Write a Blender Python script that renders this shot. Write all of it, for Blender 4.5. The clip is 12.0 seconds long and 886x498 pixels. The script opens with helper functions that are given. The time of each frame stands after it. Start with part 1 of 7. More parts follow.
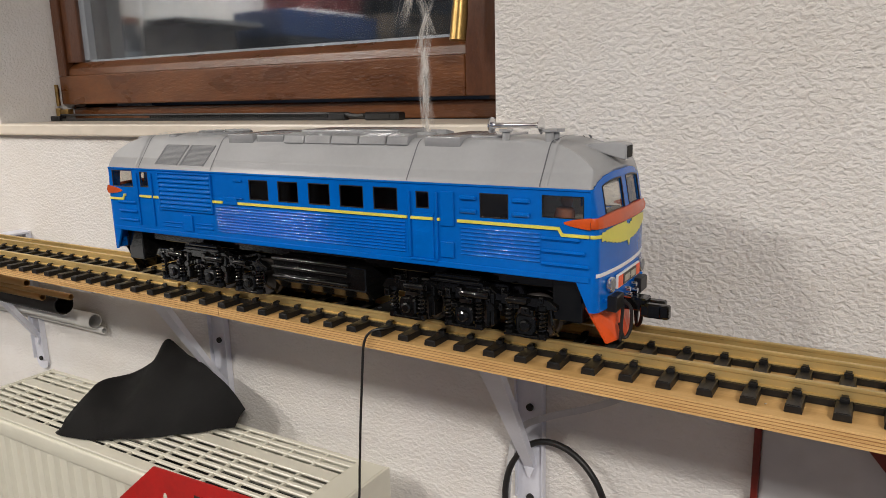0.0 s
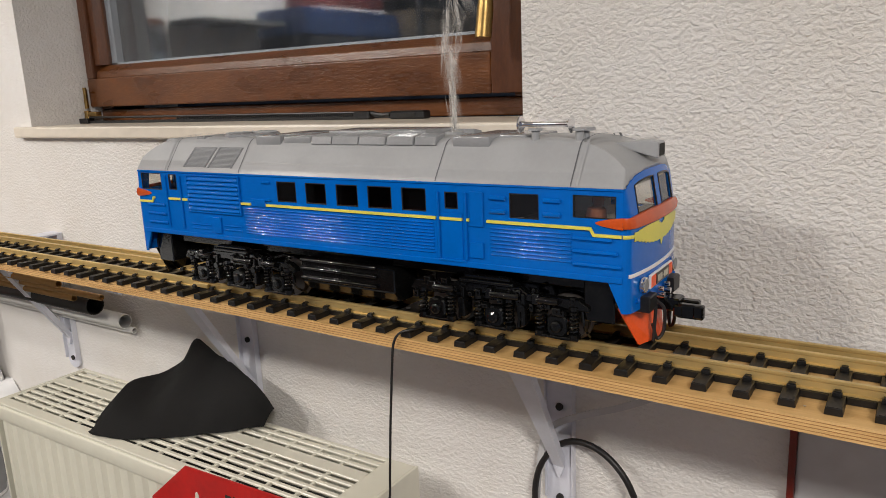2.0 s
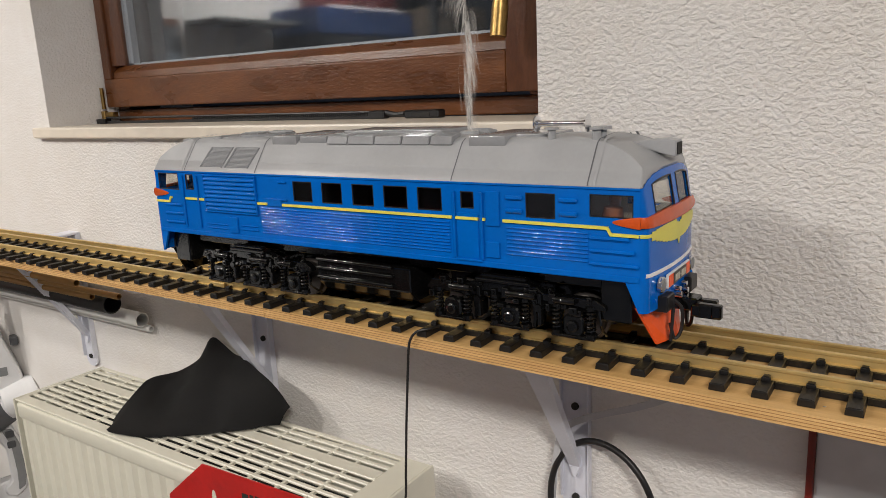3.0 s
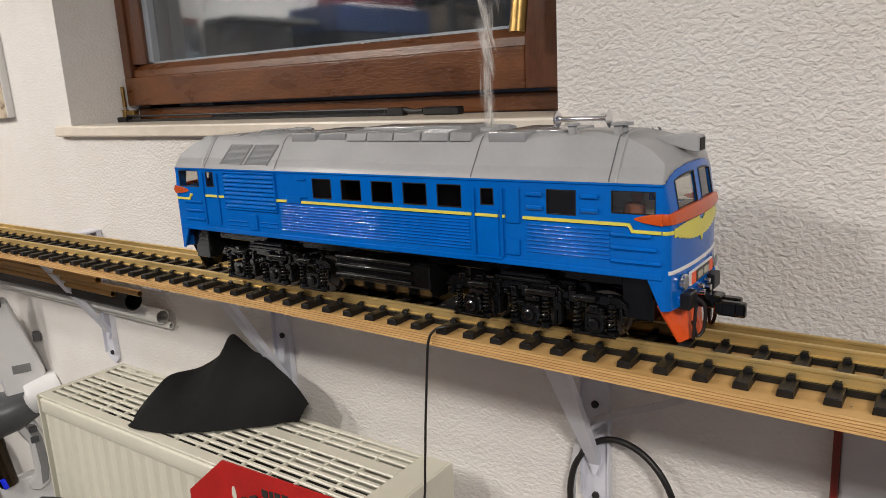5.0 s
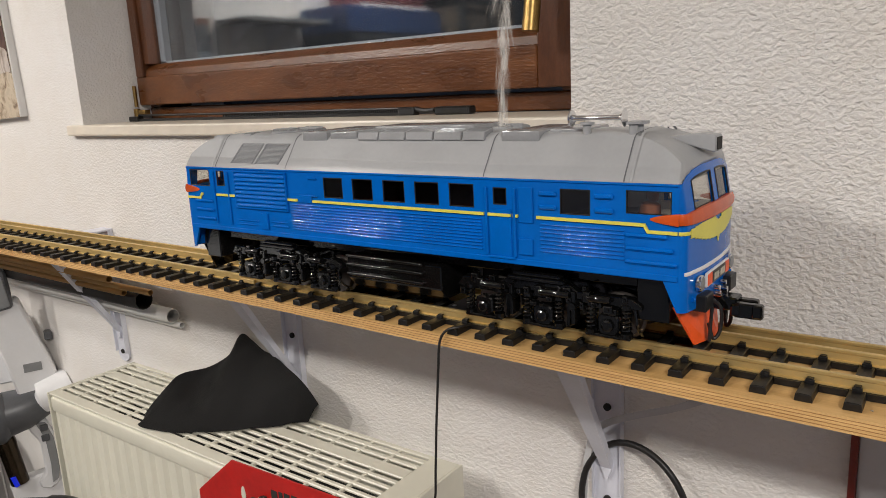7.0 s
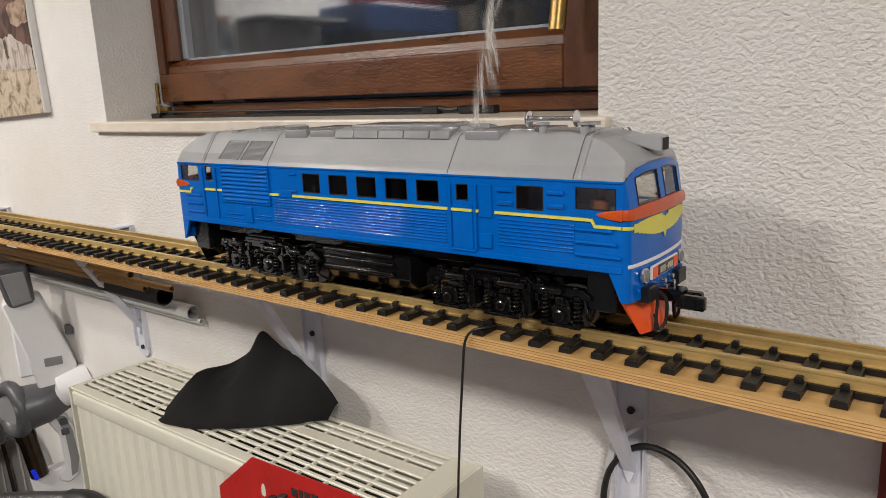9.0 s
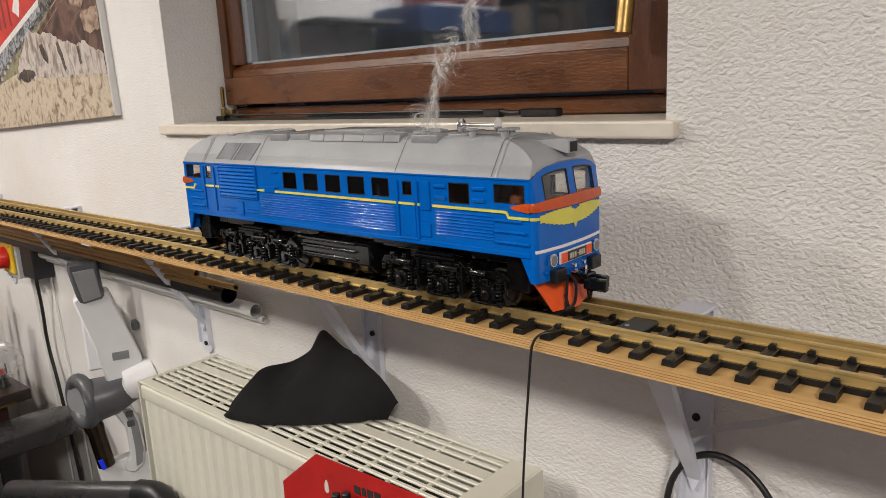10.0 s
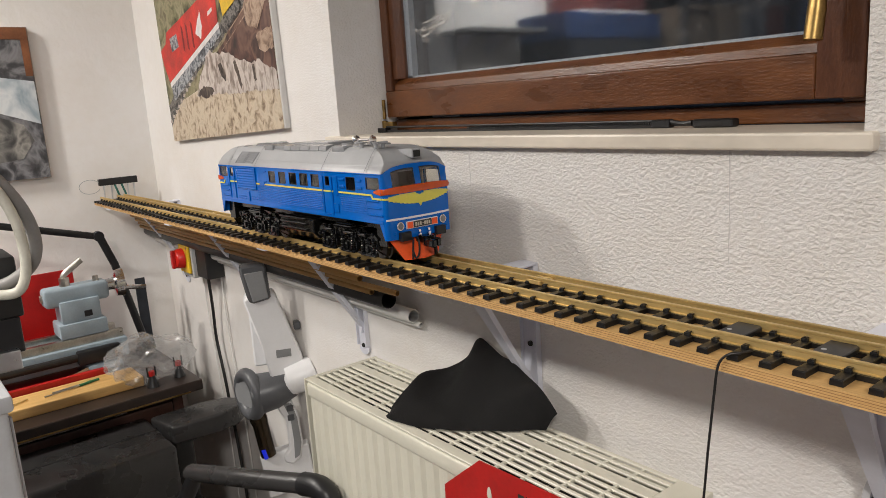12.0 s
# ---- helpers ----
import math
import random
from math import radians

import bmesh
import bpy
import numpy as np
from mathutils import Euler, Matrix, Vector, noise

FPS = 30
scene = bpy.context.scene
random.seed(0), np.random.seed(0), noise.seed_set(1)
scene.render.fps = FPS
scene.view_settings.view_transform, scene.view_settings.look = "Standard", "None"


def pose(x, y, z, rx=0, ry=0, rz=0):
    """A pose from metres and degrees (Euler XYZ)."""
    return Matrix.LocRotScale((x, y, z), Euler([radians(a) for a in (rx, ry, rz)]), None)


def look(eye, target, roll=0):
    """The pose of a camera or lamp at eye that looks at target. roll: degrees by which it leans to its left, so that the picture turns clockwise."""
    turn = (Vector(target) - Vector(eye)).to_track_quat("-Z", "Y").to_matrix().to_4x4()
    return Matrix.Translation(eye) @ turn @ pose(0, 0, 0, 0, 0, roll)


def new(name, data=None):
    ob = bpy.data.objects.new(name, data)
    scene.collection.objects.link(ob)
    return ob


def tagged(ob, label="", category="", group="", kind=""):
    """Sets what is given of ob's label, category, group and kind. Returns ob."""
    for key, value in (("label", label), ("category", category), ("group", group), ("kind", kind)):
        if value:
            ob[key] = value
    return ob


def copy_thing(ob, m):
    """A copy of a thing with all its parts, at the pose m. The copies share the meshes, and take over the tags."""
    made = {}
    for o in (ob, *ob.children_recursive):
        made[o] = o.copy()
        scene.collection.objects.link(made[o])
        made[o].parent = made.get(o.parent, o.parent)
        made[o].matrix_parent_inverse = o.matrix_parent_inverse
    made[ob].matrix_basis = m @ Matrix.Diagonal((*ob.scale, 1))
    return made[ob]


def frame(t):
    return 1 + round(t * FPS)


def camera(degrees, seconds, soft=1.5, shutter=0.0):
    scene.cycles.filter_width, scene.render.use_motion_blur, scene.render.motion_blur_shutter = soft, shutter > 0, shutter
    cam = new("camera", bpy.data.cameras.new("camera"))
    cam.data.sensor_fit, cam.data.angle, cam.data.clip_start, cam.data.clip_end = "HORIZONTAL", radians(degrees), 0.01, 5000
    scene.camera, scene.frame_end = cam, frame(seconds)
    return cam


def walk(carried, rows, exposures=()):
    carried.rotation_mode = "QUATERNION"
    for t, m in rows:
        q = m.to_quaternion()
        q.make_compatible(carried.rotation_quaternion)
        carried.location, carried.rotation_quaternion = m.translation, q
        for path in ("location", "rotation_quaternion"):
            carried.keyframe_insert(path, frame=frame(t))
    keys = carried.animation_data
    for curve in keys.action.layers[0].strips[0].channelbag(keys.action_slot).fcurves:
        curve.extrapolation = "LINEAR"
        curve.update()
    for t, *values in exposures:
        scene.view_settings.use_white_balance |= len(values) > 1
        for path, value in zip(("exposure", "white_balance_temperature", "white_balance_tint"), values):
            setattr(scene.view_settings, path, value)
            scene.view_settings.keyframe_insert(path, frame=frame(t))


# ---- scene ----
cam = camera(62.3, 12.0, soft=0.8)
PATH = [
    (0, (0.387, -0.706, 1.41), (-0.636, 0.961, 0.99), -1.5),
    (0.5, (0.388, -0.706, 1.413), (-0.645, 0.954, 0.99), -1.7),
    (1, (0.387, -0.704, 1.412), (-0.661, 0.945, 0.985), -2.0),
    (1.5, (0.385, -0.705, 1.415), (-0.675, 0.936, 0.985), -2.3),
    (2, (0.38, -0.705, 1.414), (-0.693, 0.926, 0.983), -2.4),
    (2.5, (0.379, -0.706, 1.416), (-0.709, 0.915, 0.983), -2.5),
    (3, (0.378, -0.706, 1.415), (-0.725, 0.905, 0.981), -2.7),
    (5, (0.375, -0.705, 1.414), (-0.766, 0.878, 0.976), -3.0),
    (5.5, (0.374, -0.705, 1.414), (-0.773, 0.874, 0.976), -2.9),
    (6, (0.374, -0.704, 1.412), (-0.778, 0.871, 0.974), -2.9),
    (6.5, (0.372, -0.703, 1.413), (-0.786, 0.868, 0.976), -2.9),
    (7, (0.37, -0.702, 1.412), (-0.792, 0.867, 0.978), -2.9),
    (9, (0.359, -0.705, 1.412), (-0.833, 0.841, 0.978), -2.5),
    (9.5, (0.35, -0.71, 1.415), (-0.878, 0.808, 0.983), -2.4),
    (10, (0.348, -0.72, 1.418), (-0.944, 0.745, 0.988), -2.8),
    (10.5, (0.339, -0.735, 1.422), (-1.029, 0.662, 1.002), -3.2),
    (11, (0.334, -0.746, 1.426), (-1.094, 0.591, 1.012), -3.6),
    (11.5, (0.329, -0.754, 1.428), (-1.154, 0.527, 1.026), -3.6),
    (12, (0.323, -0.758, 1.429), (-1.216, 0.457, 1.035), -3.8),
]
walk(cam, [(t, look(eye, target, roll)) for t, eye, target, roll in PATH])

# ---- world and light ----
world = bpy.data.worlds.new("night")
scene.world = world
world.use_nodes = True
world.node_tree.nodes["Background"].inputs[0].default_value = (0.012, 0.016, 0.028, 1)
world.node_tree.nodes["Background"].inputs[1].default_value = 1.0
scene.view_settings.exposure = 0.0


def area_lamp(name, x, y, z, sx, sy, watts, colour):
    data = bpy.data.lights.new(name, "AREA")
    data.shape, data.size, data.size_y, data.energy, data.color = "RECTANGLE", sx, sy, watts, colour
    ob = new(name, data)
    ob.matrix_world = pose(x, y, z)
    return ob


WARM = (1.0, 0.948, 0.885)
# flat ceiling lamps: x, y, width, depth, watts
# none in view; third added for rib glints and bench corner, fourth as fill
LAMPS = [(-0.80, -1.85, 0.14, 0.14, 21.0), (-1.58, -1.52, 0.14, 0.14, 21.0), (-1.72, -1.22, 0.10, 0.10, 11.5), (1.42, -1.75, 0.60, 0.12, 58.0)]
for x_, y_, w_, d_, watts_ in LAMPS:
    area_lamp("lamp_light", x_, y_, 2.355, w_, d_, watts_, WARM)


# ---- materials ----
def mat(name, base, rough=0.5, metal=0.0, var=0.12, scale=40.0, bump=0.0, bscale=None, coat=0.0, stretch=(1, 1, 1), second=None, spec=None, detail=6.0):
    """A surface with two scales of colour variation and fine relief."""
    m = bpy.data.materials.new(name)
    m.use_nodes = True
    nt = m.node_tree
    n, l = nt.nodes, nt.links
    p = n["Principled BSDF"]
    p.inputs["Roughness"].default_value, p.inputs["Metallic"].default_value = rough, metal
    p.inputs["Coat Weight"].default_value = coat
    p.inputs["Coat Roughness"].default_value = 0.08
    if spec is not None:
        p.inputs["Specular IOR Level"].default_value = spec
    tc, mp = n.new("ShaderNodeTexCoord"), n.new("ShaderNodeMapping")
    mp.inputs["Scale"].default_value = stretch
    l.new(tc.outputs["Object"], mp.inputs["Vector"])
    a, b = n.new("ShaderNodeTexNoise"), n.new("ShaderNodeTexNoise")
    for t, s in ((a, scale), (b, scale * 9)):
        t.inputs["Scale"].default_value, t.inputs["Detail"].default_value = s, detail
        l.new(mp.outputs[0], t.inputs["Vector"])
    mixn = n.new("ShaderNodeMath")
    mixn.operation = "MULTIPLY_ADD"
    l.new(b.outputs["Fac"], mixn.inputs[0])
    mixn.inputs[1].default_value = 0.4
    l.new(a.outputs["Fac"], mixn.inputs[2])
    ramp = n.new("ShaderNodeValToRGB")
    l.new(mixn.outputs[0], ramp.inputs[0])
    lo = second if second else tuple(c * (1 - var) for c in base)
    hi = base if second else tuple(min(1, c * (1 + var)) for c in base)
    ramp.color_ramp.elements[0].position, ramp.color_ramp.elements[1].position = 0.5, 0.9
    ramp.color_ramp.elements[0].color, ramp.color_ramp.elements[1].color = (*lo, 1), (*hi, 1)
    l.new(ramp.outputs[0], p.inputs["Base Color"])
    rr = n.new("ShaderNodeMapRange")
    rr.inputs["To Min"].default_value, rr.inputs["To Max"].default_value = max(0.02, rough - 0.08), min(1, rough + 0.08)
    l.new(a.outputs["Fac"], rr.inputs["Value"])
    l.new(rr.outputs[0], p.inputs["Roughness"])
    if bump:
        c = n.new("ShaderNodeTexNoise")
        c.inputs["Scale"].default_value, c.inputs["Detail"].default_value = bscale or scale * 5, 3.0
        l.new(mp.outputs[0], c.inputs["Vector"])
        bp = n.new("ShaderNodeBump")
        bp.inputs["Strength"].default_value, bp.inputs["Distance"].default_value = 1.0, bump
        l.new(c.outputs["Fac"], bp.inputs["Height"])
        l.new(bp.outputs[0], p.inputs["Normal"])
    return m


def plaster(name, base, scale, depth, stretch, low=1.0):
    """Rubbed roughcast: worm-like furrows on a grainy ground."""
    m = mat(name, base, 0.85, var=0.09, scale=5, second=tuple(c * k for c, k in zip(base, (0.94, 0.92, 0.89))))
    nt = m.node_tree
    n, l = nt.nodes, nt.links
    tc, mp = n.new("ShaderNodeTexCoord"), n.new("ShaderNodeMapping")
    mp.inputs["Scale"].default_value = stretch
    l.new(tc.outputs["Object"], mp.inputs["Vector"])
    a = n.new("ShaderNodeTexNoise")
    a.inputs["Scale"].default_value, a.inputs["Detail"].default_value = scale, 2.5
    a.inputs["Distortion"].default_value = 0.35
    l.new(mp.outputs[0], a.inputs["Vector"])
    r = n.new("ShaderNodeValToRGB")
    r.color_ramp.elements[0].position, r.color_ramp.elements[1].position = 0.33, 0.64
    l.new(a.outputs["Fac"], r.inputs[0])
    g = n.new("ShaderNodeTexNoise")
    g.inputs["Scale"].default_value, g.inputs["Detail"].default_value = scale * 2.6, 3
    l.new(tc.outputs["Object"], g.inputs["Vector"])
    add = n.new("ShaderNodeMath")
    add.operation = "MULTIPLY_ADD"
    l.new(g.outputs["Fac"], add.inputs[0])
    add.inputs[1].default_value = 0.45
    l.new(r.outputs[0], add.inputs[2])
    bp = n.new("ShaderNodeBump")
    bp.inputs["Strength"].default_value, bp.inputs["Distance"].default_value = 1.0, depth
    l.new(add.outputs[0], bp.inputs["Height"])
    if low < 1:
        # the roughcast was rubbed smoother below the shelf's height
        sp, fade = n.new("ShaderNodeSeparateXYZ"), n.new("ShaderNodeMapRange")
        l.new(tc.outputs["Object"], sp.inputs[0])
        l.new(sp.outputs[2], fade.inputs["Value"])
        fade.inputs["From Min"].default_value, fade.inputs["From Max"].default_value = 1.10, 1.21
        fade.inputs["To Min"].default_value = low
        # and smoother towards the end of the room
        end, both = n.new("ShaderNodeMapRange"), n.new("ShaderNodeMath")
        l.new(sp.outputs[0], end.inputs["Value"])
        end.inputs["From Min"].default_value, end.inputs["From Max"].default_value = -1.15, -0.45
        end.inputs["To Min"].default_value = 0.30
        both.operation = "MULTIPLY"
        l.new(fade.outputs[0], both.inputs[0])
        l.new(end.outputs[0], both.inputs[1])
        l.new(both.outputs[0], bp.inputs["Strength"])
    l.new(bp.outputs[0], n["Principled BSDF"].inputs["Normal"])
    return m


def wood(name, dark, light, axis, scale, rough, coat=0.0, bump=0.0003):
    """Grain drawn out along one axis."""
    st = [scale, scale, scale]
    st[axis] = scale * 0.06
    return mat(name, light, rough, var=0.2, scale=1.0, stretch=tuple(st), second=dark, bump=bump, bscale=6, coat=coat)


def glass(name, tint, rough=0.02, gloss=0.04, dust=0.0):
    """A pane: clear with a true reflection."""
    m = bpy.data.materials.new(name)
    m.use_nodes = True
    n, l = m.node_tree.nodes, m.node_tree.links
    out = n["Material Output"]
    n.remove(n["Principled BSDF"])
    tr, gl, mx, lw = n.new("ShaderNodeBsdfTransparent"), n.new("ShaderNodeBsdfGlossy"), n.new("ShaderNodeMixShader"), n.new("ShaderNodeLayerWeight")
    tr.inputs[0].default_value = (*tint, 1)
    gl.inputs["Roughness"].default_value = rough
    pw, ma = n.new("ShaderNodeMath"), n.new("ShaderNodeMath")
    pw.operation, ma.operation = "POWER", "MULTIPLY_ADD"
    l.new(lw.outputs["Facing"], pw.inputs[0])
    pw.inputs[1].default_value = 4.0
    l.new(pw.outputs[0], ma.inputs[0])
    ma.inputs[1].default_value, ma.inputs[2].default_value = 0.8, gloss
    l.new(ma.outputs[0], mx.inputs[0])
    l.new(tr.outputs[0], mx.inputs[1])
    l.new(gl.outputs[0], mx.inputs[2])
    l.new(mx.outputs[0], out.inputs[0])
    if dust:
        # a thin film of dust with runs down the pane
        df, m2, t, mr = n.new("ShaderNodeBsdfDiffuse"), n.new("ShaderNodeMixShader"), n.new("ShaderNodeTexNoise"), n.new("ShaderNodeMapRange")
        tc, mp = n.new("ShaderNodeTexCoord"), n.new("ShaderNodeMapping")
        mp.inputs["Scale"].default_value = (1, 1, 0.14)
        df.inputs[0].default_value = (0.55, 0.57, 0.60, 1)
        t.inputs["Scale"].default_value, t.inputs["Detail"].default_value = 90, 5
        l.new(tc.outputs["Object"], mp.inputs["Vector"])
        l.new(mp.outputs[0], t.inputs["Vector"])
        l.new(t.outputs["Fac"], mr.inputs["Value"])
        mr.inputs["From Min"].default_value, mr.inputs["From Max"].default_value = 0.3, 0.75
        mr.inputs["To Min"].default_value, mr.inputs["To Max"].default_value = dust * 0.35, dust * 1.6
        l.new(mr.outputs[0], m2.inputs[0])
        l.new(mx.outputs[0], m2.inputs[1])
        l.new(df.outputs[0], m2.inputs[2])
        l.new(m2.outputs[0], out.inputs[0])
    return m


def glow(name, colour, strength):
    m = bpy.data.materials.new(name)
    m.use_nodes = True
    p = m.node_tree.nodes["Principled BSDF"]
    p.inputs["Base Color"].default_value = (*colour, 1)
    p.inputs["Emission Color"].default_value, p.inputs["Emission Strength"].default_value = (*colour, 1), strength
    return m


M_WALL = plaster("roughcast", (0.78, 0.76, 0.74), 205, 0.0013, (0.88, 1, 1.12), 0.65)
M_WALL_SMOOTH = plaster("smooth_plaster", (0.78, 0.765, 0.75), 60, 0.0003, (1, 1, 1))
# unseen walls, darkened to cut bounce, with blue blotches for mirrored clutter
M_FAR = mat("grey_blue_wall", (0.24, 0.25, 0.27), 0.8, var=0.3, scale=1.6, second=(0.04, 0.07, 0.16), stretch=(0.6, 1, 1.6))
M_SEAM = mat("crack_shadow", (0.60, 0.58, 0.56), 0.9, var=0.2, scale=60)
M_CEIL = mat("ceiling_paint", (0.80, 0.78, 0.74), 0.9, var=0.03, scale=5)
M_FLOOR = mat("floor_tile", (0.135, 0.10, 0.073), 0.45, var=0.15, scale=3, bump=0.0003)
M_MARBLE = mat("sill_stone", (0.72, 0.65, 0.55), 0.35, var=0.14, scale=9, stretch=(0.4, 1, 1))
M_SASH = mat("brown_stained_wood", (0.165, 0.058, 0.016), 0.29, var=0.2, scale=34, second=(0.085, 0.028, 0.008), stretch=(0.3, 1, 1), bump=0.00050, bscale=420, coat=0.15)
M_SASH_V = mat("brown_stained_upright", (0.140, 0.048, 0.015), 0.31, var=0.2, scale=34, second=(0.075, 0.024, 0.008), stretch=(1, 1, 0.3), bump=0.00050, bscale=420, coat=0.15)
M_GLASS = glass("window_glass", (0.72, 0.75, 0.78), 0.040, 0.115, 0.020)
M_ALU = mat("aluminium", (0.62, 0.64, 0.66), 0.3, 1.0, var=0.06, scale=60)
M_SPACER = mat("bright_spacer", (0.80, 0.81, 0.83), 0.45, 0.4, var=0.05, scale=60)
M_BRASS = mat("brass_rail", (0.64, 0.46, 0.19), 0.38, 0.60, var=0.22, scale=14, stretch=(0.35, 1, 1), bump=0.00008, bscale=300)
M_BRASS_OLD = mat("aged_brass", (0.36, 0.235, 0.085), 0.36, 1.0, var=0.3, scale=30)
M_PLY = wood("plywood_face", (0.50, 0.29, 0.10), (0.68, 0.43, 0.18), 0, 60, 0.55)
M_PLY_L = wood("ply_light", (0.55, 0.32, 0.12), (0.72, 0.46, 0.19), 0, 200, 0.55)
M_PLY_D = wood("ply_dark", (0.26, 0.12, 0.04), (0.38, 0.19, 0.07), 0, 200, 0.6)
M_TIE = mat("sleeper_plastic", (0.0055, 0.0050, 0.0048), 0.42, var=0.4, scale=60, bump=0.0003, bscale=500, stretch=(1, 0.25, 1))
M_BLACK = mat("black_plastic", (0.010, 0.010, 0.011), 0.40, var=0.2, scale=50)
M_CABLE = mat("black_rubber", (0.013, 0.012, 0.012), 0.45, var=0.2, scale=60)
M_BRACKET = mat("lacquered_steel", (0.68, 0.69, 0.76), 0.4, var=0.05, scale=30, bump=0.0001)
M_RAD = mat("radiator_enamel", (0.66, 0.64, 0.54), 0.33, var=0.04, scale=8)
# near-black: shade in hollows, also lettering bars and the roof lamp lens
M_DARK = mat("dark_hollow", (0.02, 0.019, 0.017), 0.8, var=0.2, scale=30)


# ---- mesh helpers ----
def part(name, bm, material, parent=None, label="", smooth=False):
    """Links a bmesh as one mesh object under a thing or a part."""
    me = bpy.data.meshes.new(name)
    bmesh.ops.recalc_face_normals(bm, faces=bm.faces)
    bm.to_mesh(me)
    bm.free()
    me.materials.append(material)
    if smooth:
        me.shade_smooth()
        me.set_sharp_from_angle(angle=radians(38))
    ob = new(name, me)
    if parent:
        ob.parent = parent
    if label:
        ob["label"] = label
    return ob


def empty(name, m=None):
    ob = new(name)
    ob.empty_display_size = 0.02
    if m is not None:
        ob.matrix_world = m
    return ob


def box(x0, x1, y0, y1, z0, z1, bevel=0.0, seg=2, bm=None):
    own = bm is None
    b = bmesh.new()
    vs = [b.verts.new(p) for p in ((x0, y0, z0), (x1, y0, z0), (x1, y1, z0), (x0, y1, z0), (x0, y0, z1), (x1, y0, z1), (x1, y1, z1), (x0, y1, z1))]
    for f in ((3, 2, 1, 0), (4, 5, 6, 7), (0, 1, 5, 4), (1, 2, 6, 5), (2, 3, 7, 6), (3, 0, 4, 7)):
        b.faces.new([vs[i] for i in f])
    if bevel:
        bmesh.ops.bevel(b, geom=b.edges[:], offset=bevel, segments=seg, affect="EDGES", profile=0.5)
    return b if own else join(bm, b)


def join(bm, other):
    me = bpy.data.meshes.new("tmp")
    other.to_mesh(me)
    other.free()
    bm.from_mesh(me)
    bpy.data.meshes.remove(me)
    return bm


def tube(points, r, seg=10, bm=None, caps=True, closed=False):
    """A round bar along points; r may be a list of radii."""
    b = bm if bm is not None else bmesh.new()
    pts = [Vector(p) for p in points]
    rs = list(r) if isinstance(r, (list, tuple)) else [r] * len(pts)
    rings, ref = [], None
    for i, p in enumerate(pts):
        if closed:
            d = pts[(i + 1) % len(pts)] - pts[i - 1]
        else:
            d = pts[min(i + 1, len(pts) - 1)] - pts[max(i - 1, 0)]
        d.normalize()
        if ref is None:
            ref = d.orthogonal().normalized()
        u = (ref - d * ref.dot(d)).normalized()
        ref = u
        v = d.cross(u)
        rings.append([b.verts.new(p + rs[i] * (math.cos(2 * math.pi * k / seg) * u + math.sin(2 * math.pi * k / seg) * v)) for k in range(seg)])
    n = len(rings)
    for i in range(n if closed else n - 1):
        a, c = rings[i], rings[(i + 1) % n]
        for k in range(seg):
            b.faces.new((a[k], a[(k + 1) % seg], c[(k + 1) % seg], c[k]))
    if caps and not closed:
        b.faces.new(rings[0][::-1])
        b.faces.new(rings[-1])
    return b


def prism(poly, axis, a, c, bevel=0.0, bm=None):
    """A flat outline drawn out along an axis from a to c. The outline gives the two other axes in order."""
    b = bmesh.new()
    def at(p, h):
        q = list(p)
        q.insert(axis, h)
        return q
    lo, hi = [b.verts.new(at(p, a)) for p in poly], [b.verts.new(at(p, c)) for p in poly]
    n = len(poly)
    b.faces.new(lo[::-1])
    b.faces.new(hi)
    for i in range(n):
        b.faces.new((lo[i], lo[(i + 1) % n], hi[(i + 1) % n], hi[i]))
    bmesh.ops.recalc_face_normals(b, faces=b.faces)
    if bevel:
        bmesh.ops.bevel(b, geom=b.edges[:], offset=bevel, segments=1, affect="EDGES")
    return b if bm is None else join(bm, b)


def bend(points, steps=8):
    """A smooth line through points (Catmull-Rom)."""
    p = [Vector(q) for q in points]
    p = [2 * p[0] - p[1]] + p + [2 * p[-1] - p[-2]]
    out = []
    for i in range(1, len(p) - 2):
        for k in range(steps):
            t = k / steps
            a, b, c, d = p[i - 1], p[i], p[i + 1], p[i + 2]
            out.append(0.5 * (2 * b + (c - a) * t + (2 * a - 5 * b + 4 * c - d) * t * t + (3 * b - a - 3 * c + d) * t ** 3))
    out.append(p[-2])
    return out


# ---- the room ----
XW, XE, YS, ZC = -2.100, 2.6, -3.2, 2.40
WX0, WX1, WZ0, WZ1 = -0.940, 0.024, 1.372, 2.02


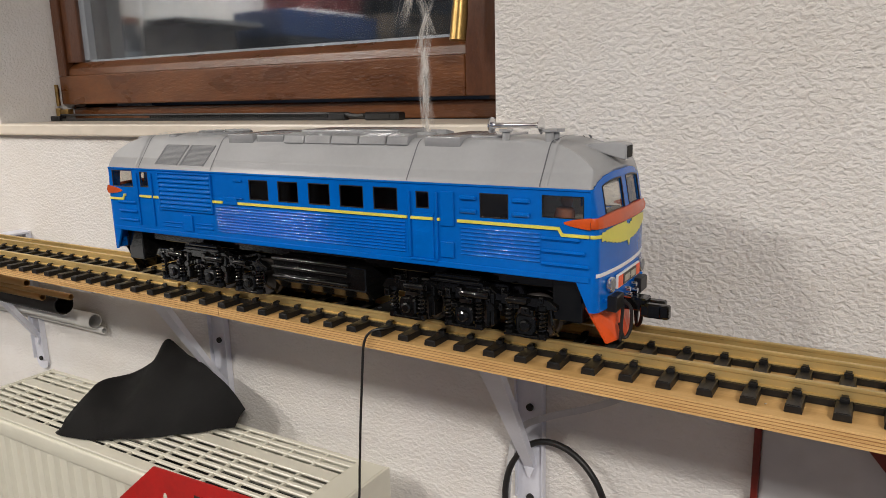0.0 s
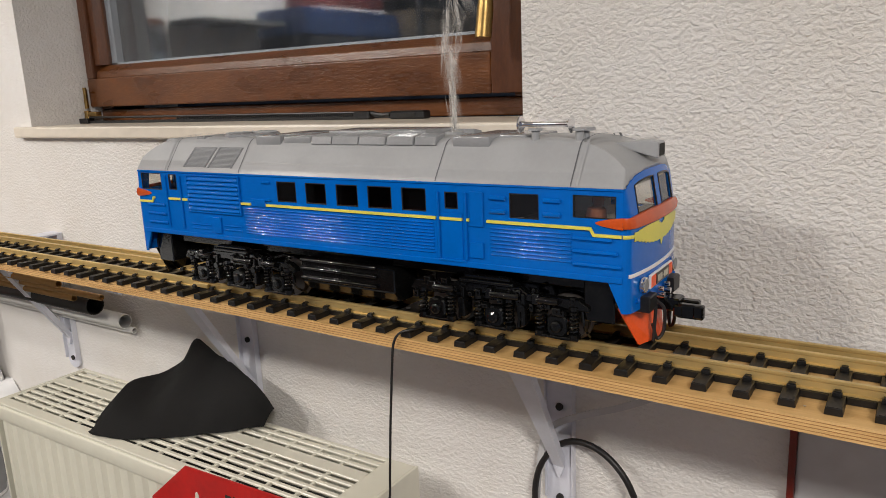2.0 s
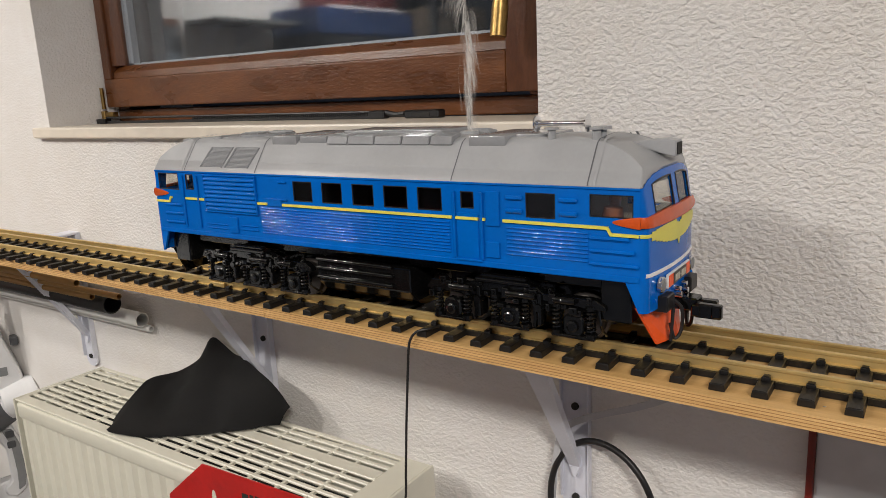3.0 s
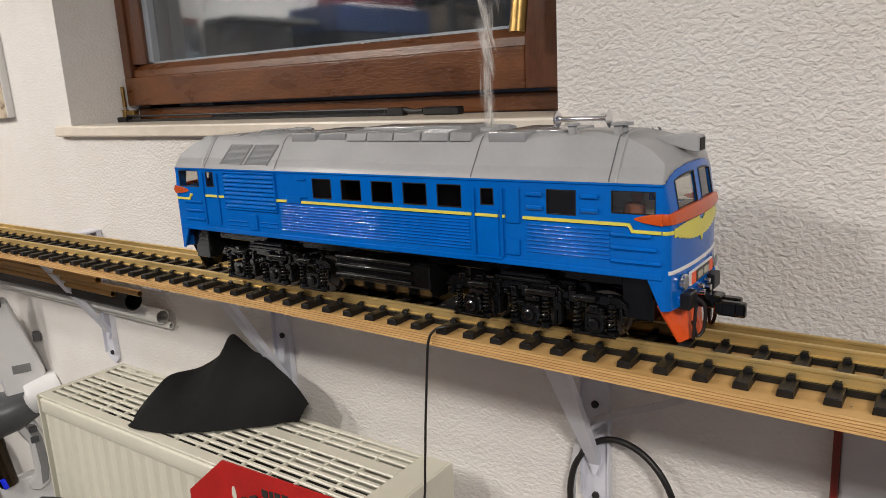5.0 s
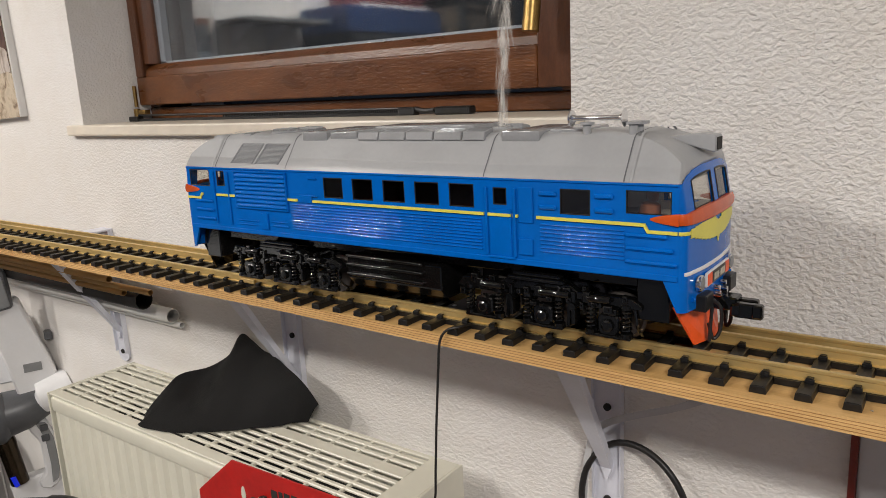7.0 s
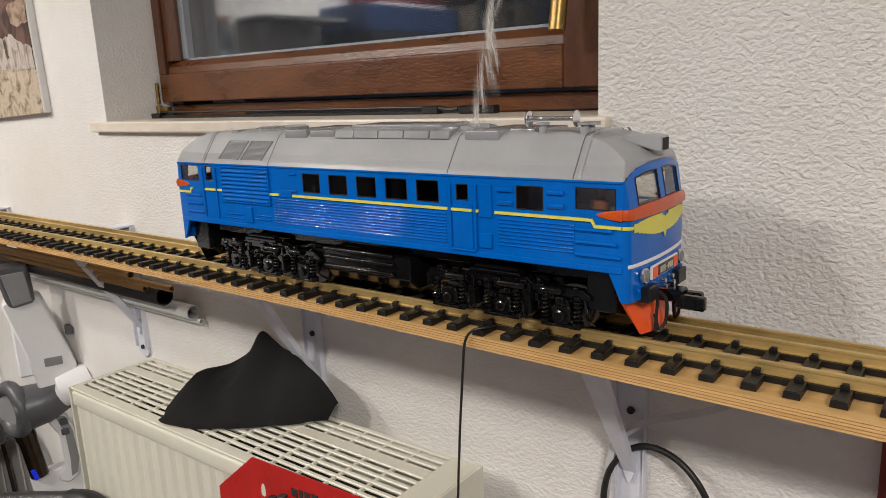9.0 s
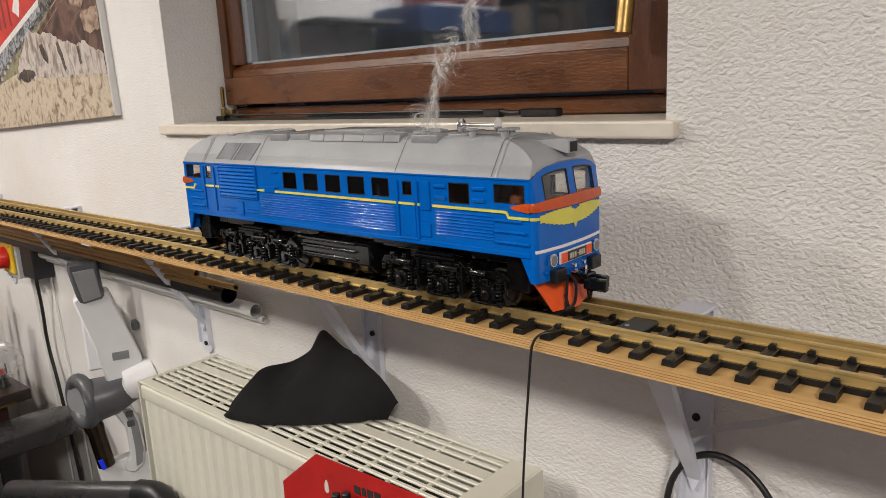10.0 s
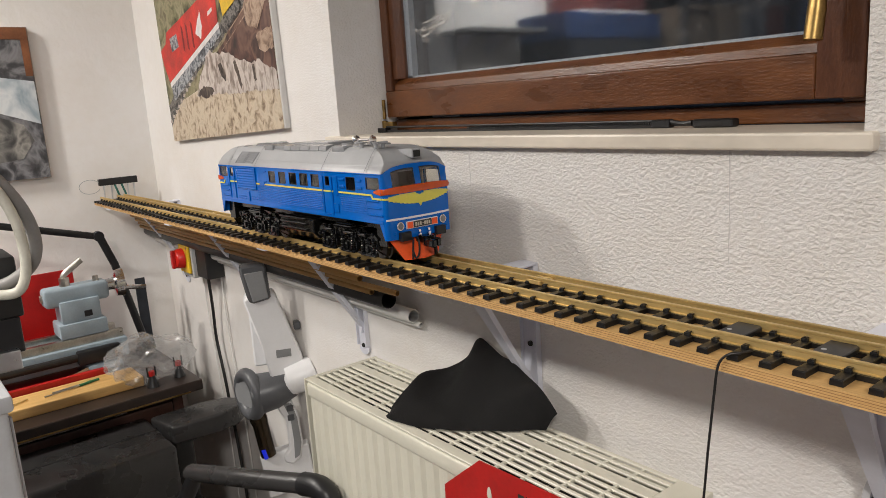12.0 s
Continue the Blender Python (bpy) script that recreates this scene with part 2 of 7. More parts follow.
def room():
    b = bmesh.new()
    t = 0.30
    box(XW - t, WX0 - 0.02, 0, t, 0, ZC, bm=b)
    box(WX1, XE + t, 0, t, 0, ZC, bm=b)
    box(WX0 - 0.02, WX1, 0, t, 0, 1.356, bm=b)
    box(WX0 - 0.02, WX1, 0, t, WZ1, ZC, bm=b)
    prism(((WX0 - 0.02, 0.0), (WX0, 0.0), (WX0 + 0.014, 0.127), (WX0 + 0.014, 0.30), (WX0 - 0.02, 0.30)), 2, 1.356, WZ1, bm=b)
    bmesh.ops.remove_doubles(b, verts=b.verts, dist=0.0004)
    tagged(part("wall_north", b, M_WALL), "white wall of rough rubbed plaster with a window opening", "wall", kind="structure")
    for x, z0, z1 in ((-0.5555, 1.205, 1.3555), (-0.1145, 1.225, 1.3555)):
        tagged(part("trim", prism([(x, z0), (x + 0.0008, z0), (x + 0.0014, (z0 + z1) / 2), (x + 0.001, z1), (x, z1), (x + 0.0008, (z0 + z1) / 2)], 1, -0.0006, 0.0002), M_SEAM), "fine vertical crack in the plaster", "crack", kind="structure")
    tagged(part("wall_west", box(XW - t, XW, YS, 0, 0, ZC), M_WALL_SMOOTH), "smooth white plaster wall at the end of the room", "wall", kind="structure")
    tagged(part("wall_east", box(XE, XE + t, YS, 0, 0, ZC), M_FAR), "plain grey-blue workshop wall", "wall", kind="structure")
    tagged(part("wall_south", box(XW - t, XE + t, YS - t, YS, 0, ZC), M_FAR), "plain grey-blue workshop wall", "wall", kind="structure")
    tagged(part("floor", box(XW - t, XE + t, YS - t, t, -0.1, 0), M_FLOOR), "warm brown workshop floor", "floor", kind="structure")
    tagged(part("ceiling", box(XW - t, XE + t, YS - t, t, ZC, ZC + 0.1), M_CEIL), "plain white ceiling", "ceiling", kind="structure")


room()


def window():
    w = tagged(empty("window_1"), "brown stained wooden window with double glazing and brass handle", "window", kind="structure")
    y = 0.128
    x0, x1, z0, z1 = WX0 + 0.0145, WX1 - 0.001, 1.3758, WZ1 - 0.001
    fr = bmesh.new()
    box(x0, x1, y, y + 0.07, z0, 1.399, 0.002, bm=fr)
    box(x0, x1, y, y + 0.07, z1 - 0.05, z1, 0.002, bm=fr)
    part("window_frame", fr, M_SASH, w)
    for a, c in ((x0, x0 + 0.035), (x1 - 0.075, x1)):
        part("frame_upright", box(a, c, y + 0.001, y + 0.069, 1.399, z1 - 0.05, 0.002), M_SASH_V, w)
    # the sash stands 20 mm proud of the frame
    sx0, sx1, sz0, sz1 = x0 + 0.0008, -0.073, 1.404, z1 - 0.03
    gx0, gx1, gz0, gz1 = -0.882, -0.094, 1.478, sz1 - 0.075
    ys, yb = 0.106, 0.170
    part("bottom_rail", box(sx0 + 0.0, sx1, ys, yb, sz0, 1.455, 0.0025), M_SASH, w)
    part("top_rail", box(sx0, sx1, ys, yb, gz1 + 0.02, sz1, 0.0025), M_SASH, w)
    part("stile", box(sx0, gx0 - 0.02, ys + 0.0004, yb - 0.001, 1.455, gz1 + 0.02, 0.002), M_SASH_V, w)
    part("stile", box(sx1, -0.020, ys + 0.0008, yb - 0.001, sz0, sz1, 0.002), M_SASH_V, w)
    for a, c, p, q, m in ((gx0 - 0.02, gx1 + 0.02, 1.455, gz0, M_SASH), (gx0 - 0.02, gx1 + 0.02, gz1, gz1 + 0.02, M_SASH)):
        part("glazing_bead", prism(((ys + 0.006, p), (ys + 0.008, p + 0.012), (ys + 0.022, q), (yb - 0.004, q), (yb - 0.004, p)) if p < 1.47 else ((ys + 0.006, q), (ys + 0.022, p), (yb - 0.004, p), (yb - 0.004, q)), 0, a, c, 0.0008), m, w)
    part("glazing_bead", prism(((gx0 - 0.02, ys + 0.006), (gx0 - 0.008, ys + 0.008), (gx0, ys + 0.022), (gx0, yb - 0.004), (gx0 - 0.02, yb - 0.004)), 2, gz0, gz1, 0.0008), M_SASH_V, w)
    part("glazing_bead", prism(((gx1 + 0.02, ys + 0.006), (gx1 + 0.02, yb - 0.004), (gx1, yb - 0.004), (gx1, ys + 0.022), (gx1 + 0.008, ys + 0.008)), 2, gz0, gz1, 0.0008), M_SASH_V, w)
    for yy in (0.130, 0.148):
        pane = part("pane", box(gx0 - 0.002, gx1 + 0.002, yy, yy + 0.004, gz0 - 0.002, gz1 + 0.002), M_GLASS, w)
        pane.visible_shadow = False
    part("spacer_bar", box(gx0, gx0 + 0.016, 0.1345, 0.1475, gz0, gz1), M_SPACER, w, "bright aluminium spacer")
    part("spacer_bar", box(gx0, gx1, 0.1345, 0.1475, gz0, gz0 + 0.004), M_SPACER, w, "bright aluminium spacer")
    h = part("handle", tube(bend(((-0.050, 0.100, 1.63), (-0.050, 0.066, 1.632), (-0.050, 0.060, 1.60), (-0.051, 0.064, 1.54), (-0.053, 0.062, 1.50), (-0.0545, 0.058, 1.4675)), 6), [0.0085] * 8 + [0.0088] * 8 + [0.0090] * 8 + [0.0098] * 7, 14), M_BRASS_OLD, w, "brass lever handle hanging down", True)
    part("backplate", box(-0.065, -0.035, 0.099, 0.1055, 1.585, 1.67, 0.003), M_BRASS_OLD, h)
    hin = bmesh.new()
    tube(((x0 + 0.004, 0.097, 1.383), (x0 + 0.004, 0.097, 1.398)), 0.006, 12, hin)
    tube(((x0 + 0.004, 0.097, 1.402), (x0 + 0.004, 0.097, 1.440)), 0.0035, 10, hin)
    box(x0 + 0.004, x0 + 0.034, 0.094, 0.1055, 1.387, 1.396, 0.001, bm=hin)
    part("hinge", hin, M_BRASS_OLD, w, "small brass corner hinge", True)
    s = tagged(part("window_sill", box(-0.977, 0.038, -0.014, 0.127, 1.3565, 1.3752, 0.003), M_MARBLE), "pale polished stone window sill", "window sill", kind="structure")
    tagged(part("backdrop", box(-2.5, 1.5, 1.20, 1.22, 0.8, 2.6), mat("night_shaft", (0.07, 0.09, 0.13), 0.9, var=0.3, scale=4)), "dark night-time window shaft outside", "backdrop", kind="structure")


window()


# ---- shelf, brackets and track ----
SHELF, BACK, TH = 1.200, -0.109, 0.0108
SX0, SX1, JOINT = -2.075, 1.60, -0.190


def shelf_board(x0, x1, e0, e1):
    """A board from x0 to x1 whose front edge runs from e0 to e1."""
    s = tagged(empty("shelf_board", pose(0, 0, 0)), "long plywood shelf board with layered edge on steel brackets", "shelf", group="shelf boards")
    # five pale layers with thinner dark ones between
    n, z1 = 9, SHELF - TH
    for i in range(n):
        z0, z1 = z1, z1 + TH * (0.152 if i % 2 == 0 else 0.06)
        proud = 0.0005 * (i % 2)
        part("ply_layer", prism([(x0 + 0.0006, e0 + proud), (x1 - 0.0006, e1 + proud), (x1 - 0.0006, BACK), (x0 + 0.0006, BACK)], 2, z0, z1), M_PLY if i == n - 1 else (M_PLY_L if i % 2 == 0 else M_PLY_D), s)
    return s


shelf_board(SX0, JOINT, -0.2015, -0.2100)
shelf_board(JOINT, SX1, -0.2106, -0.2500)


def bracket():
    b = tagged(empty("shelf_bracket", pose(0, 0, 0)), "pale lacquered steel shelf bracket screwed to the wall", "shelf bracket", group="shelf brackets")
    up = bmesh.new()
    prism([(-0.017, 0.945)] + [(-0.017 * math.cos(a), 0.945 - 0.014 * math.sin(a)) for a in (0.4, 0.8, 1.2, 1.57, 1.95, 2.35, 2.75)] + [(0.017, 0.945), (0.017, 1.1890), (-0.017, 1.1890)], 1, -0.0045, -0.0005, bm=up)
    for x in (-0.017, 0.0155):
        box(x, x + 0.0015, -0.010, -0.0045, 0.95, 1.185, bm=up)
    part("wall_plate", up, M_BRACKET, b)
    arm = bmesh.new()
    box(-0.017, 0.017, -0.205, -0.0045, 1.1852, 1.1890, 0.001, bm=arm)
    part("arm", arm, M_BRACKET, b)
    st = bmesh.new()
    # a pressed strut that narrows towards the wall plate, with folded flanks
    lo, hi = Vector((0, -0.0085, 0.990)), Vector((0, -0.1310, 1.1840))
    nrm = Vector((0, (hi - lo).z, -(hi - lo).y)).normalized()
    def bar(u0, u1, l0, l1, h0, h1):
        vs = [st.verts.new(q + Vector((x, 0, 0)) + nrm * h) for q, xs in ((lo, (l0, l1)), (hi, (u0, u1))) for x in xs for h in (h0, h1)]
        bmesh.ops.convex_hull(st, input=vs)
    bar(-0.0140, 0.0140, -0.0065, 0.0065, 0.0, 0.0018)
    bar(-0.0140, -0.0125, -0.0065, -0.0050, 0.0018, 0.0080)
    bar(0.0125, 0.0140, 0.0050, 0.0065, 0.0018, 0.0080)
    prism([(-0.0065, 0.9905), (0.0065, 0.9905), (0.0015, 0.978), (-0.0015, 0.978)], 1, -0.0095, -0.0050, bm=st)
    part("strut", st, M_BRACKET, b)
    # near-black discs put the shade of the screw holes into colour
    for z in (1.062, 0.951):
        hole = bmesh.new()
        tube(((0, -0.0045, z), (0, -0.0075, z)), 0.0042, 12, hole)
        part("screw", hole, M_DARK, b)
    return b


BR = bracket()
BR.matrix_world = pose(0.0660, 0, 0)
for bx in (-1.920, -1.418, -0.9130, -0.432, 0.569, 1.07):
    copy_thing(BR, pose(bx, 0, 0))

RAIL = 1.2142
RAILS = (-0.186, -0.138, -0.118)
PITCH, PHASE = 0.0279, 0.0125


def rail_profile(y):
    h = RAIL - 1.2052
    z = 1.2052
    return [(y - 0.0028, z), (y + 0.0028, z), (y + 0.0028, z + 0.0008), (y + 0.0010, z + 0.0014), (y + 0.0009, z + h - 0.0030), (y + 0.0019, z + h - 0.0022), (y + 0.0019, z + h - 0.0004), (y + 0.0015, z + h), (y - 0.0015, z + h), (y - 0.0019, z + h - 0.0004), (y - 0.0019, z + h - 0.0022), (y - 0.0009, z + h - 0.0030), (y - 0.0010, z + 0.0014), (y - 0.0028, z + 0.0008)]


def track():
    t = tagged(empty("railway_track", pose(0, 0, SHELF)), "garden railway track with brass rails and black plastic sleepers", "track")
    inv = Matrix.Translation((0, 0, -SHELF))
    cuts = ([SX0 + 0.02, -1.325, -0.285, 1.33, SX1 - 0.02])
    for y in RAILS:
        for a, c in zip(cuts[:-1], cuts[1:]):
            r = part("rail", prism(rail_profile(y), 0, a + 0.0004, c - 0.0004), M_BRASS, t)
            r.matrix_parent_inverse = inv
        for c in cuts[1:-1]:
            j = bmesh.new()
            box(c - 0.012, c + 0.012, y - 0.0052, y - 0.0024, 1.2060, 1.2112, 0.0006, bm=j)
            box(c - 0.012, c + 0.012, y + 0.0024, y + 0.0052, 1.2060, 1.2112, 0.0006, bm=j)
            r = part("rail_joiner", j, M_BRASS, t)
            r.matrix_parent_inverse = inv
    mid = -0.162
    tie = bmesh.new()
    prism(((-0.0056, 0), (0.0056, 0), (0.0049, 0.0052), (-0.0049, 0.0052)), 1, -0.0505, 0.0505, 0.0004, bm=tie)
    for s in (-1, 1):
        box(-0.0036, 0.0036, s * 0.047 - 0.003, s * 0.047 + 0.001, 0.0050, 0.0056, bm=tie)
    for y in (RAILS[0] - mid, RAILS[1] - mid):
        for s in (-1, 1):
            box(-0.0030, 0.0030, y + s * 0.0056 - 0.0016, y + s * 0.0056 + 0.0016, 0.005, 0.0080, 0.0004, 1, bm=tie)
            box(-0.0022, 0.0022, y + s * 0.0038 - 0.0022, y + s * 0.0038 + 0.0022, 0.0073, 0.0088, 0.0003, 1, bm=tie)
    me = bpy.data.meshes.new("sleeper")
    tie.to_mesh(me)
    tie.free()
    me.materials.append(M_TIE)
    link = bpy.data.meshes.new("sleeper_link")
    lb = bmesh.new()
    box(0.0054, PITCH - 0.0054, -0.0052, 0.0052, 0.0004, 0.0049, bm=lb)
    lb.to_mesh(link)
    lb.free()
    link.materials.append(M_TIE)
    n0 = math.ceil((SX0 + 0.03 - PHASE) / PITCH)
    n1 = math.floor((SX1 - 0.03 - PHASE) / PITCH)
    rnd = random.Random(4)
    for n in range(n0, n1):
        o = new("sleeper", me)
        o.parent = t
        o.matrix_basis = pose(PHASE + n * PITCH, mid + rnd.uniform(-0.0006, 0.0006), 0.0002, 0, 0, rnd.uniform(-0.4, 0.4))
        for y in RAILS[:2]:
            o = new("sleeper_link", link)
            o.parent = t
            o.matrix_basis = pose(PHASE + n * PITCH, y, 0.0002)


track()


def crumbs():
    """Chips and dust left on the board beside the sleepers."""
    rnd = random.Random(77)
    b = bmesh.new()
    for k in range(90):
        x, y, r = rnd.uniform(-0.6, 0.42), rnd.uniform(-0.209, -0.113), rnd.uniform(0.0003, 0.0009)
        c = Vector((x, y, SHELF + r * 0.6))
        vs = [b.verts.new(c + Vector((rnd.uniform(-1, 1), rnd.uniform(-1, 1), rnd.uniform(-0.6, 0.6))) * r * 1.3) for q in range(6)]
        bmesh.ops.convex_hull(b, input=vs)
    tagged(part("debris", b, mat("pale_chips", (0.62, 0.58, 0.50), 0.7, var=0.3, scale=300)), "pale chips and dust scattered on the shelf board", "debris", kind="stuff")


crumbs()


def sensor(x):
    s = tagged(empty("track_magnet", pose(x, -0.159, SHELF + 0.0054)), "flat black plastic contact block between the rails", "track block", group="blocks between the rails")
    b = bmesh.new()
    prism([(-0.0125, -0.0185), (0.009, -0.0185), (0.0125, -0.015), (0.0125, 0.015), (0.009, 0.0185), (-0.0125, 0.0185)], 2, 0.0, 0.0052, 0.0008, bm=b)
    part("body", b, M_BLACK, s)
    part("screw", tube(((-0.006, -0.008, 0.005), (-0.006, -0.008, 0.0056)), 0.0022, 12), M_ALU, s)


sensor(-0.010)
sensor(0.073)


# ---- the locomotive ----
M_BLUE = mat("blue_enamel", (0.0005, 0.122, 0.520), 0.05, var=0.08, scale=25, bump=0.00004, bscale=520, spec=0.34)
M_GREY = mat("grey_enamel", (0.345, 0.35, 0.36), 0.36, var=0.05, scale=30, bump=0.0001, bscale=300)
M_HATCH = mat("glossy_grey_enamel", (0.27, 0.275, 0.285), 0.15, var=0.08, scale=40, bump=0.00008, bscale=260, spec=0.6)
M_ORANGE = mat("orange_enamel", (0.56, 0.080, 0.012), 0.24, var=0.12, scale=40)
M_PLOW = mat("bright_orange_enamel", (0.90, 0.105, 0.016), 0.4, var=0.10, scale=40)
M_YELLOW = mat("yellow_enamel", (0.72, 0.66, 0.10), 0.35, var=0.06, scale=60)
M_WHITE = mat("white_enamel", (0.78, 0.78, 0.78), 0.35, var=0.04, scale=60)
M_GLOSSBLACK = mat("glossy_black_enamel", (0.004, 0.004, 0.004), 0.09, var=0.3, scale=60, bump=0.00006, bscale=420, spec=0.55)
M_STEEL = mat("wheel_steel", (0.16, 0.145, 0.135), 0.34, 1.0, var=0.15, scale=80)
M_CHROME = mat("chrome", (0.80, 0.80, 0.81), 0.14, 1.0, var=0.05, scale=60)
M_LOCOGLASS = glass("tinted_loco_glass", (0.46, 0.43, 0.40), 0.03, 0.08)
M_CABGLASS = glass("cab_glass", (0.94, 0.93, 0.90), 0.03, 0.10)
M_LENS = glass("lamp_glass", (0.85, 0.85, 0.85), 0.05)
M_REFLECT = mat("dark_reflector", (0.20, 0.205, 0.21), 0.35, 0.0, var=0.2, scale=60)
M_GROOVE = mat("seam_dark", (0.10, 0.10, 0.11), 0.6, var=0.1, scale=60)
M_PLATE = mat("number_plate", (0.03, 0.028, 0.026), 0.4, var=0.2, scale=60)
M_CREAM = mat("faded_lettering", (0.50, 0.46, 0.38), 0.5, var=0.2, scale=200)
M_CABIN = mat("cabin_lining", (0.80, 0.75, 0.67), 0.7, var=0.1, scale=40)
M_FIGURE = mat("figure_paint", (0.34, 0.12, 0.06), 0.6, var=0.2, scale=80)
M_RUST = mat("red_brown_interior", (0.20, 0.032, 0.020), 0.6, var=0.3, scale=40)

LOCO_Y, HW, XC = -0.162, 0.0555, -0.2735
ZB, TALL, ZR = 0.058, 1.035, 0.1235
LOCO = tagged(empty("locomotive", pose(0.2115, LOCO_Y, RAIL)), "large blue model diesel locomotive with grey roof and yellow stripe", "model train")


def lp(name, bm, m, label="", parent=None, smooth=False):
    for v in bm.verts:
        if v.co.z > ZB:
            v.co.z = ZB + (v.co.z - ZB) * TALL
    return part(name, bm, m, parent or LOCO, label, smooth)


def holed(us, vs, holes, f, depth):
    """A thick sheet with openings: us, vs are the grid lines, f(u, v, d) places a point at depth d."""
    us = sorted(set(round(u, 5) for u in us) | {round(h[k], 5) for h in holes for k in (0, 1)})
    vs = sorted(set(round(v, 5) for v in vs) | {round(h[k], 5) for h in holes for k in (2, 3)})
    b = bmesh.new()
    grid = {}
    def at(i, j, k):
        if (i, j, k) not in grid:
            grid[i, j, k] = b.verts.new(f(us[i], vs[j], depth * k))
        return grid[i, j, k]
    def solid(i, j):
        if not (0 <= i < len(us) - 1 and 0 <= j < len(vs) - 1):
            return False
        u, v = (us[i] + us[i + 1]) / 2, (vs[j] + vs[j + 1]) / 2
        return not any(h[0] < u < h[1] and h[2] < v < h[3] for h in holes)
    for i in range(len(us) - 1):
        for j in range(len(vs) - 1):
            if not solid(i, j):
                continue
            for k in (0, 1):
                b.faces.new((at(i, j, k), at(i + 1, j, k), at(i + 1, j + 1, k), at(i, j + 1, k)))
            for di, dj, e in ((-1, 0, ((i, j), (i, j + 1))), (1, 0, ((i + 1, j), (i + 1, j + 1))), (0, -1, ((i, j), (i + 1, j))), (0, 1, ((i, j + 1), (i + 1, j + 1)))):
                if not solid(i + di, j + dj):
                    (a, c), (d, g) = e
                    b.faces.new((at(a, c, 0), at(d, g, 0), at(d, g, 1), at(a, c, 1)))
    return b


# windows along the side: x from the front corner, height over the rail
SIDE_HOLES = [(-0.5405, -0.5065, 0.1035, 0.1208), (-0.4945, -0.4815, 0.1045, 0.1202)]
SIDE_HOLES += [(x, x + w, 0.0995, 0.1180) for x, w in ((-0.336, 0.0245), (-0.2995, 0.0245), (-0.263, 0.0245), (-0.2275, 0.0255), (-0.1915, 0.0245))]
SIDE_HOLES += [(-0.149, -0.1365, 0.103, 0.1163), (-0.0905, -0.066, 0.099, 0.1175), (-0.0390, -0.0065, 0.1025, 0.1185)]
# the side walls end at XS, where a corner of radius RC turns into the nearly flat front
XS, RC, BULGE = -0.0015, 0.006, 0.0040
X0, X1 = 2 * XC - XS, XS


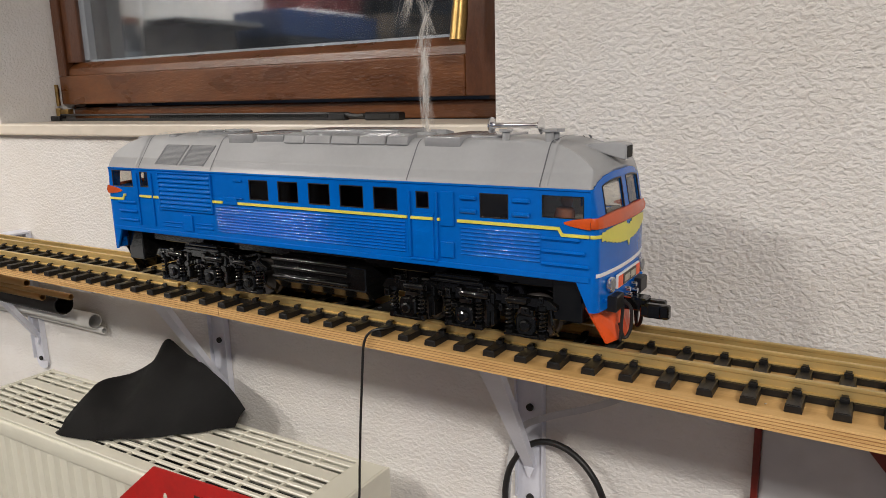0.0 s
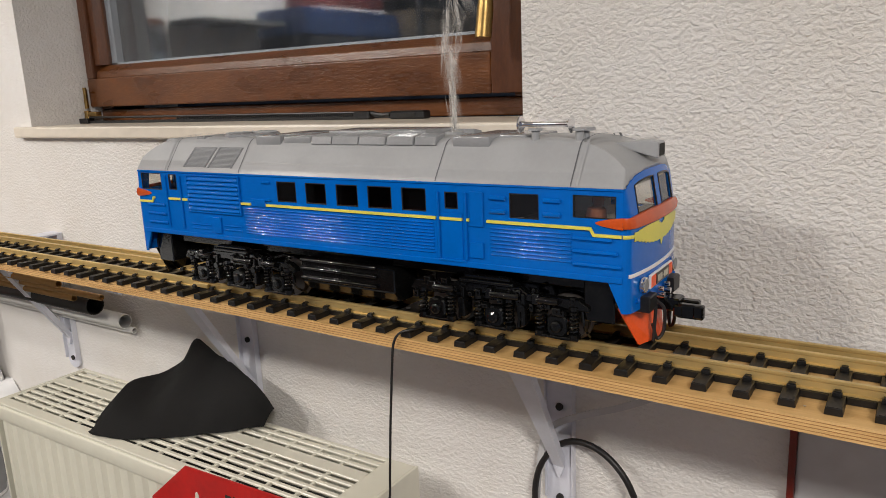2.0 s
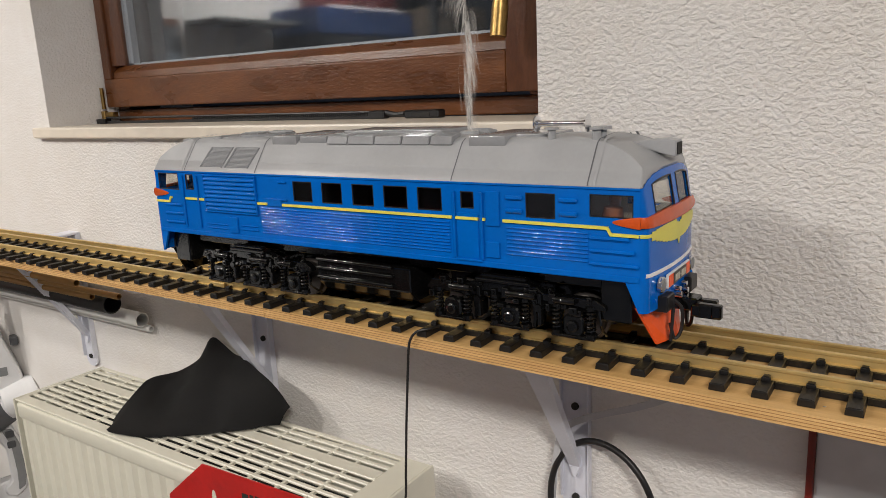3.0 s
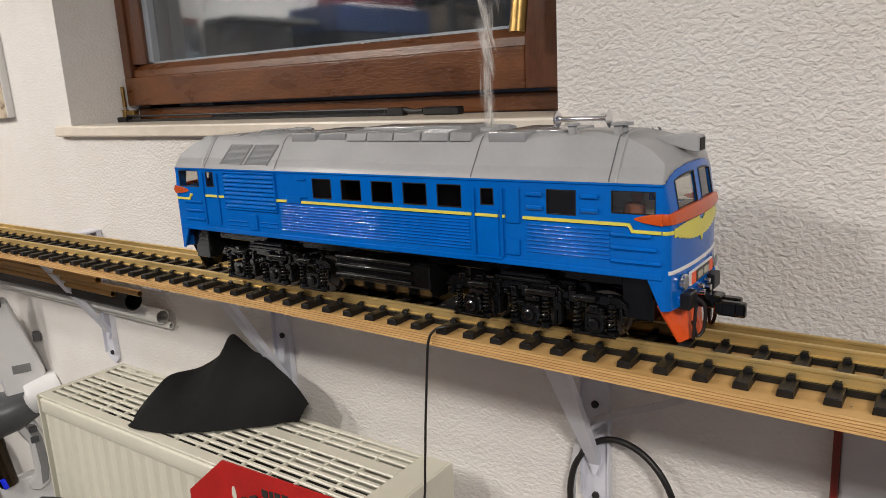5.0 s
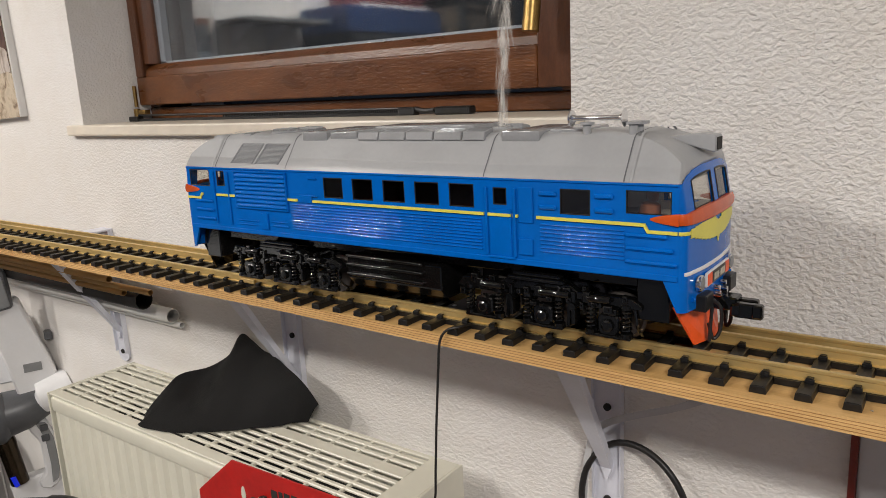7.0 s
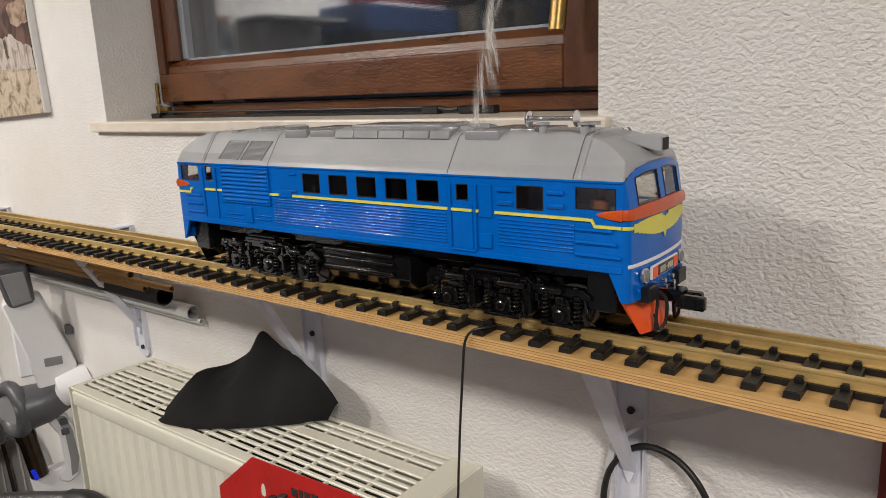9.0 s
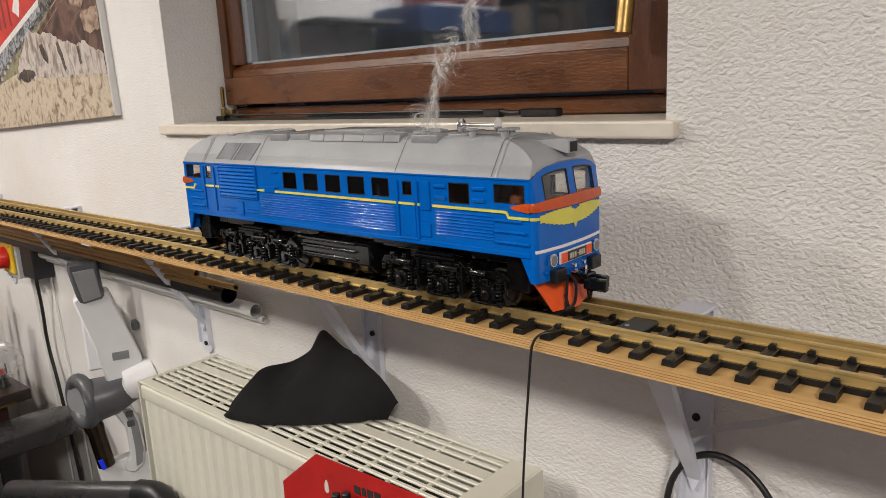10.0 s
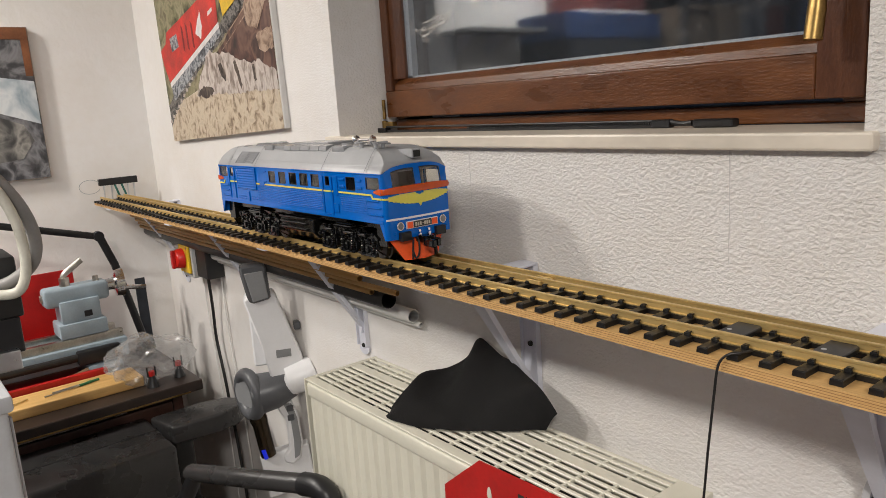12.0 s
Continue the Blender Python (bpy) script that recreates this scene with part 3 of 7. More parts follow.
def side(s):
    """One flat side wall; s is -1 for the near side, 1 for the far one."""
    y = s * HW
    # the unseen far cab window is enlarged so the bright wall shows through
    holes = SIDE_HOLES if s < 0 else SIDE_HOLES[:-1] + [(-0.0470, -0.0115, 0.0960, 0.1190)]
    f = lambda u, v, d: (u, y - s * d, v)
    wall = lp("side_wall", holed([X0, X1], [ZB, ZR], holes, f, 0.0025), M_BLUE, "glossy blue side wall")
    def bar(name, a, c, z0, z1, d=0.0012, m=M_BLUE, bev=0.0005, parent=None):
        return lp(name, box(a, c, min(y, y + s * d), max(y, y + s * d), z0, z1, bev, 1), m, parent=parent or wall)
    for h in holes:
        p = lp("window_pane", box(h[0], h[1], *sorted((y - s * 0.0018, y - s * 0.0010)), h[2], h[3]), M_CABGLASS if h[0] > -0.05 or h[1] < -0.47 else M_LOCOGLASS, "clear pane" if h[0] > -0.05 or h[1] < -0.47 else "dark tinted pane")
        fr = bmesh.new()
        e = 0.0008
        for a, c, z0, z1 in ((h[0], h[1], h[2], h[2] + e), (h[0], h[1], h[3] - e, h[3]), (h[0], h[0] + e, h[2] + e, h[3] - e), (h[1] - e, h[1], h[2] + e, h[3] - e)):
            box(a, c, *sorted((y - s * 0.001, y - s * 0.0001)), z0, z1, bm=fr)
        lp("rubber_seal", fr, M_BLACK, parent=p)
    bar("sill_strip", X0, X1, ZB, ZB + 0.0045, 0.0010)
    bar("gutter", X0, X1, ZR - 0.0018, ZR, 0.0010, M_BLUE)
    # ribbed panels
    def rib(a, c, z):
        arc = [(y + s * (0.0011 * math.sin(q) - 0.0001), z + 0.0007 - 0.0008 * math.cos(q)) for q in [math.pi * k / 6 for k in range(7)]]
        lp("rib", prism(arc, 0, a, c), M_BLUE, parent=wall, smooth=True)
    for k in range(10):
        z = 0.0668 + k * 0.00262
        rib(-0.3815, -0.160, z)
    for k in range(8):
        z = 0.0695 + k * 0.0029
        rib(-0.107, -0.040, z)
    # louvred grille
    g = bmesh.new()
    for a, c, z0, z1 in ((-0.4645, -0.3855, 0.0835, 0.0852), (-0.4645, -0.3855, 0.1195, 0.1212), (-0.4645, -0.4625, 0.0852, 0.1195), (-0.3875, -0.3855, 0.0852, 0.1195)):
        box(a, c, *sorted((y, y + s * 0.0022)), z0, z1, 0.0004, 1, bm=g)
    grille = lp("grille_frame", g, M_BLUE, parent=wall)
    for k in range(8):
        z = 0.0858 + k * 0.0042
        lp("louvre", prism(((y + s * 0.0002, z + 0.0034), (y + s * 0.0026, z + 0.0002), (y + s * 0.0026, z + 0.0010), (y + s * 0.0002, z + 0.0042)), 0, -0.4625, -0.3875), M_BLUE, parent=wall)
    # doors, pilasters, hatches, handles
    for x in (-0.1565, -0.1305):
        bar("door_rail", x, x + 0.0026, 0.0635, 0.1165, 0.0018)
    bar("door_step", -0.155, -0.129, 0.0615, 0.0635, 0.002)
    bar("door", -0.1530, -0.1325, 0.0635, 0.1000, 0.0006)
    bar("blank_panel", -0.1255, -0.1130, 0.0905, 0.1175, 0.0014)
    bar("hatch", -0.1260, -0.1135, 0.0660, 0.0785, 0.0016)
    for x in (-0.500, -0.4765):
        bar("door_rail", x, x + 0.0022, 0.0655, 0.1190, 0.0016)
    bar("hatch", -0.4285, -0.4170, 0.0640, 0.0800, 0.0018)
    bar("vent", -0.4640, -0.4330, 0.0665, 0.0680, 0.0010)
    bar("vent", -0.4640, -0.4330, 0.0705, 0.0720, 0.0010)
    bar("vent", -0.4130, -0.3880, 0.0675, 0.0695, 0.0012)
    bar("vent", -0.4130, -0.3880, 0.0715, 0.0730, 0.0010)
    for a, c, z in ((-0.0395, -0.0085, 0.0880), (-0.0395, -0.0045, 0.0788), (-0.0395, -0.0015, 0.0695), (-0.5335, -0.5040, 0.0880), (-0.5335, -0.5030, 0.0788), (-0.5335, -0.5020, 0.0695)):
        c2 = min(c, X1)
        a2 = max(a, X0)
        bar("stiffener", a2, c2, z - 0.0016, z + 0.0016, 0.0020, bev=0.0011)
    for x in (-0.1075, -0.0625):
        for z in (0.1035, 0.1135):
            bar("step_box", x, x + 0.0145, z - 0.0018, z + 0.0018, 0.0022, bev=0.0009)
    bar("cover", -0.371, -0.352, 0.0935, 0.1010, 0.0014)
    bar("hook", -0.353, -0.344, 0.0995, 0.1010, 0.002)
    bar("hook", -0.355, -0.344, 0.1155, 0.1175, 0.0018)
    # yellow stripe, broken at the doors
    for a, c in ((-0.3508, -0.1575), (-0.1535, -0.1325), (-0.1303, -0.1262), (-0.1100, -0.0245), (-0.4955, -0.4760), (-0.3852, -0.3722), (-0.4735, -0.4650)):
        bar("stripe", a, c, 0.0944, 0.0966, 0.0016, M_YELLOW, 0.0)
    # bevelled skirt plates below the cabs
    for sgn, x in ((1, XS), (-1, 2 * XC - XS)):
        lp("skirt_plate", prism(((x - sgn * 0.0105, ZB), (x, ZB), (x, 0.036), (x - sgn * 0.0005, 0.036)), 1, *sorted((y, y - s * 0.0022))), M_BLUE)
    return wall


side(-1)
side(1)


def plan():
    """The cab's outline seen from above, from one side wall round the nose to the other: x, y."""
    pts = []
    r = RC
    for k in range(7):
        a = math.pi / 2 * k / 6
        pts.append((XS + r * math.sin(a), -HW + r * (1 - math.cos(a))))
    n = 16
    for k in range(1, n):
        y = -HW + r + (2 * HW - 2 * r) * k / n
        pts.append((XS + r + BULGE * (1 - (abs(y) / (HW - r)) ** 2.2), y))
    for x, y in pts[6::-1]:
        pts.append((x, -y))
    return pts


LEAN_BACK = 0.18
PLAN = plan()
NP = len(PLAN) - 1


def nose(u, v, d):
    """A point of the cab front: u runs along the outline, v is the height; the screen leans back."""
    i = max(0, min(NP - 1, int(u * NP + 1e-9)))
    t = u * NP - i
    (xa, ya), (xb, yb) = PLAN[i], PLAN[i + 1]
    x, y = xa + (xb - xa) * t, ya + (yb - ya) * t
    if v > 0.0985:
        k = (v - 0.0985) / 0.025
        arch = max(0.0, 1 - (abs(y) / 0.0535) ** 3.5)
        z = 0.0985 + k * (0.025 + 0.0095 * arch)
        x -= LEAN_BACK * (z - 0.0985) * (0.25 + 0.75 * min(1, max(0, (x - XS) / RC)))
        y *= 1 - 0.0012 * k
    else:
        z = v
    inward = Vector((-1, -y * 8, 0)).normalized() if abs(y) < HW - RC + 0.001 else Vector((-0.4, -math.copysign(1, y), 0)).normalized()
    return (x + inward.x * d, y + inward.y * d, z)


def cab(back):
    """One end of the body with its windscreens, lamps, buffer beam, coupler and plough."""
    c = lp("cab_end", holed([k / NP for k in range(NP + 1)], [0.036, 0.045, ZB, 0.075, 0.0985, 0.1055, 0.111, 0.117, 0.1235], [(13 / 28 - 5.6 / 28, 13 / 28 + 0.1 / 28, 0.1015, 0.1195), (15 / 28 - 0.1 / 28, 15 / 28 + 5.6 / 28, 0.1015, 0.1195)], nose, 0.002), M_BLUE, "blue cab front with two windscreens", smooth=True)
    def cp(name, b, m, label="", smooth=False):
        return lp(name, b, m, label, c, smooth)
    def band(u0, u1, z0, z1, proud, n=40, taper=0.0):
        b = bmesh.new()
        rows = []
        for k in range(n + 1):
            u = u0 + (u1 - u0) * k / n
            e = min(1, min(k, n - k) / (n * taper)) if taper else 1
            zc, h = (z0 + z1) / 2, (z1 - z0) / 2 * (0.25 + 0.75 * math.sqrt(e))
            rows.append([b.verts.new(nose(u, zz, -dd)) for zz, dd in ((zc - h, -0.0004), (zc - h, proud * 0.7), (zc, proud), (zc + h, proud * 0.7), (zc + h, -0.0004))])
        for a, d in zip(rows[:-1], rows[1:]):
            for i in range(5):
                b.faces.new((a[i], a[(i + 1) % 5], d[(i + 1) % 5], d[i]))
        b.faces.new(rows[0])
        b.faces.new(rows[-1][::-1])
        return b
    cp("bumper_band", band(0.0, 1.0, 0.0968, 0.1040, 0.0028, 56), M_ORANGE, "rounded orange band", True)
    for s in (-1, 1):
        tip = bmesh.new()
        y = s * HW
        rows = []
        for k in range(7):
            e = k / 6
            x, h, d = XS + 0.0008 - 0.0208 * e, 0.0041 * math.sqrt(max(0.02, 1 - e)), 0.0029 * math.sqrt(max(0.03, 1 - e))
            zc = 0.1002 - 0.0006 * e
            rows.append([tip.verts.new((x, y + s * dd, zc + hh)) for hh, dd in ((-h, -0.0004), (-h, d * 0.7), (0, d), (h, d * 0.7), (h, -0.0004))])
        for a, b2 in zip(rows[:-1], rows[1:]):
            for i in range(5):
                tip.faces.new((a[i], a[(i + 1) % 5], b2[(i + 1) % 5], b2[i]))
        tip.faces.new(rows[-1])
        cp("band_tip", tip, M_ORANGE, smooth=True)
        st = bmesh.new()
        prism(((XS - 0.0005, 0.0900), (XS - 0.0005, 0.0922), (-0.0222, 0.0922), (-0.0248, 0.0966), (-0.0275, 0.0966), (-0.0275, 0.0944), (-0.0258, 0.0944), (-0.0232, 0.0900)), 1, *sorted((y + s * 0.0001, y + s * 0.0014)), bm=st)
        cp("stripe_step", st, M_YELLOW)
    cp("waist_stripe", band(0.0, 1.0, 0.0897, 0.0922, 0.0007, 56), M_YELLOW)
    cp("white_line", band(0.10, 0.90, 0.0622, 0.0648, 0.0009, 48), M_WHITE)
    # winged emblem in steps
    wing = bmesh.new()
    for s in (-1, 1):
        spans = [(0.143, 0.125, 0.0873, 0.0936), (0.125, 0.110, 0.0860, 0.0945), (0.110, 0.095, 0.0850, 0.0950), (0.095, 0.077, 0.0837, 0.0955), (0.077, 0.058, 0.0826, 0.0957), (0.058, 0.037, 0.0817, 0.0957), (0.037, 0.019, 0.0812, 0.0957), (0.019, 0.008, 0.0812, 0.0936), (0.008, 0.000, 0.0765, 0.0925)]
        for a, d, z0, z1 in spans:
            n = 3
            for k in range(n):
                u0, u1 = 0.5 + s * 2 * (a + (d - a) * k / n), 0.5 + s * 2 * (a + (d - a) * (k + 1) / n)
                lo0 = z0 if d > 0 else z0 + 0.004 * (1 - k / n)
                lo1 = z0 if d > 0 else z0 + 0.004 * (1 - (k + 1) / n)
                q = [wing.verts.new(nose(u, z, -dd)) for dd in (0.0004, 0.0009) for u, z in ((u0, lo0), (u1, lo1), (u1, z1), (u0, z1))]
                bmesh.ops.convex_hull(wing, input=q)
    cp("winged_emblem", wing, M_YELLOW, "stepped yellow wing painted on the nose")
    # windscreens
    for s in (-1, 1):
        u0, u1 = sorted((0.5 + s * 0.9 / 28, 0.5 + s * 6.6 / 28))
        g = bmesh.new()
        n = 6
        rows = [[g.verts.new(nose(u0 + (u1 - u0) * k / n, z, 0.0012)) for z in (0.1015, 0.1195)] for k in range(n + 1)]
        for a, d in zip(rows[:-1], rows[1:]):
            g.faces.new((a[0], d[0], d[1], a[1]))
        pane = cp("windscreen", g, M_CABGLASS, "clear windscreen")
        ring = [nose(u0 + (u1 - u0) * k / n, 0.1015, 0.0002) for k in range(n + 1)] + [nose(u1, 0.1105, 0.0002)] + [nose(u1 + (u0 - u1) * k / n, 0.1195, 0.0002) for k in range(n + 1)] + [nose(u0, 0.1105, 0.0002)]
        cp("screen_seal", tube(ring, 0.0008, 6, closed=True), M_BLACK)
    # head lamps, number plate in its orange panel
    for s in (-1, 1):
        x = PLAN[10][0]
        cp("lamp_ring", tube([(x - 0.001, s * 0.0365, 0.0540), (x + 0.0018, s * 0.0365, 0.0540), (x + 0.0024, s * 0.0365, 0.0540)], [0.0060, 0.0060, 0.0055], 20), M_CHROME, "chrome lamp ring", True)
        cp("lamp_glass", tube([(x + 0.0022, s * 0.0365, 0.0540), (x + 0.0028, s * 0.0365, 0.0540), (x + 0.0031, s * 0.0365, 0.0540)], [0.0050, 0.0042, 0.0022], 16), M_REFLECT, "dark lamp glass")
    cp("plate_panel", box(0.0082, 0.0102, -0.0270, 0.0270, 0.0485, 0.0590, 0.0004, 1), M_WHITE)
    for s in (-1, 1):
        cp("orange_field", box(0.0101, 0.0107, *sorted((s * 0.0162, s * 0.0258)), 0.0495, 0.0580), M_PLOW)
    cp("number_plate", box(0.0101, 0.0111, -0.0155, 0.0155, 0.0495, 0.0580, 0.0003, 1), M_PLATE, "dark number plate with cream bars")
    for k in range(7):
        if k == 3:
            cp("plate_bar", box(0.0110, 0.0114, -0.0122 + k * 0.0038, -0.0102 + k * 0.0038, 0.0535, 0.0542), M_CREAM)
        else:
            cp("plate_bar", box(0.0110, 0.0114, -0.0130 + k * 0.0038, -0.0102 + k * 0.0038, 0.0513, 0.0562), M_CREAM)
    # buffer beam blocks, coupler, hoses, chains, plough
    for s in (-1, 1):
        cp("buffer_block", box(-0.002, 0.0135, *sorted((s * 0.0215, s * 0.0385)), 0.0335, 0.0455, 0.0008, 1), M_BLACK)
        cp("hand_rail", tube(bend(((0.001, s * 0.044, 0.0445), (0.006, s * 0.044, 0.0440), (0.006, s * 0.046, 0.0440)), 4), 0.0016, 8), M_BLUE, smooth=True)
        hose = bend(((0.010, s * 0.012, 0.036), (0.0165, s * 0.013, 0.030), (0.0165, s * 0.014, 0.014), (0.0125, s * 0.017, 0.008), (0.0100, s * 0.020, 0.020)), 6)
        cp("brake_hose", tube(hose, 0.0014, 8), M_CABLE, "hanging black brake hose", True)
        cp("bar_rod", tube(((0.012, s * 0.019, 0.036), (0.011, s * 0.021, 0.007)), 0.0013, 8), M_BLACK)
        cp("air_tap", tube(((0.010, s * 0.008, 0.0395), (0.015, s * 0.008, 0.0395)), 0.0022, 10), M_CHROME, smooth=True)
        cp("air_tap", tube(((0.010, s * 0.008, 0.0445), (0.014, s * 0.008, 0.0445)), 0.0018, 10), M_CHROME, smooth=True)
    k = bmesh.new()
    box(-0.004, 0.026, -0.0075, 0.0075, 0.0275, 0.0375, 0.0012, 1, bm=k)
    box(0.024, 0.044, -0.0095, -0.0030, 0.0235, 0.0345, 0.0012, 1, bm=k)
    box(0.024, 0.038, 0.0020, 0.0095, 0.0235, 0.0345, 0.0012, 1, bm=k)
    box(0.022, 0.029, -0.0100, 0.0100, 0.0245, 0.0335, 0.001, 1, bm=k)
    box(0.037, 0.044, -0.0115, -0.0090, 0.0250, 0.0345, 0.001, 1, bm=k)
    cp("coupler", k, M_GLOSSBLACK, "black knuckle coupler")
    p = bmesh.new()
    rows = []
    for x, hw, z in ((-0.006, 0.0475, 0.0365), (0.0035, 0.0285, 0.0045)):
        rows.append([p.verts.new((x + dx + 0.008 * (1 - abs(q)), q * hw, z + 0.0006 * abs(q))) for q in (-1, -0.5, 0, 0.5, 1) for dx in (0.0,)] + [p.verts.new((x - 0.0018 + 0.008 * (1 - abs(q)), q * hw, z + 0.0006 * abs(q))) for q in (1, 0.5, 0, -0.5, -1)])
    n = len(rows[0])
    for i in range(n):
        p.faces.new((rows[0][i], rows[0][(i + 1) % n], rows[1][(i + 1) % n], rows[1][i]))
    p.faces.new(rows[0])
    p.faces.new(rows[1][::-1])
    cp("plough", p, M_GLOSSBLACK if back else M_PLOW, "glossy black track plough" if back else "bright orange track plough")
    floor_ = lp("cab_floor", box(-0.111, -0.004, -HW + 0.004, HW - 0.004, 0.086, 0.088), M_CABIN, parent=c)
    lp("bulkhead", box(-0.114, -0.1115, -HW + 0.003, HW - 0.003, 0.062, 0.1225), M_CABIN, parent=c)
    g = 1 if not back else -1
    # pale sheets added on the far wall to brighten the view into the cab
    for a, z0, z1 in ((-0.012, 0.0881, 0.0950), (-0.050, 0.0951, 0.1225)):
        lp("added_cab_lining", box(-0.1110, a, *sorted((g * (HW - 0.0045), g * (HW - 0.0030))), z0, z1), M_CABIN, parent=c)
    lp("control_desk", box(-0.018, -0.006, -0.042, 0.042, 0.088, 0.099, 0.002, 1), M_BLACK, parent=c)
    if back:
        m = Matrix.Translation((2 * XC, 0, 0)) @ Matrix.Rotation(math.pi, 4, "Z")
        c.matrix_basis = m
    return c


cab(False)
cab(True)


def figure():
    b = bmesh.new()
    tube(((-0.030, -0.034, 0.0885), (-0.030, -0.034, 0.099), (-0.029, -0.034, 0.1062), (-0.029, -0.034, 0.1085)), [0.0075, 0.0082, 0.0070, 0.0028], 12, b)
    tube(((-0.0285, -0.034, 0.1072), (-0.028, -0.034, 0.1090), (-0.028, -0.034, 0.1122), (-0.0282, -0.034, 0.1155), (-0.0285, -0.034, 0.1170)), [0.0022, 0.0040, 0.0047, 0.0040, 0.0015], 12, b)
    lp("driver_figure", b, M_FIGURE, "small painted driver figurine behind the cab window", smooth=True)


figure()


def roof():
    """The hooded roof: outlines that shrink with height, closed at the top."""
    levels = ((0.1236, 0.0002, 0), (0.1262, 0.0014, 0), (0.1290, 0.0034, 0), (0.1320, 0.0055, 0), (0.1345, 0.0073, 0), (0.1366, 0.0088, 0.0004), (0.1395, 0.0108, 0.0040), (0.1430, 0.0133, 0.0085), (0.1465, 0.0158, 0.0145), (0.1495, 0.0180, 0.0215), (0.1520, 0.0204, 0.0295), (0.1540, 0.0236, 0.0390), (0.1553, 0.0286, 0.0520), (0.1560, 0.0380, 0.0700), (0.1563, 0.0480, 0.0900))
    b = bmesh.new()
    rows = []

    def brow(q, z, extra):
        """How far forward the roof's end reaches at the share q of its width."""
        y = abs(q) * HW
        r = RC
        x = XS + r + BULGE * (1 - (y / (HW - r)) ** 2.2) if y < HW - r else XS + math.sqrt(max(0.0, r * r - (y - HW + r) ** 2))
        top = 0.1235 + 0.0095 * max(0.0, 1 - (y / 0.0535) ** 3.5)
        x -= LEAN_BACK * (z - 0.0985) * (0.25 + 0.75 * min(1, max(0, (x - XS) / RC)))
        return x - extra - 0.0040 * min(1.0, max(0.0, (top + 0.0004 - z) / 0.0030))
    share = [-1, -0.985, -0.96, -0.93, -0.89, -0.84, -0.78, -0.7, -0.6, -0.45, -0.3, -0.15, 0]
    share = share + [-q for q in share[-2::-1]]
    for z, dy, ex in levels:
        hw = HW + 0.0006 - dy
        ring = [(brow(q, z, ex), q * hw) for q in share] + [(2 * XC - brow(q, z, ex), -q * hw) for q in share]
        rows.append([b.verts.new((x, y, z)) for x, y in ring])
    n = len(rows[0])
    for a, c in zip(rows[:-1], rows[1:]):
        for i in range(n):
            b.faces.new((a[i], a[(i + 1) % n], c[(i + 1) % n], c[i]))
    b.faces.new(rows[-1])
    r = lp("roof", b, M_GREY, "smooth light grey hooded roof", smooth=True)

    def section(z):
        for (za, da, _), (zb, db, _) in zip(levels[:-1], levels[1:]):
            if za <= z <= zb:
                return HW + 0.0006 - (da + (db - da) * (z - za) / (zb - za))
        return 0.0
    zs = [0.1240 + 0.0323 * k / 16 for k in range(17)]
    def strap(x, w, m, name, lift):
        """A thin band across the roof at x."""
        s = bmesh.new()
        line = [(-section(z), z) for z in zs] + [(section(z), z) for z in reversed(zs)]
        for (ya, za), (yb, zb) in zip(line[:-1], line[1:]):
            q = [s.verts.new((xx, yy * (1 + lift * 10), zz + (lift if zz > 0.15 else lift * 0.5))) for xx in (x - w, x + w) for yy, zz in ((ya, za), (yb, zb))]
            s.faces.new((q[0], q[2], q[3], q[1]))
        return lp(name, s, m, parent=r)
    for x in (-0.4935, -0.386, -0.157, -0.0405):
        strap(x, 0.0005, M_GROOVE, "roof_seam", 0.00035)
    for x in (-0.0355, -0.4985):
        strap(x, 0.0010, M_GREY, "roof_rib", 0.0008)
    # sloping grilles on the shoulders
    for s in (-1, 1):
        for a, c in ((-0.4690, -0.4370), (-0.4315, -0.3985)):
            g = bmesh.new()
            nsl = 17
            for k in range(nsl):
                z = 0.1285 + 0.0175 * k / (nsl - 1)
                y = section(z)
                lean = (z - 0.1285) * 0.35
                box(a + lean, c + lean, *sorted((s * (y - 0.001), s * (y + 0.0005))), z, z + 0.0006, bm=g)
            for x in (a, c):
                for k in range(24):
                    z = 0.1280 + 0.0183 * k / 24
                    y = section(z + 0.0004)
                    lean = (z - 0.1285) * 0.35
                    box(x - 0.0009 + lean, x + 0.0009 + lean, *sorted((s * (y - 0.002), s * (y + 0.0008))), z, z + 0.0009, bm=g)
            lp("roof_grille", g, M_HATCH, "small sloping louvre grille", r)
    # walkway covers, hatches, fan housing, exhaust
    def block(name, a, c, y0, y1, z0, z1, bev=0.0012):
        return lp(name, box(a, c, y0, y1, z0, z1, bev, 2), M_HATCH, parent=r, smooth=True)
    for a, c in ((-0.3035, -0.2800), (-0.2785, -0.2490), (-0.2475, -0.2185), (-0.2170, -0.1890), (-0.1875, -0.1660)):
        q = bmesh.new()
        prism(((-0.0395, 0.1500), (-0.0375, 0.1568), (-0.0240, 0.1592), (-0.0240, 0.1500)), 0, a, c, 0.0006, bm=q)
        lp("walkway_cover", q, M_HATCH, parent=r)
        q = bmesh.new()
        prism(((0.0395, 0.1500), (0.0240, 0.1500), (0.0240, 0.1592), (0.0375, 0.1568)), 0, a, c, 0.0006, bm=q)
        lp("walkway_cover", q, M_HATCH, parent=r)
    block("roof_hatch", -0.2960, -0.1860, -0.0225, 0.0225, 0.1535, 0.1610)
    block("roof_hatch", -0.3400, -0.3060, -0.0370, 0.0370, 0.1500, 0.1570)
    block("roof_hatch", -0.3760, -0.3430, -0.0385, 0.0385, 0.1490, 0.1575)
    block("roof_hatch", -0.1500, -0.1160, -0.0385, 0.0385, 0.1490, 0.1572)
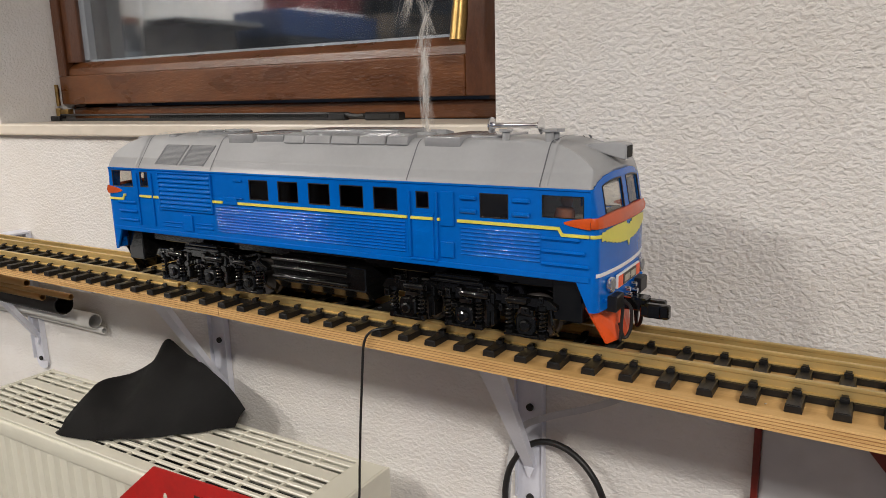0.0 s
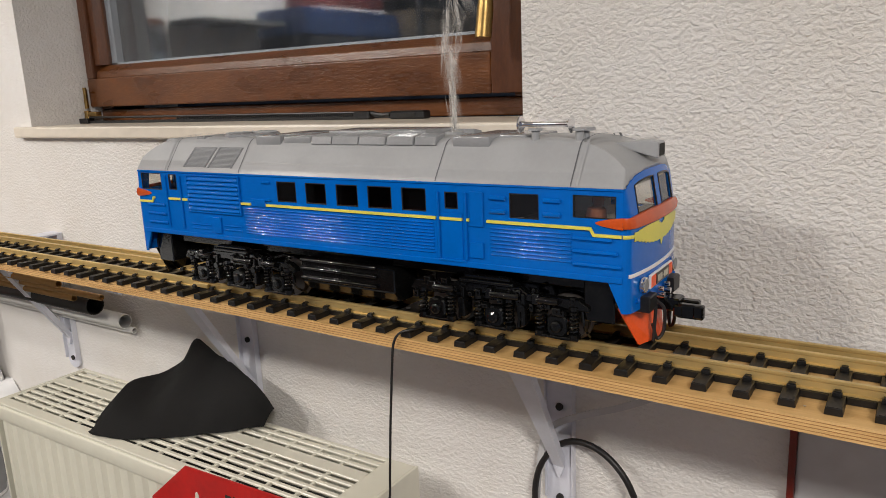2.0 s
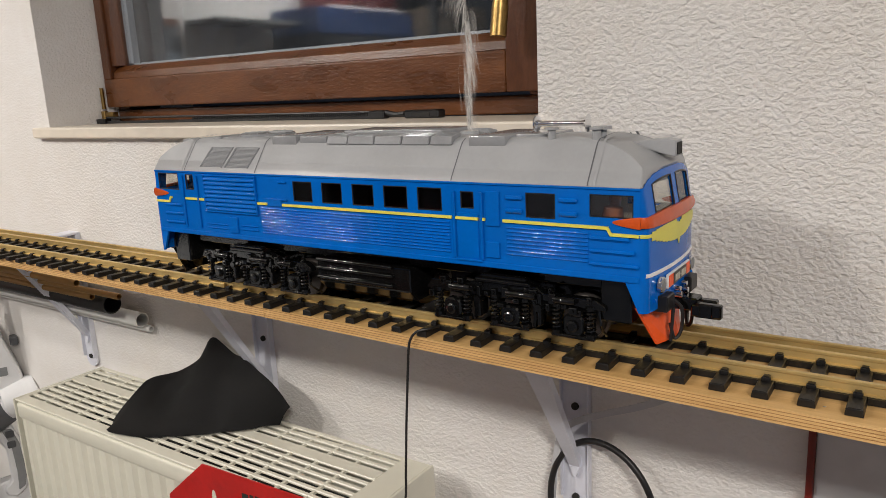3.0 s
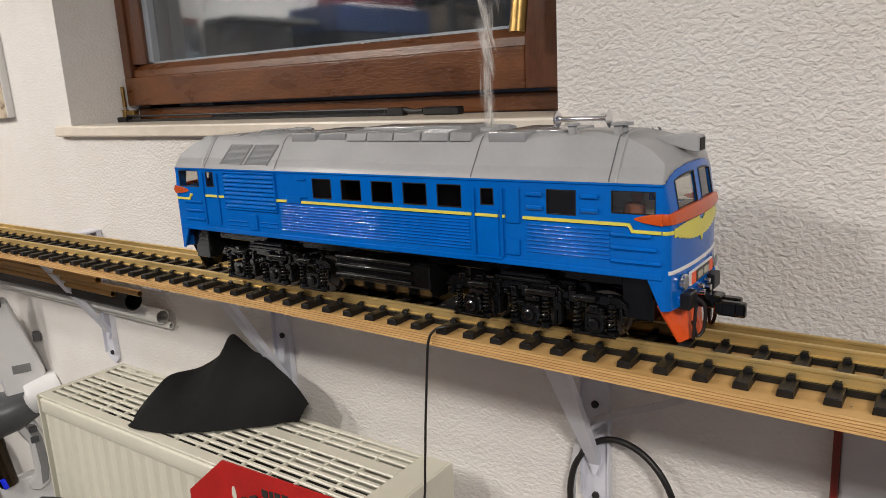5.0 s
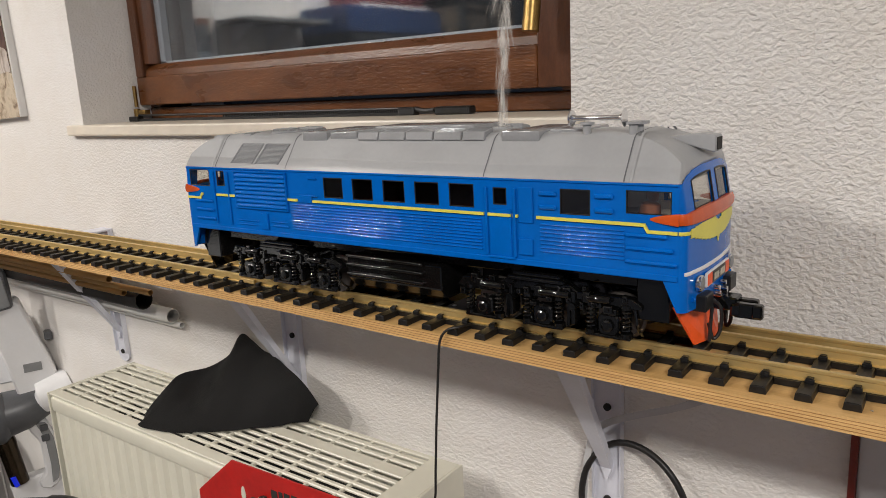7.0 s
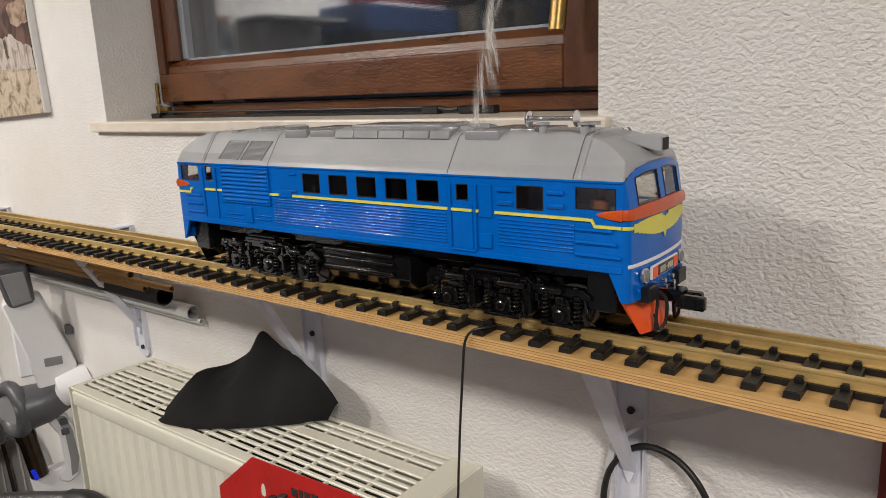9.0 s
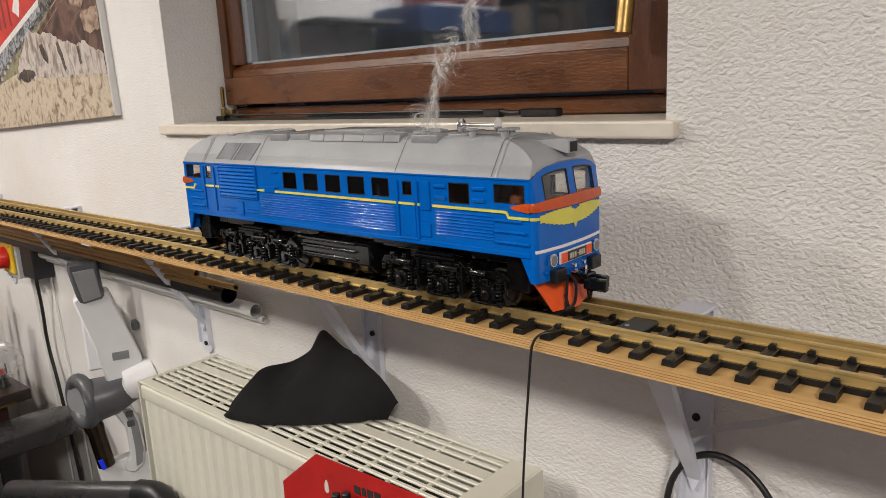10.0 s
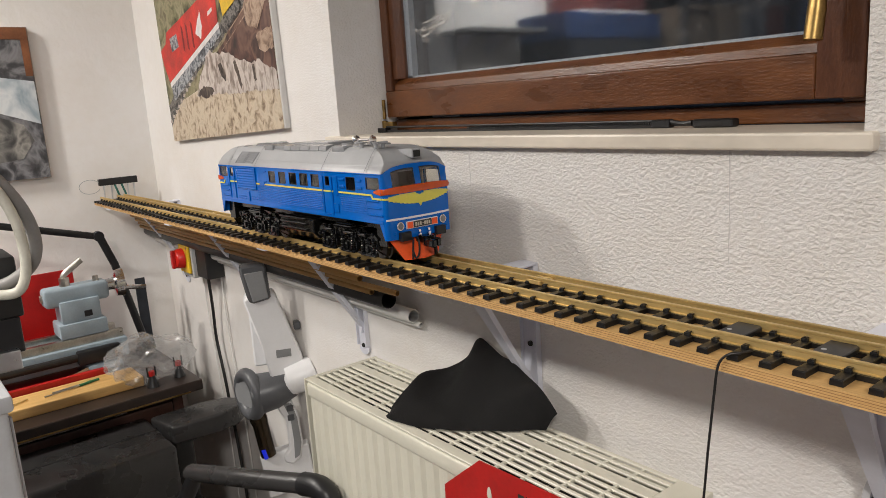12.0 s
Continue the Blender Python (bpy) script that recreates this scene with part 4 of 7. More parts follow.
    block("roof_hatch", -0.1140, -0.0860, -0.0250, 0.0250, 0.1520, 0.1575)
    lp("fan_housing", tube(((-0.4220, 0, 0.1530), (-0.4220, 0, 0.1572), (-0.4220, 0, 0.1580)), [0.0290, 0.0285, 0.0270], 32), M_HATCH, "round cooling fan housing", r, True)
    for k in range(8):
        a = math.pi * k / 8
        lp("fan_blade", tube(((-0.422 - 0.026 * math.cos(a), -0.026 * math.sin(a), 0.1583), (-0.422 + 0.026 * math.cos(a), 0.026 * math.sin(a), 0.1583)), 0.0008, 6), M_GREY, parent=r)
    block("roof_hatch", -0.4700, -0.4580, -0.0330, 0.0330, 0.1500, 0.1560)
    lp("exhaust_stack", tube(((-0.1745, 0.004, 0.1535), (-0.1745, 0.004, 0.1582), (-0.1745, 0.004, 0.1580), (-0.1745, 0.004, 0.1545)), [0.0085, 0.0085, 0.0068, 0.0066], 20), M_GREY, parent=r, smooth=True)
    # horn on two posts
    horn = lp("horn", tube([(x, -0.030, 0.1655) for x in (-0.0935, -0.0930, -0.0918, -0.0905, -0.0885, -0.0800, -0.0560, -0.0535, -0.0518, -0.0505, -0.0500)], [0.0030, 0.0062, 0.0060, 0.0034, 0.0021, 0.0017, 0.0017, 0.0022, 0.0042, 0.0064, 0.0040], 18), M_CHROME, "chrome train horn", r, True)
    for x in (-0.0800, -0.0440):
        lp("post", tube(((x, -0.030, 0.1520), (x, -0.030, 0.1605), (x, -0.030, 0.1610), (x, -0.030, 0.1625)), [0.0032, 0.0032, 0.0055, 0.0055], 12), M_GREY, parent=horn, smooth=True)
    lp("lid", tube(((-0.0440, -0.018, 0.1520), (-0.0440, -0.018, 0.1600), (-0.0440, -0.018, 0.1602), (-0.0440, -0.018, 0.1625)), [0.0030, 0.0030, 0.0070, 0.0070], 14), M_GREY, parent=r, smooth=True)
    # search lamp on the brow at both ends
    for sgn in (1, -1):
        lb = bmesh.new()
        prism(((-0.0330, 0.1500), (0.0050, 0.1400), (0.0078, 0.1400), (0.0078, 0.1512), (-0.0010, 0.1526)), 1, -0.0075, 0.0075, 0.0008, bm=lb)
        box(0.0070, 0.0092, -0.0062, 0.0062, 0.1408, 0.1412, bm=lb)
        o = lp("search_lamp", lb, M_GREY, "boxed head lamp on the roof brow", r)
        le = lp("lens", box(0.0078, 0.0084, -0.0056, 0.0056, 0.1414, 0.1498), M_DARK, parent=r)
        if sgn < 0:
            m = Matrix.Translation((2 * XC, 0, 0)) @ Matrix.Rotation(math.pi, 4, "Z")
            o.matrix_basis = m
            le.matrix_basis = m


roof()


def underframe():
    lp("underframe", box(2 * XC + 0.016, -0.016, -HW + 0.017, HW - 0.017, 0.046, ZB + 0.001, 0.001, 1), M_GLOSSBLACK, "black underframe")
    # added blocks that black out the see-through gap at each end
    for x in (-0.034, 2 * XC + 0.010):
        lp("dark_filler", box(x, x + 0.024, -0.047, 0.047, 0.024, 0.0575, 0.001, 1), M_GLOSSBLACK, "black filler block added behind the plough")
    t = bmesh.new()
    prism(((-0.0500, 0.0460), (-0.0500, 0.0250), (-0.0400, 0.0150), (0.0400, 0.0150), (0.0500, 0.0250), (0.0500, 0.0460)), 0, -0.3180, -0.2080, 0.001, bm=t)
    tank = lp("fuel_tank", t, M_GLOSSBLACK, "glossy black fuel tank")
    for s in (-1, 1):
        for z in (0.0275, 0.0365, 0.0445):
            lp("tank_rib", box(-0.3170, -0.2260, *sorted((s * 0.0495, s * 0.0535)), z, z + 0.0035, 0.0014, 3), M_GLOSSBLACK, parent=tank, smooth=True)
    lp("interior", box(-0.425, -0.125, -0.020, 0.020, 0.062, 0.120), M_RUST, "dark red engine block inside")


underframe()
R_WHEEL = 0.0172
AXLES = ((-0.165, -0.110, -0.055), (-0.463, -0.408, -0.353))
WHEELS = []


def bogie(axles):
    b = lp("bogie", box(axles[0] - 0.022, axles[2] + 0.022, -0.018, 0.018, 0.018, 0.044, 0.002, 1), M_GLOSSBLACK, "glossy black three-axle bogie with coil springs")
    a0, a1, a2 = axles
    def bp(name, bm, m=M_GLOSSBLACK, smooth=False):
        return lp(name, bm, m, parent=b, smooth=smooth)
    for s in (-1, 1):
        y0, y1 = sorted((s * 0.0420, s * 0.0500))
        f = bmesh.new()
        prism([(a0 - 0.026, 0.0330), (a0 - 0.020, 0.0410), (a0 + 0.016, 0.0410), (a0 + 0.024, 0.0445), (a1 + 0.024, 0.0445), (a1 + 0.030, 0.0400), (a2 + 0.018, 0.0400), (a2 + 0.026, 0.0350), (a2 + 0.026, 0.0315), (a2 - 0.016, 0.0335), (a1 + 0.026, 0.0345), (a1 - 0.020, 0.0365), (a0 + 0.016, 0.0345), (a0 - 0.016, 0.0315)], 1, y0, y1, 0.0007, bm=f)
        bp("side_frame", f)
        for x in axles:
            q = bmesh.new()
            prism([(x - 0.0085, 0.0230), (x - 0.0060, 0.0260), (x + 0.0060, 0.0260), (x + 0.0085, 0.0230), (x + 0.0085, 0.0120), (x + 0.0050, 0.0080), (x - 0.0050, 0.0080), (x - 0.0085, 0.0120)], 1, *sorted((s * 0.041, s * 0.0500)), 0.0014, bm=q)
            tube(((x, s * 0.0500, R_WHEEL), (x, s * 0.0522, R_WHEEL), (x, s * 0.0530, R_WHEEL)), [0.0050, 0.0046, 0.0030], 14, q)
            bp("axle_box", q)
            for dx in (-0.0140, 0.0140):
                h = [(x + dx + 0.0034 * math.cos(a), s * 0.0480 + 0.0034 * math.sin(a), 0.0125 + 0.0190 * k / 48) for k in range(49) for a in (2 * math.pi * 5.5 * k / 48,)]
                bp("coil_spring", tube(h, 0.0009, 6), smooth=True)
                w = bmesh.new()
                tube(((x + dx, s * 0.0475, 0.0095), (x + dx, s * 0.0475, 0.0125)), 0.0046, 12, w)
                tube(((x + dx, s * 0.0475, 0.0312), (x + dx, s * 0.0475, 0.0345)), 0.0046, 12, w)
                tube(((x + dx, s * 0.0475, 0.012), (x + dx, s * 0.0475, 0.033)), 0.0015, 8, w)
                bp("spring_seat", w)
            bp("tie_bar", box(x - 0.0180, x + 0.0180, *sorted((s * 0.0440, s * 0.0515)), 0.0075, 0.0100, 0.0008, 1))
        # brake gear and cylinders
        for x in (a0 + 0.0275, a1 + 0.0275):
            q = bmesh.new()
            box(x - 0.0016, x + 0.0016, *sorted((s * 0.047, s * 0.0525)), 0.0140, 0.0400, 0.0006, 1, bm=q)
            tube(((x, s * 0.046, 0.0290), (x, s * 0.0545, 0.0290)), 0.0030, 10, q)
            bp("brake_hanger", q)
        for x, L in ((a0 + 0.010, 0.020), (a1 + 0.012, 0.026), (a2 - 0.006, 0.018)):
            q = bmesh.new()
            tube(((x - L / 2, s * 0.0525, 0.0375), (x - L / 2 + 0.002, s * 0.0525, 0.0375), (x + L / 2 - 0.002, s * 0.0525, 0.0375), (x + L / 2, s * 0.0525, 0.0375)), [0.0024, 0.0030, 0.0030, 0.0024], 12, q)
            box(x - L / 2 - 0.004, x - L / 2 + 0.002, *sorted((s * 0.0490, s * 0.0540)), 0.0335, 0.0420, 0.0006, 1, bm=q)
            bp("brake_cylinder", q, smooth=True)
        q = bmesh.new()
        box(a1 - 0.030, a1 + 0.020, *sorted((s * 0.0430, s * 0.0535)), 0.0440, 0.0475, 0.001, 1, bm=q)
        box(a1 - 0.026, a1 + 0.016, *sorted((s * 0.0440, s * 0.0515)), 0.0475, 0.0505, 0.001, 1, bm=q)
        bp("sand_box", q)
        rnd = random.Random(int(1000 + a0 * 1000) + s)
        for k in range(26):
            x, z = a0 - 0.020 + (a2 - a0 + 0.040) * (k + rnd.uniform(0.1, 0.9)) / 26, rnd.uniform(0.026, 0.044)
            w, h, d = rnd.uniform(0.0014, 0.0036), rnd.uniform(0.0010, 0.0032), rnd.uniform(0.0505, 0.0545)
            q = bmesh.new()
            box(x - w, x + w, *sorted((s * 0.046, s * d)), z - h, z + h, 0.0009, 2, bm=q)
            tube(((x, s * d, z), (x, s * (d + 0.0012), z)), 0.0011, 8, q)
            bp("bracket", q)
        for x in (a0 + 0.0275, a1 + 0.0275):
            bp("brake_block", prism([(x - 0.0085, 0.0110), (x - 0.0062, 0.0100), (x - 0.0050, 0.0180), (x - 0.0060, 0.0270), (x - 0.0085, 0.0275), (x - 0.0078, 0.0180)], 1, *sorted((s * 0.028, s * 0.046))))
        bp("equaliser", box(a0 - 0.012, a2 + 0.012, *sorted((s * 0.0430, s * 0.0478)), 0.0305, 0.0345, 0.0008, 1))
        bp("sand_pipe", tube(bend(((a2 + 0.020, s * 0.0480, 0.0330), (a2 + 0.0225, s * 0.0480, 0.0180), (a2 + 0.0195, s * 0.0300, 0.0060)), 5), 0.0011, 6))
    for x in axles:
        w = empty("wheelset", pose(x, 0, R_WHEEL))
        w.parent = LOCO
        w.matrix_basis = pose(x, 0, R_WHEEL)
        WHEELS.append((w, x))
        part("axle", tube(((0, -0.040, 0), (0, 0.040, 0)), 0.003, 10), M_STEEL, w)
        for s in (-1, 1):
            prof = [(0.0205, 0.0194), (0.0215, 0.0200), (0.0222, 0.0194), (0.0226, R_WHEEL + 0.0001), (0.0285, R_WHEEL - 0.0002), (0.0288, R_WHEEL - 0.0010), (0.0280, 0.0150), (0.0272, 0.0148), (0.0220, 0.0148)]
            wb = tube([(0, s * p, 0) for p, _ in prof], [r for _, r in prof], 40, caps=True)
            wh = part("tyre", wb, M_STEEL, w, "bare steel tyre with flange", True)
            part("wheel_disc", tube([(0, s * p, 0) for p in (0.0215, 0.0265, 0.0268, 0.0310)], [0.0149, 0.0149, 0.0060, 0.0045], 32), M_GLOSSBLACK, w)


for a in AXLES:
    bogie(a)


# ---- things under and round the shelf ----
def frame_at(origin, ux, uz):
    """A turned pose with local x along ux and local z near uz."""
    x = Vector(ux).normalized()
    z = Vector(uz)
    z = (z - x * z.dot(x)).normalized()
    y = z.cross(x)
    m = Matrix((x, y, z)).transposed().to_4x4()
    m.translation = Vector(origin)
    return m


def radiator():
    r = tagged(empty("radiator", pose(0, 0, 0)), "cream enamelled panel radiator with slotted top grille", "radiator")
    x0, x1, y0, y1, zt, zb = -0.815, -0.106, -0.196, -0.041, 0.961, 0.18
    f = bmesh.new()
    # profiled front sheet
    n = 22
    poly = []
    w = (x1 - x0 - 0.02) / n
    for k in range(n):
        a = x0 + 0.012 + k * w
        poly += [(a, y0 + 0.004), (a + w * 0.30, y0 + 0.004), (a + w * 0.5, y0 + 0.0085), (a + w * 0.8, y0 + 0.0085)]
    poly += [(x1 - 0.008, y0 + 0.004), (x1 - 0.008, y0 + 0.020), (x0 + 0.012, y0 + 0.020)]
    prism(poly, 2, zb + 0.03, zt - 0.030, bm=f)
    part("front_panel", f, M_RAD, r, "ribbed front panel")
    tb = bmesh.new()
    box(x0 + 0.006, x1 - 0.004, y0 + 0.001, y0 + 0.018, zt - 0.032, zt - 0.006, 0.004, 3, bm=tb)
    part("top_channel", tb, M_RAD, r, smooth=True)
    part("bottom_channel", box(x0 + 0.006, x1 - 0.004, y0 + 0.001, y0 + 0.018, zb, zb + 0.032, 0.004, 3), M_RAD, r, smooth=True)
    part("back_panel", box(x0 + 0.006, x1 - 0.004, y1 - 0.014, y1 - 0.002, zb, zt - 0.008, 0.002), M_RAD, r)
    # a near-black block puts the shade seen through the slots into colour
    part("shade_block", box(x0 + 0.01, x1 - 0.01, y0 + 0.022, y1 - 0.016, zb + 0.02, zt - 0.075), M_DARK, r)
    for a, c in ((x0, x0 + 0.0035), (x1 - 0.0035, x1)):
        part("end_cover", box(a, c, y0, y1, zb, zt, 0.001, 2), M_RAD, r)
    rim = bmesh.new()
    for a, c, p, q in ((x0 + 0.004, x1 - 0.044, y0 + 0.002, y0 + 0.020), (x0 + 0.004, x1 - 0.044, y1 - 0.008, y1 - 0.001), (x0 + 0.0036, x0 + 0.010, y0 + 0.020, y1 - 0.008)):
        box(a, c, p, q, zt - 0.004, zt - 0.0005, 0.0008, 1, bm=rim)
    part("grille_rim", rim, M_RAD, r)
    part("end_plate", box(x1 - 0.044, x1 - 0.004, y0 + 0.002, y1 - 0.001, zt - 0.004, zt - 0.0004, 0.0008, 1), M_RAD, r)
    ya, yb = y0 + 0.020, y1 - 0.008
    rows = [0.0062] * 5 + [0.020] + [0.0062] * 2
    gaps = (yb - ya - sum(rows)) / (len(rows) + 1)
    y = ya + gaps
    for wd in rows:
        part("grille_slat", box(x0 + 0.010, x1 - 0.044, y, y + wd, zt - 0.0048, zt - 0.001, 0.0010, 1), M_RAD, r)
        y += wd + gaps
    for k in range(1, 14):
        x = x0 + 0.010 + (x1 - x0 - 0.054) * k / 14
        part("cross_bar", box(x - 0.002, x + 0.002, ya, yb, zt - 0.0052, zt - 0.0015), M_RAD, r)
    for x in (x0 + 0.12, x1 - 0.12):
        part("wall_hook", box(x - 0.015, x + 0.015, y1 - 0.002, -0.0005, zt - 0.14, zt - 0.10), M_RAD, r)
        part("foot", box(x - 0.02, x + 0.02, y0 + 0.03, y1 - 0.03, 0.0, zb + 0.01, 0.002), M_RAD, r)


radiator()

M_RAG = mat("black_cloth", (0.010, 0.0095, 0.0098), 0.75, var=0.25, scale=30, bump=0.0006, bscale=900)


def rag():
    """A stiff cloth that lies on the grille and leans up the wall."""
    t = tagged(empty("black_cloth", pose(0, 0, 0)), "stiff black cloth propped on the radiator against the wall", "cloth")
    base = [(-0.568, -0.190), (-0.555, -0.193), (-0.535, -0.188), (-0.510, -0.180), (-0.485, -0.170), (-0.455, -0.150), (-0.425, -0.125), (-0.400, -0.103), (-0.375, -0.080), (-0.354, -0.062)]
    top = [(-0.580, -0.168, 0.970), (-0.578, -0.125, 1.000), (-0.578, -0.100, 1.006), (-0.568, -0.060, 1.006), (-0.556, -0.030, 1.016), (-0.541, -0.010, 1.049), (-0.480, -0.026, 1.040), (-0.420, -0.044, 1.036), (-0.366, -0.052, 1.020), (-0.338, -0.054, 0.990)]
    lo, hi = bend([(*p, 0.9635) for p in base], 6), bend(top, 6)
    b = bmesh.new()
    n, rows = 12, []
    for i, (p, q) in enumerate(zip(lo, hi)):
        row = []
        for k in range(n + 1):
            e = k / n
            v = p.lerp(q, e)
            s = math.sin(math.pi * e)
            v.z += 0.007 * s * math.sin(-0.5 + i * 0.06) + 0.004 * noise.noise(v * 26)
            v.y += 0.004 * noise.noise(v * 19 + Vector((3, 1, 2)))
            v.z = max(v.z, 0.9628)
            row.append(b.verts.new(v))
        rows.append(row)
    for a, c in zip(rows[:-1], rows[1:]):
        for k in range(n):
            b.faces.new((a[k], c[k], c[k + 1], a[k + 1]))
    bmesh.ops.solidify(b, geom=b.faces[:], thickness=0.0012)
    part("sheet", b, M_RAG, t, smooth=True)


rag()

M_RED = mat("red_lacquer", (0.45, 0.012, 0.010), 0.35, var=0.15, scale=20)


def plate():
    t = tagged(empty("red_tool_plate", pose(0.008, 0, -0.006)), "red lacquered sheet metal tool holder with black pegs", "tool holder")
    y = -0.2125
    b = bmesh.new()
    prism([(-0.410, 0.62), (-0.404, 0.933), (-0.331, 0.9935), (-0.140, 0.9995), (-0.085, 0.985), (-0.085, 0.62)], 1, y - 0.0015, y + 0.0005, bm=b)
    # folded lip that hooks over the radiator's edge
    box(-0.330, -0.142, y, y + 0.020, 0.9680, 0.9695, bm=b)
    part("plate", b, M_RED, t)
    part("keyhole", prism([(-0.3135 + 0.004 * math.cos(a), 0.952 + (0.004 if math.sin(a) < 0 else 0.013) * math.sin(a)) for a in [k * math.pi / 8 for k in range(16)]], 1, y - 0.0022, y - 0.0016), M_RAD, t, "pale keyhole slot")
    for k, (x, z, h) in enumerate(((-0.285, 0.953, 0.016), (-0.275, 0.944, 0.018), (-0.266, 0.958, 0.022), (-0.256, 0.950, 0.022), (-0.272, 0.934, 0.02), (-0.247, 0.938, 0.02))):
        part("peg", tube(((x, y - 0.010, z - 0.03), (x, y - 0.012, z + h * 0.5), (x, y - 0.012, z + h * 0.5 + 0.001)), [0.0055, 0.0055, 0.0045], 10), M_BLACK, t)
    for x, w in ((-0.262, 0.010), (-0.249, 0.006), (-0.240, 0.009), (-0.228, 0.010)):
        part("lettering_bar", box(x, x + w, y - 0.0022, y - 0.0016, 0.9665 + (x + 0.26) * 0.1, 0.9765 + (x + 0.26) * 0.1), M_DARK, t)


plate()


def cables():
    c = tagged(empty("power_lead", pose(0, 0, 0)), "thin black lead hanging from the track over the shelf edge", "cable")
    part("lead", tube(bend(((0.021, -0.196, 1.2065), (0.018, -0.208, 1.2072), (0.0100, -0.2160, 1.2055), (0.0035, -0.2185, 1.195), (0.0005, -0.2190, 1.170), (-0.002, -0.219, 1.145), (-0.005, -0.219, 1.115), (-0.007, -0.219, 1.09), (-0.010, -0.219, 1.05), (-0.013, -0.219, 0.97), (-0.012, -0.222, 0.5), (-0.02, -0.20, 0.012)), 6), 0.00115, 8), M_CABLE, c, smooth=True)
    c = tagged(empty("black_cable", pose(0, 0, 0)), "coiled black cable hung on a shelf bracket", "cable")
    pts = [(0.102 + 0.060 * math.cos(a), -0.021 - 0.004 * math.sin(2 * a), 0.960 + 0.0735 * math.sin(a)) for a in [k * 2 * math.pi / 48 for k in range(48)]]
    part("loop", tube(pts, 0.0036, 10, closed=True), M_CABLE, c, smooth=True)
    c = tagged(empty("ribbon_cable", pose(0, 0, 0)), "flat pale grey cable looped through a shelf bracket", "cable")
    line = bend(((0.036, -0.018, 0.80), (0.042, -0.018, 0.93), (0.046, -0.018, 0.985), (0.054, -0.020, 1.028), (0.069, -0.022, 1.049), (0.105, -0.022, 1.068), (0.141, -0.024, 1.084), (0.175, -0.03, 1.104), (0.215, -0.04, 1.135), (0.25, -0.06, 1.186)), 6)
    b = bmesh.new()
    prev = None
    for i, p in enumerate(line):
        d = (line[min(i + 1, len(line) - 1)] - line[max(i - 1, 0)]).normalized()
        side_ = Vector((-d.z, 0, d.x)) * 0.0036
        cur = [b.verts.new(p + side_ + Vector((0, s, 0))) for s in (-0.0007, 0.0007)] + [b.verts.new(p - side_ + Vector((0, s, 0))) for s in (0.0007, -0.0007)]
        if prev:
            for k in range(4):
                b.faces.new((prev[k], prev[(k + 1) % 4], cur[(k + 1) % 4], cur[k]))
        prev = cur
    part("ribbon", b, mat("grey_pvc", (0.52, 0.52, 0.53), 0.45, var=0.06, scale=60), c, smooth=True)


cables()

M_PVC = mat("white_pvc", (0.72, 0.71, 0.68), 0.4, var=0.06, scale=20)
M_BLACKPIPE = mat("black_pipe", (0.02, 0.019, 0.018), 0.4, var=0.3, scale=30)
M_ROD = mat("brass_rod", (0.40, 0.24, 0.085), 0.42, 0.35, var=0.25, scale=12, stretch=(0.2, 1, 1))


def hollow(x0, x1, y, z, r, wall=0.0015, dip=0.0):
    b = bmesh.new()
    ends = []
    for x, q in ((x0, r), (x1 - 0.0008, r), (x1, r - 0.0004), (x1, r - wall), (x1 - 0.06, r - wall)):
        ends.append([b.verts.new((x, y + q * math.cos(a), z + q * math.sin(a))) for a in [k * math.pi / 9 for k in range(18)]])
    for p, q in zip(ends[:-1], ends[1:]):
        for k in range(18):
            b.faces.new((p[k], p[(k + 1) % 18], q[(k + 1) % 18], q[k]))
    b.faces.new(ends[0])
    b.faces.new(ends[-1])
    return b


def pipes():
    for x0, x1, y, z, r, m, lab in ((-2.09, -0.7060, -0.0225, 1.0560, 0.0125, M_PVC, "white plastic conduit pipe stored under the shelf"), (-2.09, -0.6990, -0.0125, 1.0380, 0.0055, M_PVC, "thin white plastic pipe stored under the shelf"), (-2.08, -0.7370, -0.0520, 1.0880, 0.0165, M_BLACKPIPE, "black plastic pipe stored under the shelf")):
        t = tagged(empty("stored_pipe", pose(0, 0, 0)), lab, "pipe", group="pipes under the shelf")
        part("pipe", hollow(x0, x1, y, z, r), m, t, smooth=True)
    for x0, x1, y, z, r in ((-2.07, -0.668, -0.080, 1.117, 0.0050), (-2.08, -0.756, -0.074, 1.104, 0.0055), (-2.06, -0.767, -0.090, 1.130, 0.0060), (-2.07, -0.796, -0.078, 1.131, 0.0045), (-2.05, -0.860, -0.066, 1.124, 0.0040), (-2.085, -0.900, -0.098, 1.142, 0.0045), (-2.075, -0.93, -0.060, 1.139, 0.0050)):
        t = tagged(empty("brass_rod", pose(0, 0, 0)), "dull brass tube stored on the shelf brackets", "brass tube", group="brass tubes under the shelf")
        part("tube", hollow(x0, x1, y, z, r, 0.001), M_ROD, t, smooth=True)


pipes()


